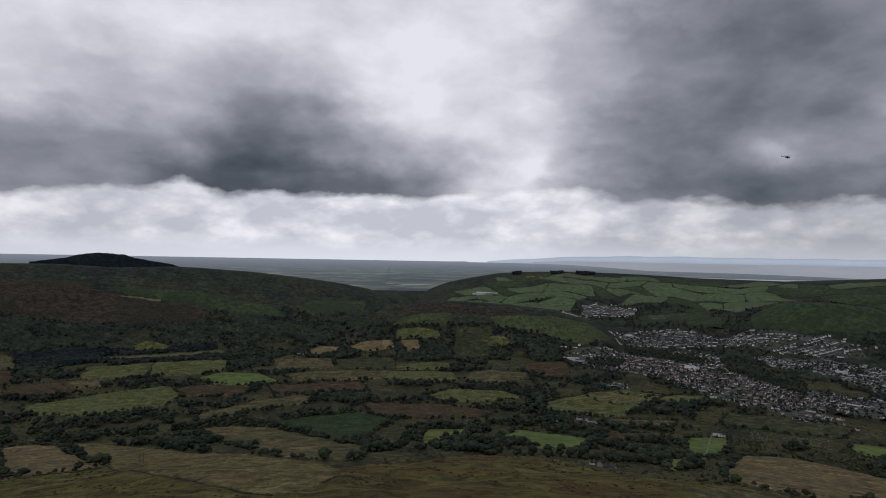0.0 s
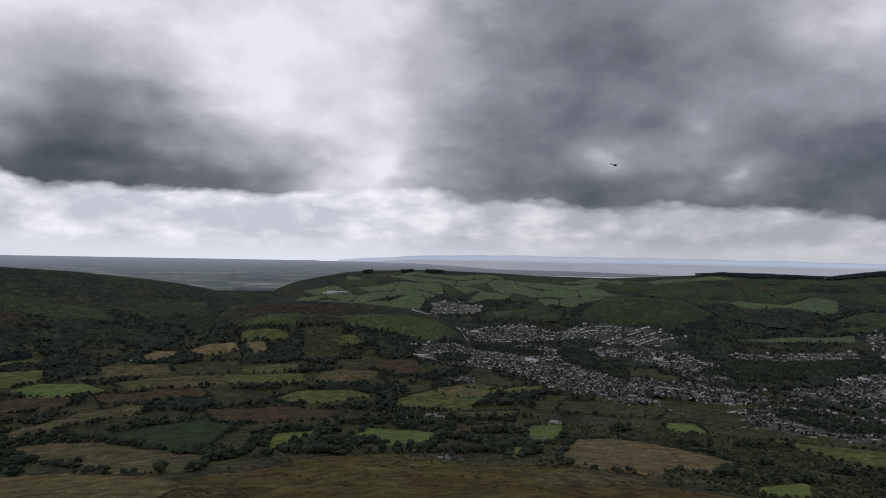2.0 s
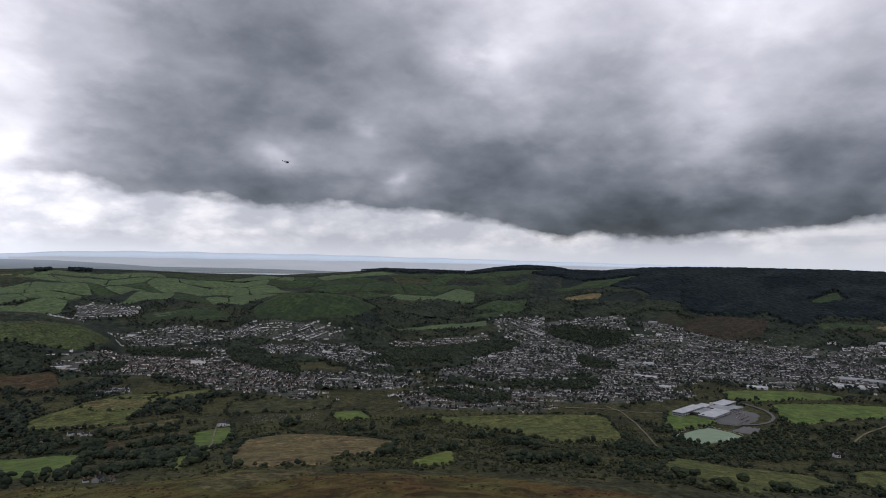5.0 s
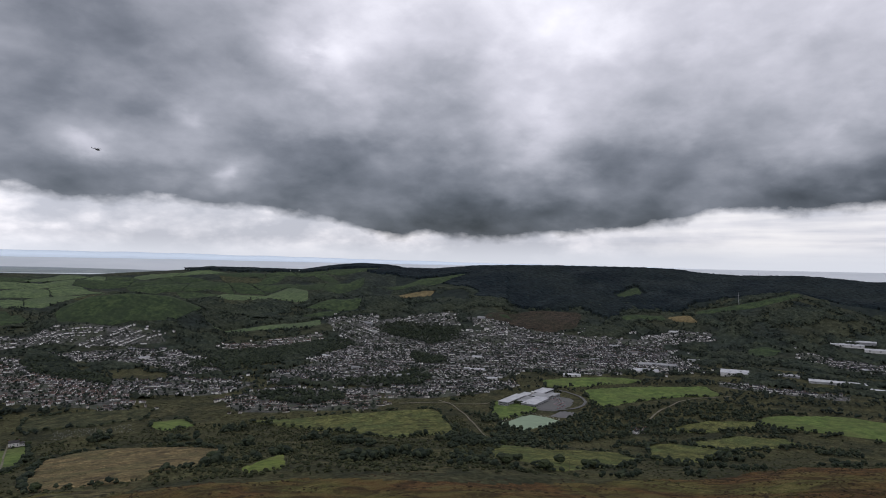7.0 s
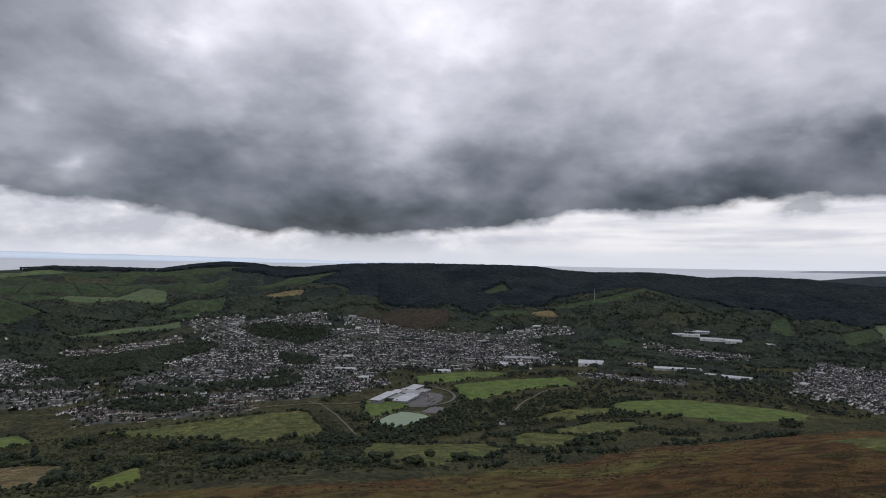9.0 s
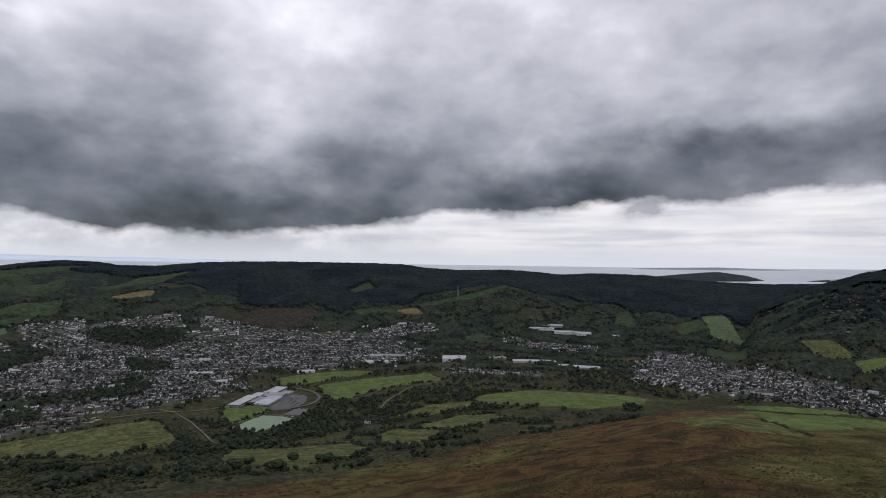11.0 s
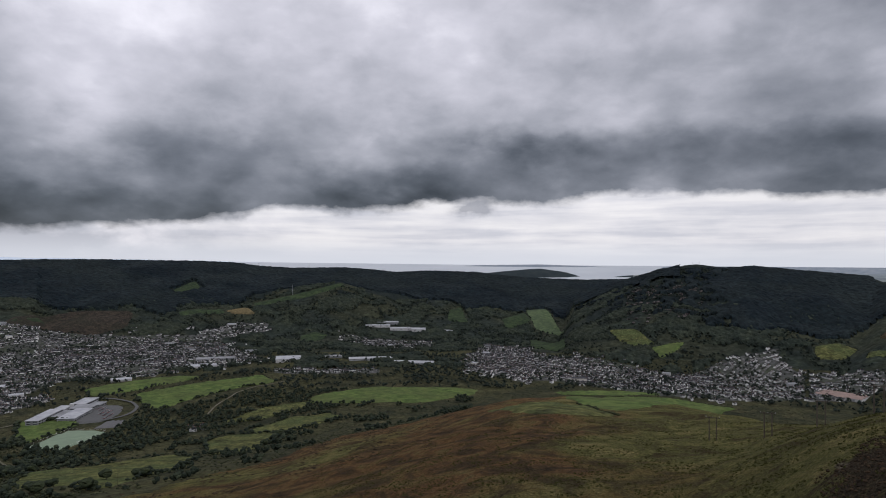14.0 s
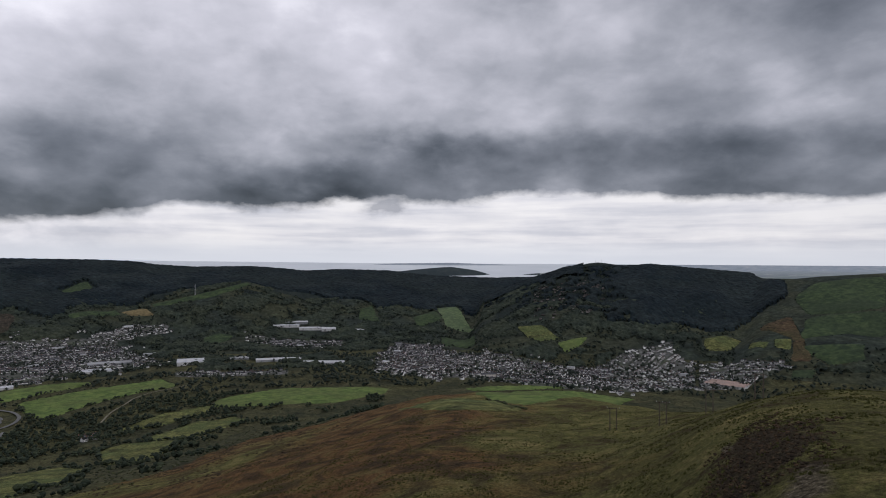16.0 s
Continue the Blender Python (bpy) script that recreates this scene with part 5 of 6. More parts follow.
def shed(x, y, turn, long, deep, tall, roof, wall, label, bays=1):
    """A works hall: bays of low gabled roof on plain walls, with doors."""
    ob = new("industrial_shed")
    for b in range(bays):
        y0, y1 = -deep / 2 + deep * b / bays, -deep / 2 + deep * (b + 1) / bays
        mid, rise = (y0 + y1) / 2, deep / bays * 0.13
        bm = bmesh.new()
        box(bm, -long / 2, y0, -4, long / 2, y1, tall)
        for sx in (-1, 1):
            v = [bm.verts.new(q) for q in ((sx * long / 2, y0, tall), (sx * long / 2, y1, tall), (sx * long / 2, mid, tall + rise))]
            bm.faces.new(v if sx > 0 else v[::-1])
        part("wall", bm, wall, ob)
        for lo, hi in ((y0 - .3, mid), (mid, y1 + .3)):
            za, zb = (tall - .05, tall + rise) if hi == mid else (tall + rise, tall - .05)
            bm = bmesh.new()
            v = [bm.verts.new((sx * (long / 2 + .5), yy, zz + dz)) for dz in (.05, .3) for sx, yy, zz in ((-1, lo, za), (1, lo, za), (1, hi, zb), (-1, hi, zb))]
            for f in ((3, 2, 1, 0), (4, 5, 6, 7), (0, 1, 5, 4), (1, 2, 6, 5), (2, 3, 7, 6), (3, 0, 4, 7)):
                bm.faces.new([v[k] for k in f])
            part("roof", bm, roof, ob)
    for k in range(max(2, int(long / 25))):
        cx = -long / 2 + long * (k + 0.5) / max(2, int(long / 25))
        bm = bmesh.new()
        box(bm, cx - 2.2, -deep / 2 - .15, 0, cx + 2.2, -deep / 2 + .05, min(4.5, tall - .5))
        part("door", bm, GREY_ROOF, ob)
    ob.matrix_basis = pose(x, y, over(x, y), 0, 0, turn)
    return tagged(ob, label, "shed", "works sheds in the valley")


shed(1935, 279, -82, 72, 60, 8.1, METAL, WHITE_WALL, "large white hall with a broad metal roof", 2)
shed(1950, 70, -86, 62, 34, 5.0, METAL, CLADDING, "long pale works shed with a metal roof", 2)
shed(1970, 5, -88, 70, 30, 4.3, METAL, GREY_ROOF, "grey works shed with a metal roof", 1)
shed(1888, -93, -100, 118, 32, 5.0, METAL, CLADDING, "very long pale works shed beside trees", 1)
shed(2000, 160, -84, 70, 30, 4.3, GREY_ROOF, GREY_ROOF, "low grey works shed among trees", 2)
shed(2630, 20, -90, 100, 36, 5.0, METAL, WHITE_WALL, "long white factory shed on the far slope", 2)
shed(2600, -75, -92, 90, 40, 5.0, METAL, WHITE_WALL, "white factory shed on the far slope", 2)
shed(2665, -20, -92, 90, 30, 5.6, METAL, GREY_ROOF, "grey factory shed behind others", 1)
shed(2577, -145, -95, 55, 40, 5.6, METAL, WHITE_WALL, "white factory shed at the estate's end", 1)
shed(2560, -260, -97, 48, 22, 4.3, METAL, GREY_ROOF, "small grey shed by itself", 1)
shed(1826, 500, -72, 80, 40, 5.0, METAL, WHITE_WALL, "white supermarket with a metal roof", 2)
shed(1644, 642, -65, 46, 24, 4.3, METAL, WHITE_WALL, "white store beside a playing field", 1)
shed(1345, -1030, -144, 92, 62, 5.6, BROWN_ROOF, WHITE_WALL, "factory with a brown roof and white front", 3)
shed(1975, 500, -76, 110, 30, 5.0, GREY_ROOF, CLADDING, "long flat grey college building", 1)
shed(1545, 880, -62, 40, 26, 4.3, METAL, WHITE_WALL, "white hall among terraces", 1)
shed(1340, 1010, -40, 80, 22, 3.7, GREY_ROOF, CLADDING, "long low grey building at the town's edge", 1)
shed(195, 3160, -4, 50, 30, 8.7, METAL, WHITE_WALL, "white mill on the far valley side", 1)
shed(245, 3140, -4, 56, 30, 4.3, METAL, GREY_ROOF, "low grey mill building far off", 2)
shed(165, 3172, -4, 26, 20, 5.0, METAL, WHITE_WALL, "small white mill outbuilding far off", 1)


STONE_WALL = varied("grey_stone_wall", (0.13, 0.128, 0.125), (0.30, 0.295, 0.285), 0.9, 0.1, True, 0.8, (0.20, 0.197, 0.19))


def detached(x, y, turn, label, scale=1.0, wing=True, paint=WHITE_WALL):
    ob = new("farmhouse")
    w, dp, h, r = 13 * scale, 8 * scale, 5.4 * scale, 3 * scale
    for cx, cy, ww, dd, hh, rr in ((0, 0, w, dp, h, r), (w * 0.72, 1.0, w * 0.5, dp * 0.8, h * 0.62, r * 0.7))[:2 if wing else 1]:
        v, f, m, _ = house_pieces(ww, dd, hh, rr)
        for name, lo, hi, mat in (("wall", 0, 10, paint), ("roof", 10, 16, SLATE1)):
            bm = bmesh.new()
            vs = [bm.verts.new((q[0] + cx, q[1] + cy, q[2])) for q in v[lo:hi]]
            for t in f:
                if lo <= t[0] < hi:
                    bm.faces.new([vs[i - lo] for i in t])
            if name == "roof":
                bmesh.ops.solidify(bm, geom=bm.faces[:], thickness=0.2)
            part(name, bm, mat, ob)
        for k in range(3):
            for z in (0.9, 3.3):
                if z + 1.3 < hh:
                    bm = bmesh.new()
                    xx = cx - ww / 2 + ww * (k + 0.5) / 3
                    box(bm, xx - .6, cy - dd / 2 - .08, z, xx + .6, cy - dd / 2 + .05, z + 1.3)
                    part("window", bm, GLASS, ob)
    for cx in (-w / 2 + .7, w / 2 - .7):
        bm = bmesh.new()
        box(bm, cx - .55, -.45, h + r - .6, cx + .55, .45, h + r + 1.4)
        part("chimney", bm, BRICK, ob)
    ob.matrix_basis = pose(x, y, over(x, y), 0, 0, turn)
    return tagged(ob, label, "farmhouse", "farmhouses of the valley")


detached(148, 582, 52, "grey stone farmhouse with slate roof among trees", 0.72, True, STONE_WALL)
detached(157, 577, -60, "small grey farm outbuilding beside the house", 0.42, False, STONE_WALL)
detached(141, 590, -5, "white farm cottage behind the house", 0.36, False)
detached(472, 1087, -24, "white house alone at a lane's end", 1.1)
for k, (x, y) in enumerate([(172, 1149), (186, 1152), (200, 1156), (216, 1160), (238, 1170), (262, 1200), (276, 1196), (288, 1168), (276, 1172)]):
    detached(x, y, -12 + 9 * (k % 3), "pale house of a small row in the fields", 0.75, k % 2 == 0)
detached(-430, 1935, 12, "white farm on the wooded valley floor", 1.0)
detached(-415, 1950, 40, "pale barn beside the farm", 0.9, False)
for k, (x, y) in enumerate([(-1049, 1806), (-1030, 1822), (-1000, 1838), (-985, 1850), (-968, 1868)]):
    detached(x, y, 28 + 14 * (k % 2), "grey farm building below the long hill", 1.0, k % 2 == 0, STONE_WALL)
for k, (x, y) in enumerate([(1160, 334), (1148, 312), (1130, 322), (1170, 318)]):
    detached(x, y, -70 + 20 * k, "pale farm building in scrub", 0.8, k == 0)

# larger buildings among the terraces
hall_rnd = random.Random(21)
halls = FAR_HOUSES[np.random.RandomState(6).choice(len(FAR_HOUSES), 34, replace=False)]
for x, y, th, *_ in halls:
    long, deep = hall_rnd.uniform(16, 38), hall_rnd.uniform(11, 20)
    shed(round(x), round(y), round(math.degrees(th)), long, deep, hall_rnd.uniform(6, 9), hall_rnd.choice((METAL, GREY_ROOF, SLATE1)), hall_rnd.choice((WHITE_WALL, CLADDING, WALL1)),
         "larger pale hall standing among the terraces", 1)
# ---- trees, hedges and woods ----
LEAVES = varied("broad_leaves", (0.0114, 0.0171, 0.0131), (0.0399, 0.0494, 0.0284), 0.9, 0.1, True, 0.6, (0.0209, 0.0285, 0.0186))
GORSE = varied("gorse_and_thorn", (0.016, 0.020, 0.012), (0.054, 0.056, 0.026), 0.95, 0.1, True, 0.8, (0.029, 0.035, 0.018))
# leaves of distant trees, haze put into the colour as extra blue
FAR_LEAVES = varied("hazed_far_leaves", (0.0127, 0.0179, 0.0166), (0.0374, 0.0459, 0.0331), 0.95, 0.05, True, 0.3, (0.0221, 0.0289, 0.0232))
BARK = material("bark", [(0.05, 0.04, 0.03), (0.10, 0.085, 0.065)], 3, 0.95, 0.03, 12, 6, None, 0.1)


def lump(level, seed):
    bm = bmesh.new()
    bmesh.ops.create_icosphere(bm, subdivisions=level, radius=1)
    v = np.array([tuple(q.co) for q in bm.verts])
    f = np.array([[q.index for q in face.verts] for face in bm.faces])
    bm.free()
    r = np.random.RandomState(seed)
    v *= (1 + r.uniform(-0.24, 0.24, len(v)))[:, None]
    return v, f


def crown(clumps, seed, level):
    """A crown about 1 m wide and high: several uneven clumps, with gaps between."""
    r = np.random.RandomState(seed)
    V, F, n = [], [], 0
    for k in range(clumps):
        v, f = lump(level if not isinstance(level, tuple) else level[min(k, len(level) - 1)], seed * 10 + k)
        a = 2.4 * k + r.uniform(-0.4, 0.4)
        out = 0.0 if clumps == 1 else 0.24 * (0.4 + 0.6 * (k % 3) / 2)
        size = 0.5 if clumps == 1 else r.uniform(0.24, 0.36)
        z = 0.45 if clumps == 1 else 0.36 + 0.34 * r.rand() + 0.08 * (k == 0)
        V.append(v * np.array([size, size, size * 0.85]) + np.array([out * np.cos(a), out * np.sin(a), z]))
        F.append(f + n)
        n += len(v)
    V, F = np.concatenate(V), np.concatenate(F)
    V[:, 2] = np.maximum(V[:, 2], 0.0)
    return V, F, np.zeros(len(F), int)


CROWNS_NEAR = [crown(6, s, (2, 1, 1, 1, 1, 1)) for s in range(5)]
CROWNS_MID = [crown(3, s + 20, 1) for s in range(5)]
CROWNS_FAR = [crown(3, s + 40, (1, 1, 1)) if s == 0 else crown(2, s + 40, 1) for s in range(4)]


CONIFER = material("conifer_canopy", [(0.0045, 0.0080, 0.0105), (0.0085, 0.0135, 0.0165), (0.0165, 0.0225, 0.0240)], 0.006, 1.0, 0, None, 8, (0.0025, (0.0150, 0.0205, 0.0190), 0.5), 0.05, None, (0.06, 0.8))
# closed woods share the far leaves' haze-blued colours
LEAF_CANOPY = material("broadleaf_canopy", [(0.0135, 0.0185, 0.0160), (0.0225, 0.0295, 0.0225), (0.0380, 0.0455, 0.0310)], 0.02, 1.0, 0, None, 8, (0.006, (0.0300, 0.0350, 0.0220), 0.5), 0.05, None, (0.10, 0.9))
BLOCKED = [(np.asarray(o), 5.0) for _, o in OUTLINES]
town_shapes = [np.asarray(o, float) for _, o in TOWN.values()]


def spread(b0, b1, d0, d1, gap, seed):
    """Points strewn evenly over a stretch of land, between two bearings and distances."""
    r = np.random.RandomState(seed)
    n = int(radians(b1 - b0) * (d1 * d1 - d0 * d0) / 2 / gap ** 2)
    a, d = np.radians(r.uniform(b0, b1, n)), np.sqrt(r.uniform(d0 * d0, d1 * d1, n))
    return d * np.sin(a), d * np.cos(a)


def polar(x, y):
    return np.degrees(np.arctan2(x, y)), np.hypot(x, y)


field_shapes = [s for s, _ in BLOCKED] + OPEN_GROUND + VERGES


def plant(name, x, y, kinds, low, high, mat, label, category, seed, wide=(0.8, 1.15), sink=0.4):
    r = np.random.RandomState(seed)
    n = len(x)
    if not n:
        return
    tall = r.uniform(low, high, n)
    w = tall * r.uniform(*wide, n)
    size = np.column_stack([w, w * r.uniform(0.85, 1.15, n), tall])
    ob = multiply(name, kinds, r.randint(0, len(kinds), n), x, y, height(x, y) - sink, r.uniform(0, 6.28, n), size, [mat], smooth=False)
    tagged(ob, label, category, kind="stuff")


def moor_limit(b):
    return spline(b, MOOR_EDGE)


# closed woods: a rough canopy
def canopy(name, b0, b1, d0, d1, test, label, seed, low=8.5, high=12.5, mat=None, step=15.0, turn=0.2, shapes=None):
    r = np.random.RandomState(seed)
    a, d = np.meshgrid(np.radians(np.arange(b0, b1, turn)), np.arange(d0, d1, step))
    d = d + r.uniform(-0.33, 0.33, d.shape) * step
    a = a + np.radians(r.uniform(-0.3, 0.3, a.shape) * turn)
    x, y = d * np.sin(a), d * np.cos(a)
    ok = test(np.degrees(a), d, x, y)
    ok &= clear_of(x.ravel(), y.ravel(), field_shapes if shapes is None else shapes).reshape(x.shape)
    core = ok.copy()
    core[1:] &= ok[:-1]
    core[:-1] &= ok[1:]
    core[:, 1:] &= ok[:, :-1]
    core[:, :-1] &= ok[:, 1:]
    z = height(x, y) + np.where(core, r.uniform(low, high, x.shape), -1)
    f = grid_faces(*x.shape)
    f = f[ok.ravel()[f].all(1)]
    used, inv = np.unique(f, return_inverse=True)
    pts = np.stack([x, y, z], -1).reshape(-1, 3)[used]
    ob = sheet(name, pts, inv.reshape(f.shape), [mat or CONIFER], None, False)
    tagged(ob, label, "forest", kind="stuff")




built_up = field_shapes + town_shapes
# valley woods
x, y = spread(-38, 64, 640, 1250, 8.2, 1)
b, d = polar(x, y)
w = bumps(x, y, 230, 7) + 0.6 * bumps(x, y, 90, 9)
ok = clear_of(x, y, field_shapes + town_shapes) & (d > moor_limit(b) + 25) & ((b < 20) & (w > 0.12) | (b >= 20) & (w > 0.75))
tree_x, tree_y = x[ok], y[ok]
nearest = np.hypot(tree_x, tree_y) < 900
plant("woodland", tree_x[nearest], tree_y[nearest], CROWNS_NEAR, 4, 14, LEAVES, "dark green broadleaf trees along the near valley", "trees", 1)
plant("woodland", tree_x[~nearest], tree_y[~nearest], CROWNS_MID, 4, 14, LEAVES, "dark green broadleaf woods across the valley", "trees", 2)
x, y = spread(-40, 27, 1250, 2150, 10.5, 3)
b, d = polar(x, y)
w = bumps(x, y, 260, 7) + 0.5 * bumps(x, y, 90, 9)
ok = clear_of(x, y, field_shapes + town_shapes) & (w > np.where(d > 1850, -0.6, 0.0))
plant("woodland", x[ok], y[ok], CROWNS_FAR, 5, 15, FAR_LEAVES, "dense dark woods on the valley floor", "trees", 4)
canopy("woodland", -40, 27, 1300, 2380, lambda b, d, x, y: (bumps(x, y, 260, 7) + 0.5 * bumps(x, y, 90, 9) > np.where(d > 1800, -0.4, 0.35)) & ((d < 2080) | (b < -5)), "dark closed woods of the valley floor", 24, 3, 11, LEAF_CANOPY, 9.0, 0.28, built_up)
canopy("woodland", -40, -19, 1850, 2130, lambda b, d, x, y: d > 1890 + 5 * (b + 40) + 30 * bumps(x, y, 200, 3), "very dark wood at the foot of the long hill", 28, 6, 12, CONIFER, 9.0, 0.28)
# scrub on the common
x, y = spread(22, 66, 520, 1240, 8.5, 5)
b, d = polar(x, y)
w = bumps(x, y, 150, 3) + 0.7 * bumps(x, y, 60, 5)
ok = clear_of(x, y, field_shapes + town_shapes) & (d > moor_limit(b) + 10) & (w > np.where(b < 32, 0.1, -0.5))
plant("scrub", x[ok], y[ok], CROWNS_MID, 2.0, 4.8, GORSE, "dark gorse and thorn scrub on the common", "bushes", 6, (0.9, 1.5))
x, y = spread(-38, 125, 560, 1750, 9, 77)
b, d = polar(x, y)
w = bumps(x, y, 120, 4) + 0.9 * bumps(x, y, 37, 8)
ok = clear_of(x, y, field_shapes + town_shapes) & (d > moor_limit(b) - 30) & (w > -0.15)
plant("scrub", x[ok], y[ok], CROWNS_FAR[1:], 0.7, 2.6, GORSE, "low gorse and bramble over the rough ground", "bushes", 78, (1.2, 2.4))
rough_fields = [o for k, o in OUTLINES if k in ("straw", "olive", "dull", "rust", "hay") and np.hypot(*o.mean(0)) < 1700]
x, y = spread(-38, 90, 480, 1700, 17, 79)
ok = ~clear_of(x, y, rough_fields) & (bumps(x, y, 140, 5) + bumps(x, y, 45, 2) > 0.1)
plant("scrub", x[ok], y[ok], CROWNS_FAR[1:], 0.8, 2.4, GORSE, "single gorse bushes strewn over rough pasture", "bushes", 80, (1.0, 1.9))
x, y = spread(58, 98, 560, 1500, 8, 7)
b, d = polar(x, y)
w = bumps(x, y, 190, 3) + 0.7 * bumps(x, y, 70, 5)
strip = np.abs(d - spline(b, [(56, 900), (62, 1010), (66, 1110), (72, 1230), (80, 1380), (98, 1480)])) < spline(b, [(56, 110), (66, 120), (80, 130), (98, 60)])
ok = clear_of(x, y, field_shapes + town_shapes) & (d > moor_limit(b) + 15) & (strip & (w > -0.9) | (w > 0.55))
plant("woodland", x[ok], y[ok], CROWNS_MID, 4, 10, LEAVES, "wooded dingle running down past the school", "trees", 8)
# behind and between the houses
x, y = spread(-40, 142, 1500, 3000, 14.0, 9)
b, d = polar(x, y)
w = bumps(x, y, 330, 5) + 0.6 * bumps(x, y, 120, 2)
in_town = ~clear_of(x, y, town_shapes)
bare = ((b < -4) & (d > 2420)) | ((b > -8) & (b < 16) & (d > 2050) & (d < 2700)) | ((b > 128) & (d > 1950) & (w < 0.6))
ok = clear_of(x, y, field_shapes) & ~bare & (~in_town & (w > -0.5) & (w < 0.5) | in_town & (w > 0.9)) & ((b > 24) | (d > 2150))
canopy("woodland", 24, 142, 1500, 3050, lambda b, d, x, y: (bumps(x, y, 330, 5) + 0.6 * bumps(x, y, 120, 2) > -0.15) & ((b < 128) | (d < 1900)) & ((b < 112) | (d < 2450)) & ((b < 60) | (d > 1800)), "dark closed woods behind the houses", 25, 3, 11, LEAF_CANOPY, 12.0, 0.25, built_up)
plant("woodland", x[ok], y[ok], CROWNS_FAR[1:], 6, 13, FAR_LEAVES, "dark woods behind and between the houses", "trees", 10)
canopy("woodland", 23, 63, 2680, 3580, lambda b, d, x, y: (bumps(x, y, 420, 4) + 0.6 * bumps(x, y, 150, 2) > -0.2) & (d < 3350 + 180 * np.sin(b / 3)), "dark woods over the hills behind the town", 33, 3, 9, LEAF_CANOPY, 13.0, 0.25, built_up)
# trees among the houses
x, y = spread(0, 136, 1150, 2750, 12, 11)
ok = ~clear_of(x, y, town_shapes) & (bumps(x, y, 210, 3) + 0.5 * bumps(x, y, 80, 1) > -0.75)
plant("garden_trees", x[ok], y[ok], CROWNS_FAR[1:], 4, 10, FAR_LEAVES, "dark garden trees among the houses", "trees", 12)

for n, o in enumerate(TOWN_WOODS):
    p = np.array(o, float)
    b, d = polar(p[:, 0], p[:, 1])
    x, y = spread(b.min(), b.max(), d.min(), d.max(), 8.5, 40 + n)
    ok = inside(x, y, o)
    plant("woodland", x[ok], y[ok], CROWNS_FAR[1:], 6, 14, LEAVES, "dark wood between the streets of the town", "trees", 50 + n)

# hedges round the fields
hx, hy = [], []
hr = np.random.RandomState(13)
for kind, o in OUTLINES:
    d = np.hypot(*o.mean(0))
    if math.degrees(math.atan2(*o.mean(0))) > 88 and d < 1500:
        continue
    if kind in ("bracken", "pale") or d < 700 or (d > 2600 and hr.rand() < 0.25):
        continue
    gap = 5.0 if d < 1600 else 11.0
    for k in range(len(o)):
        p, q = o[k], o[(k + 1) % len(o)]
        n = max(1, int(np.hypot(*(q - p)) / gap))
        for i in range(n):
            if hr.rand() < 0.35 + 0.6 * (math.sin(i * 0.35 + k * 2.1 + len(hx) * 0.01) > -0.2):
                s = p + (q - p) * (i + hr.rand()) / n
                hx.append(s[0] + hr.uniform(-2, 2))
                hy.append(s[1] + hr.uniform(-2, 2))
hx, hy = np.array(hx), np.array(hy)
hd = np.hypot(hx, hy)
k = hd < 1600
plant("hedgerow", hx[k], hy[k], CROWNS_MID, 1.8, 8.5, LEAVES, "overgrown dark hedges between fields", "hedges", 14, (1.0, 1.6))
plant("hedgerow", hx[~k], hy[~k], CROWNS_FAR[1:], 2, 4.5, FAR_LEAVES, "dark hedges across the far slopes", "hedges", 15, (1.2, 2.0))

canopy("conifer_forest", 35, 116, 2750, 3735, lambda b, d, x, y: (d > spline(b, [(35, 3640), (44, 3560), (52, 3450), (56, 3400), (60, 3050), (64, 2850), (75, 2850), (82, 3150), (88, 3200), (98, 2900), (113, 2700)])
                                                                  + 70 * bumps(x, y, 300, 2)), "dark conifer plantation along the ridge", 20)
canopy("conifer_forest", 107, 134, 2080, 2960, lambda b, d, x, y: (d > spline(b, [(107, 2700), (110, 2450), (114, 2330), (122, 2150), (130, 2250), (134, 2500)]) + 50 * bumps(x, y, 240, 2)) & (bumps(x, y, 110, 8) + 0.6 * bumps(x, y, 40, 3) < spline(b, [(107, 0.3), (112, 0.1), (116, 0.35), (119, 1.0), (122, 2.5)])) & (b < spline(d, [(2080, 125.5), (2250, 129), (2450, 132), (2650, 131.8), (2800, 130), (2900, 129.6)])),
       "dark conifer plantation over the scarp", 21)
for b0, b1 in ((6.2, 7.2), (9.6, 10.8), (11.8, 13.6)):
    canopy("conifer_forest", b0, b1, 3600, 3665, lambda b, d, x, y: d > 3600, "dark copse on the crest of the green hills", 29, 10, 15, CONIFER, 9.0, 0.1, [])
canopy("conifer_forest", -33, -22.5, 3280, 3560, lambda b, d, x, y: d > 3300, "dark plantation on the far knob", 22)
canopy("conifer_forest", 129, 134.5, 3000, 3400, lambda b, d, x, y: d > 3100, "dark plantation behind the pasture hill", 23)

# scree on the scarp
ROCK = varied("grey_rock", (0.030, 0.027, 0.026), (0.15, 0.135, 0.13), 0.95, 0.1, True, 0.3, (0.062, 0.056, 0.053))
x, y = spread(111.5, 117.5, 2250, 2700, 11, 26)
ok = bumps(x, y, 110, 8) + 0.6 * bumps(x, y, 40, 3) > 0.3
plant("scree", x[ok], y[ok], [crown(1, s + 90, 1) for s in range(4)], 3, 9, ROCK, "grey broken rock and scree below the scarp", "rocks", 27, (0.8, 2.0), 0.5)

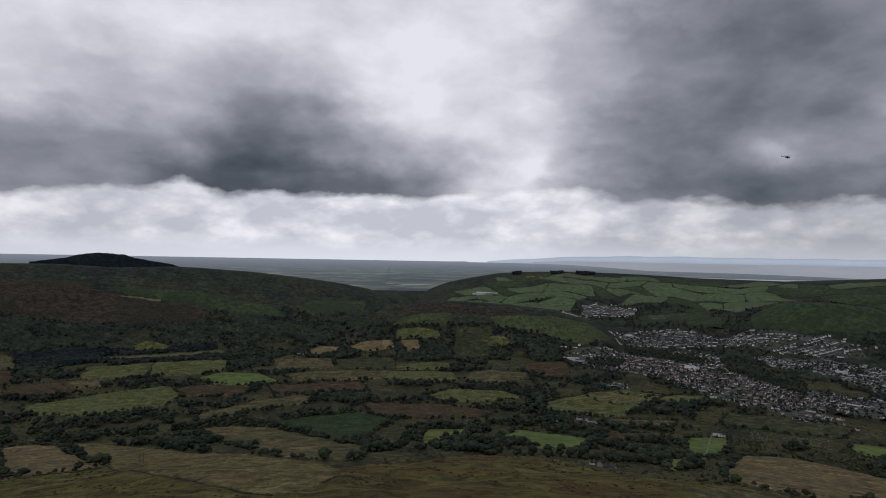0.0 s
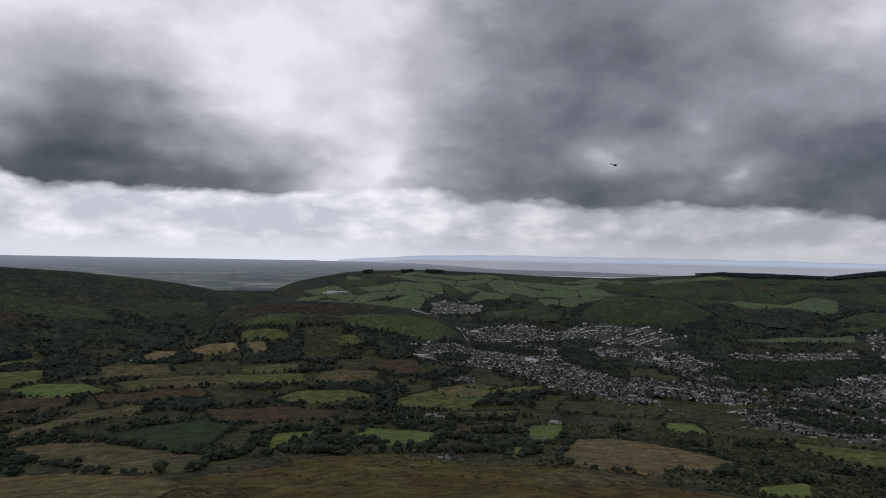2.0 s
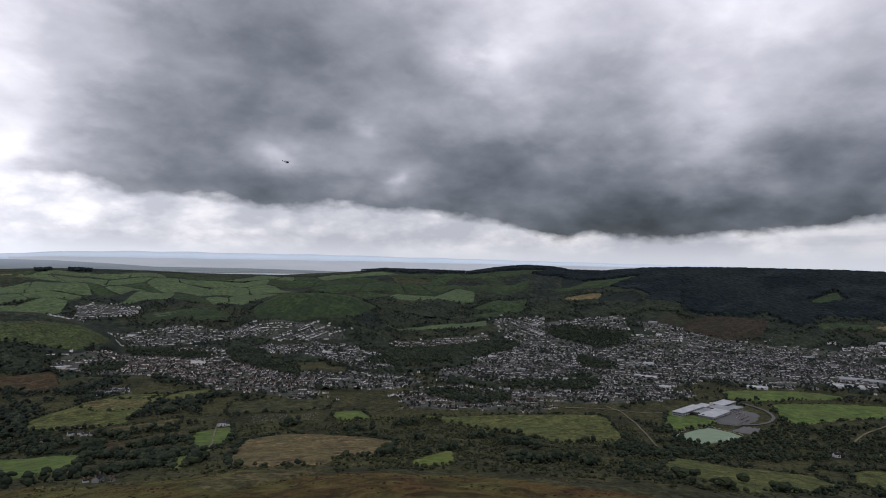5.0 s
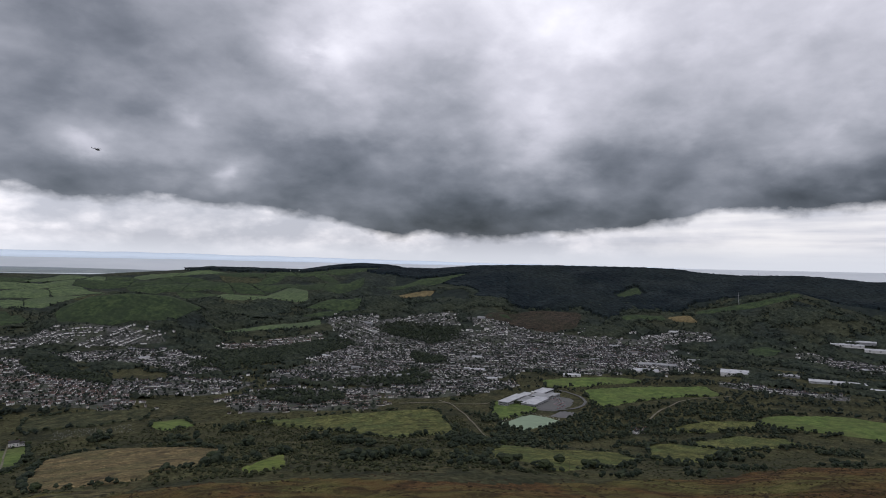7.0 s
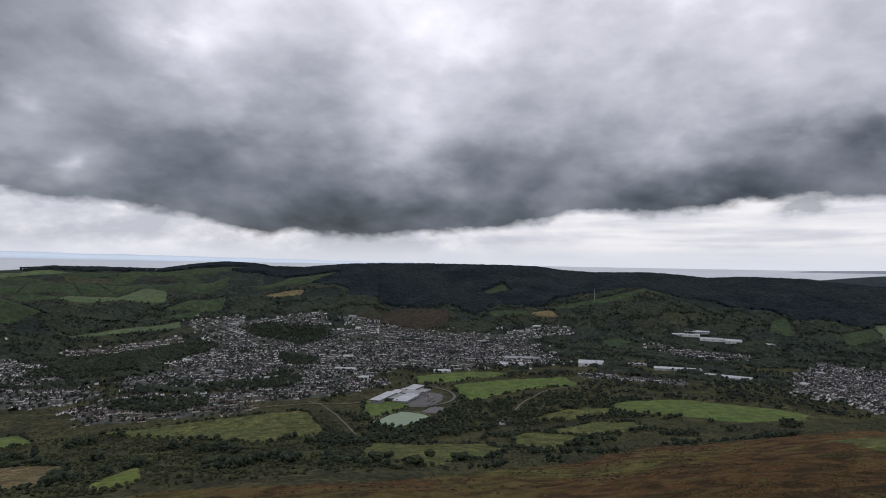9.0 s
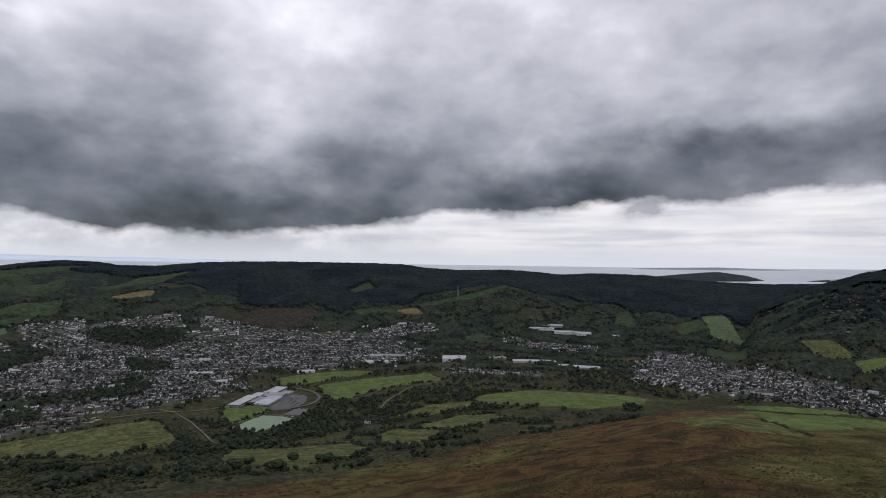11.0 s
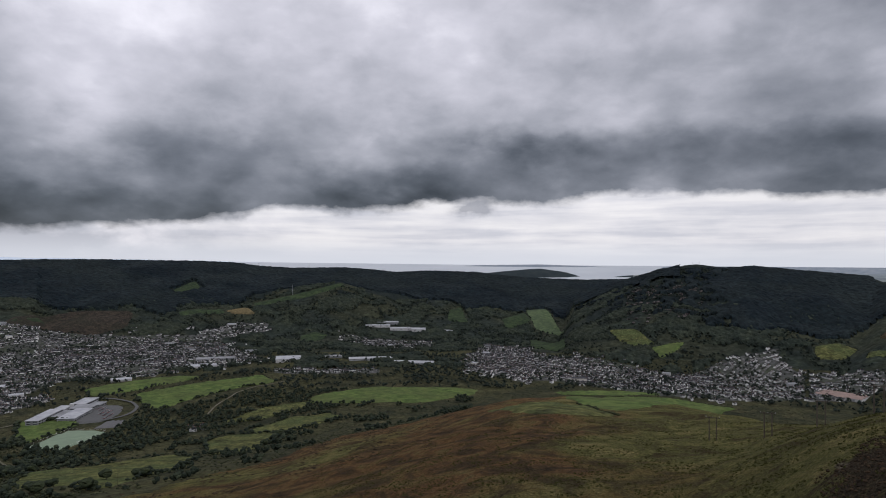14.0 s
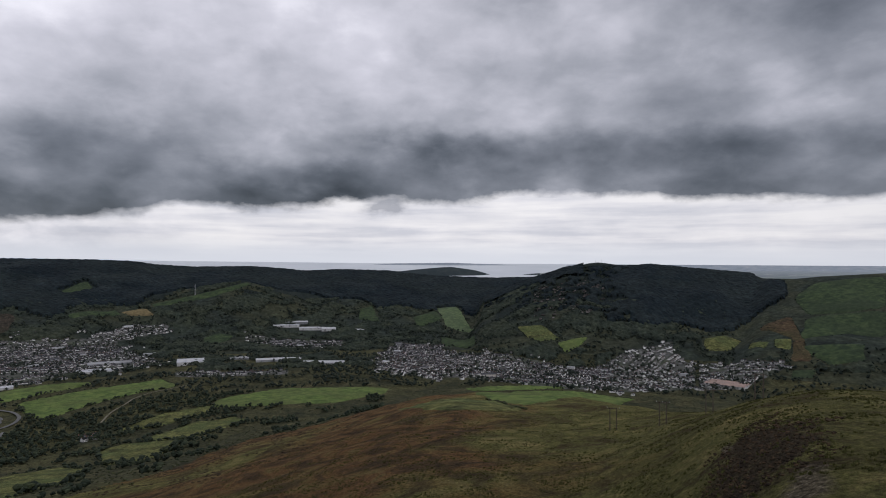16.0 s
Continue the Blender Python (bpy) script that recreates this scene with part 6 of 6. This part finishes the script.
# single trees of the near fields, with trunk, limbs and crown
def tree(seed, tall):
    ob = new("tree")
    r = random.Random(seed)
    bm = bmesh.new()
    tube(bm, (0, 0, -0.8), (0.1, 0, tall * 0.3), tall * 0.035, tall * 0.024, 8)
    tube(bm, (0.1, 0, tall * 0.29), (0.0, 0.15, tall * 0.62), tall * 0.024, tall * 0.01, 7)
    part("trunk", bm, BARK, ob)
    for k in range(5):
        a = k * 1.256 + r.uniform(-0.3, 0.3)
        bm = bmesh.new()
        tube(bm, (0.08, 0, tall * r.uniform(0.24, 0.4)), (math.cos(a) * tall * 0.26, math.sin(a) * tall * 0.26, tall * r.uniform(0.5, 0.66)), tall * 0.014, tall * 0.005, 5)
        part("limb", bm, BARK, ob)
    v, f, m = crown(16, seed + 300, (2, 2, 1, 2, 1, 2, 1, 2))
    v = v * np.array([tall * 1.0, tall * 1.0, tall * 0.82]) + np.array([0, 0, tall * 0.12])
    leaves = sheet("crown", v, f, [LEAVES1], None, False)
    leaves.parent = ob
    return tagged(ob, "dark green broadleaf tree standing by a field", "tree", "single trees of the near fields")


LEAVES1 = varied("tree_leaves", (0.014, 0.020, 0.012), (0.040, 0.050, 0.024), 0.9, 0.1, True, 0.7, (0.024, 0.032, 0.017))
TREES = [tree(s, t) for s, t in ((1, 12.0), (2, 10.0), (3, 8.5), (4, 11.0), (5, 7.0))]
tr = random.Random(5)
spots = [(547, 277), (556, 283), (601, 291), (566, 292), (575, 296), (640, 262), (655, 240)]
for kind, o in OUTLINES:
    c = o.mean(0)
    d = np.hypot(*c)
    if 660 < d < 1150 and kind != "dull" and math.degrees(math.atan2(*c)) < 80:
        for k in range(5):
            p, q = o[tr.randrange(len(o))], o[tr.randrange(len(o))]
            i = tr.randrange(len(o))
            p, q = o[i], o[(i + 1) % len(o)]
            s = p + (q - p) * tr.random() + np.array([tr.uniform(-4, 4), tr.uniform(-4, 4)])
            spots.append((s[0], s[1]))
for k, (x, y) in enumerate(spots[:150]):
    m = pose(x, y, over(x, y, -0.1), 0, 0, tr.uniform(0, 360))
    if k < len(TREES):
        TREES[k].matrix_basis = m
    else:
        copy_thing(TREES[k % len(TREES)], m)
# tussocks, rushes and dark heather clumps over the moor
def tussock(seed, n=7):
    r = np.random.RandomState(seed)
    V, F = [], []
    for k in range(n):
        a = r.uniform(0, 6.28)
        c = np.array([0.28 * math.cos(a), 0.28 * math.sin(a), 0.0]) * r.uniform(0.1, 1)
        t = r.uniform(0, 6.28)
        s = 0.30 * np.array([math.cos(t), math.sin(t), 0.0])
        tip = c + np.array([r.uniform(-0.35, 0.35), r.uniform(-0.35, 0.35), r.uniform(0.6, 1.0)])
        i = len(V)
        V += [c - s, c + s, tip]
        F.append((i, i + 1, i + 2))
    return np.array(V), np.array(F), np.zeros(len(F), int)


TUFT = varied("pale_moor_grass", (0.030, 0.034, 0.013), (0.115, 0.104, 0.044), 1.0, 0.05, True, 0.3, (0.060, 0.064, 0.022))
HEATHER = varied("dark_heather", (0.016, 0.013, 0.010), (0.060, 0.040, 0.024), 1.0, 0.05, True, 0.3, (0.032, 0.024, 0.016))
TUSSOCKS = [tussock(s) for s in range(6)]
CLUMPS = [crown(1, s + 70, 1) for s in range(4)]
x, y = spread(84, 142, 110, 480, 1.25, 31)
b, d = polar(x, y)
w = bumps(x, y, 42, 2) + 0.8 * bumps(x, y, 15, 4)
ok = (w > -0.1) & (np.random.RandomState(3).rand(len(x)) < 0.8 * np.clip(230 / d, 0, 1) ** 2)
plant("moor_grass", x[ok], y[ok], TUSSOCKS, 0.25, 0.7, TUFT, "pale tussocks of moor grass on the hillside", "grass", 32, (1.0, 1.8), 0.1)
x, y = spread(-38, 96, 400, 900, 5.0, 34)
b, d = polar(x, y)
w = bumps(x, y, 90, 6) + 0.8 * bumps(x, y, 33, 1)
ok = clear_of(x, y, [s for s in field_shapes]) & (d < moor_limit(b) + 20) & (w > 0.2)
plant("heather", x[ok], y[ok], CLUMPS, 0.3, 1.1, HEATHER, "dark tussocks of heather and rush across the moor", "heather", 35, (1.6, 3.0), 0.3)
x, y = spread(122, 142, 85, 190, 1.0, 36)
q = np.hypot(((x - 112) * 0.777 - (y + 94) * 0.629) / 36, ((y + 94) * 0.777 + (x - 112) * 0.629) / 12) + 0.4 * bumps(x, y, 21, 2)
bare = np.hypot(x - 77, y + 72) < 11
ok = (q < 0.95) & ~bare
plant("heather", x[ok], y[ok], CLUMPS, 0.25, 0.7, HEATHER, "dark brown heather clumps round a bare stony scar", "heather", 37, (0.8, 1.6), 0.2)

# dry walls and banks between the fields, and a graveyard
STONE = varied("dry_stone", (0.020, 0.019, 0.014), (0.070, 0.065, 0.052), 0.95, 0.1, True, 0.5, (0.036, 0.034, 0.026))


def field_wall(line, kind):
    """A low wall of rough stones, or a bank of thorn, along a line."""
    r = np.random.RandomState(len(line) + int(abs(line[0][0])))
    p = np.array(line, float)
    xs, ys = [], []
    gap = 1.5
    for a, b in zip(p, p[1:]):
        n = max(1, int(np.hypot(*(b - a)) / gap))
        for i in range(n):
            q = a + (b - a) * (i + 0.5) / n
            xs.append(q[0] + r.uniform(-0.3, 0.3))
            ys.append(q[1] + r.uniform(-0.3, 0.3))
    xs, ys = np.array(xs), np.array(ys)
    if kind == "stone":
        plant("stone_wall", xs, ys, [crown(1, s + 60, 1) for s in range(3)], 1.0, 1.7, STONE, "tumbled dark stone wall between pasture and moor", "wall", 41, (1.2, 2.0), 0.3)
    else:
        plant("hedge_bank", xs, ys, [crown(1, s + 60, 1) for s in range(3)], 1.2, 2.6, GORSE, "low dark hedge bank between green fields", "hedge", 42, (1.0, 1.8), 0.3)


field_wall([(-583, 948), (-478, 834), (-307, 592), (-230, 504), (-148, 423), (-96, 368)], "stone")
field_wall([(-381, 555), (-353, 565), (-323, 569), (-306, 590)], "stone")
field_wall([(1402, -399), (1343, -465), (1352, -586), (1305, -678), (1256, -720)], "bank")
field_wall([(584, -182), (498, -172), (462, -176)], "bank")
field_wall([(-73, 401), (-68, 434), (-51, 426)], "stone")

gx_, gy_ = [], []
gr = np.random.RandomState(44)
for row in range(16):
    for k in range(24):
        if gr.rand() < 0.7:
            gx_.append(GRAVEYARD[0] + k * 5.0 * 0.87 + row * 4.5 * 0.5 + gr.uniform(-2.2, 2.2))
            gy_.append(GRAVEYARD[1] - k * 5.0 * 0.5 + row * 4.5 * 0.87 + gr.uniform(-2.2, 2.2))
slab = [(np.array([(-.5, -.12, 0), (.5, -.12, 0), (.5, .12, 0), (-.5, .12, 0), (-.5, -.12, .8), (.5, -.12, .8), (.5, .12, .8), (-.5, .12, .8), (0, -.12, 1.0), (0, .12, 1.0)]),
         np.array([(0, 1, 5), (0, 5, 4), (1, 2, 6), (1, 6, 5), (2, 3, 7), (2, 7, 6), (3, 0, 4), (3, 4, 7), (4, 5, 8), (7, 9, 6), (4, 8, 9), (4, 9, 7), (5, 6, 9), (5, 9, 8)]), np.zeros(14, int))]
plant("gravestones", np.array(gx_), np.array(gy_), slab, 0.7, 1.3, varied("grave_stone", (0.09, 0.09, 0.09), (0.42, 0.42, 0.41), 0.9, 0.1), "rows of grey gravestones in a churchyard", "gravestones", 45, (0.6, 0.9), 0.1)
POLES = [(295, -159, -118, 11.5), (279, -177, -118, 11.5), (268, -195, -118, 11.5), (-541, 803, 28, 10.5), (-323, 569, 28, 10.5), (-283, 608, 28, 10.5), (231, -192, -128, 12)]  # x, y, turn, height
# ---- poles, masts, turbines, the helicopter ----
WOOD = material("weathered_pole_wood", [(0.055, 0.045, 0.036), (0.10, 0.085, 0.07)], 1.5, 0.95, 0.02, 8, 6, None, 0.1)
STEEL = material("grey_steel", [(0.26, 0.27, 0.28), (0.36, 0.37, 0.38)], 1.0, 0.5, 0, None, 4, None, 0.4)
PALE_STEEL = material("pale_painted_steel", [(0.55, 0.56, 0.57), (0.66, 0.67, 0.68)], 1.0, 0.4, 0, None, 4, None, 0.4)


def pole_pair(x, y, turn, tall=11.0, apart=3.2):
    ob = new("power_pole")
    for s in (-1, 1):
        bm = bmesh.new()
        tube(bm, (s * apart / 2, 0, -1), (s * apart / 2, 0, tall), 0.28, 0.22, 8)
        part("post", bm, WOOD, ob)
    bm = bmesh.new()
    box(bm, -apart / 2 - 1.6, -.14, tall - .75, apart / 2 + 1.6, .14, tall - .45)
    part("crossarm", bm, WOOD, ob)
    for cx in (-apart / 2 - 1.4, 0, apart / 2 + 1.4):
        bm = bmesh.new()
        tube(bm, (cx, 0, tall - .45), (cx, 0, tall + .15), 0.10, 0.06, 6)
        part("insulator", bm, STEEL, ob)
    ob.matrix_basis = pose(x, y, over(x, y), 0, 0, turn)
    return tagged(ob, "pair of wooden power poles with a crossarm", "power pole", "power line over the moor")


for x, y, turn, tall in POLES:
    pole_pair(x, y, turn, tall)


def single_pole(x, y, tall):
    ob = new("power_pole")
    bm = bmesh.new()
    tube(bm, (0, 0, -1), (0, 0, tall), 0.17, 0.12, 8)
    part("post", bm, WOOD, ob)
    bm = bmesh.new()
    box(bm, -1.2, -.1, tall - .7, 1.2, .1, tall - .5)
    part("crossarm", bm, WOOD, ob)
    ob.matrix_basis = pose(x, y, over(x, y), 0, 0, 40)
    return tagged(ob, "single wooden power pole in a pasture", "power pole")


single_pole(583, 229, 10.5)


def lattice_mast(x, y, z, tall, label):
    ob = new("radio_mast")
    foot = tall * 0.05
    for a in range(3):
        t = a * 2.094
        bm = bmesh.new()
        tube(bm, (foot * math.cos(t), foot * math.sin(t), -2), (0.5 * math.cos(t), 0.5 * math.sin(t), tall), 0.35, 0.25, 5)
        part("leg", bm, STEEL, ob)
    for k in range(8):
        h0, h1 = tall * k / 8, tall * (k + 1) / 8
        r0, r1 = foot + (0.5 - foot) * k / 8, foot + (0.5 - foot) * (k + 1) / 8
        bm = bmesh.new()
        for a in range(3):
            t, u = a * 2.094, (a + 1) * 2.094
            tube(bm, (r0 * math.cos(t), r0 * math.sin(t), h0), (r1 * math.cos(u), r1 * math.sin(u), h1), 0.18, 0.18, 4)
        part("brace", bm, STEEL, ob)
    bm = bmesh.new()
    tube(bm, (0, 0, tall), (0, 0, tall * 1.15), 0.2, 0.1, 5)
    part("aerial", bm, STEEL, ob)
    ob.matrix_basis = pose(x, y, z)
    return tagged(ob, label, "mast")


lattice_mast(2927, 408, over(2927, 408), 46, "grey lattice radio mast on a green hillock")
for b, d, tall in ((116.8, 3545, 17), (117.3, 3545, 19)):
    x, y = d * math.sin(radians(b)), d * math.cos(radians(b))
    lattice_mast(x, y, over(x, y), tall, "thin radio mast on the far hilltop")


def wind_turbine(b, d, tall, spin):
    ob = new("wind_turbine")
    bm = bmesh.new()
    tube(bm, (0, 0, -3), (0, 0, tall), 0.9, 0.55, 8)
    part("tower", bm, PALE_STEEL, ob)
    bm = bmesh.new()
    box(bm, -0.8, -1.5, tall - .5, .8, 2.2, tall + 1.2)
    part("nacelle", bm, PALE_STEEL, ob)
    bm = bmesh.new()
    tube(bm, (0, -1.5, tall + .4), (0, -2.4, tall + .4), 0.7, 0.3, 8)
    part("hub", bm, PALE_STEEL, ob)
    for k in range(3):
        a = spin + k * 2.094
        bm = bmesh.new()
        tube(bm, (0, -2, tall + .4), (math.sin(a) * tall * .55, -2, tall + .4 + math.cos(a) * tall * .55), 0.5, 0.15, 5)
        part("blade", bm, PALE_STEEL, ob)
    x, y = d * math.sin(radians(b)), d * math.cos(radians(b))
    ob.matrix_basis = pose(x, y, over(x, y), 0, 0, -b)
    return tagged(ob, "small white wind turbine on the far ridge", "wind turbine", "wind turbines on the ridge")


for b, spin in ((79.2, 0.3), (81.5, 0.9), (83.5, 0.1), (84.0, 1.5)):
    wind_turbine(b, 3715, 22, spin)

DARK_PAINT = material("dark_green_aircraft_paint", [(0.018, 0.022, 0.022), (0.028, 0.033, 0.033)], 0.8, 0.5, 0, None, 4, None, 0.4)
helicopter = new("helicopter")
bm = bmesh.new()
bmesh.ops.create_uvsphere(bm, u_segments=16, v_segments=10, radius=1)
for v in bm.verts:
    v.co = Vector((v.co.x * 3.6, v.co.y * 1.1, v.co.z * 1.25 - 0.12 * max(0, -v.co.x)))
part("fuselage", bm, DARK_PAINT, helicopter)
bm = bmesh.new()
box(bm, -1.6, -.55, 1.0, 1.4, .55, 1.75)
bmesh.ops.bevel(bm, geom=bm.edges[:], offset=0.2, segments=2, affect="EDGES")
part("engine_housing", bm, DARK_PAINT, helicopter)
bm = bmesh.new()
tube(bm, (-2.4, 0, .5), (-8.6, 0, .9), 0.55, 0.22, 8)
part("tail_boom", bm, DARK_PAINT, helicopter)
bm = bmesh.new()
box(bm, -9.2, -.08, .7, -8.2, .08, 2.7)
part("tail_fin", bm, DARK_PAINT, helicopter)
bm = bmesh.new()
box(bm, -8.6, -1.3, 2.2, -8.0, 1.3, 2.3)
part("tailplane", bm, DARK_PAINT, helicopter)
bm = bmesh.new()
tube(bm, (0, 0, 1.6), (0, 0, 2.3), 0.18, 0.14, 8)
part("rotor_mast", bm, STEEL, helicopter)
for k in range(4):
    a = 0.4 + k * 1.5708
    bm = bmesh.new()
    tube(bm, (0, 0, 2.25), (6.4 * math.cos(a), 6.4 * math.sin(a), 2.15), 0.12, 0.10, 4)
    part("rotor_blade", bm, DARK_PAINT, helicopter)
for s in (-1, 1):
    bm = bmesh.new()
    tube(bm, (-1.5, s * 1.0, -1.5), (2.0, s * 1.0, -1.5), 0.09, 0.09, 6)
    for cx in (-.9, 1.3):
        tube(bm, (cx, s * 1.0, -1.5), (cx, s * .6, -.8), 0.07, 0.07, 5)
    part("skid", bm, STEEL, helicopter)
hb, hd_ = radians(28.4), 1150
helicopter.matrix_basis = pose(hd_ * math.sin(hb), hd_ * math.cos(hb), 300 + hd_ * math.tan(radians(8.6)), 0, 4, -28 + 14)
tagged(helicopter, "dark helicopter flying under the clouds", "helicopter")
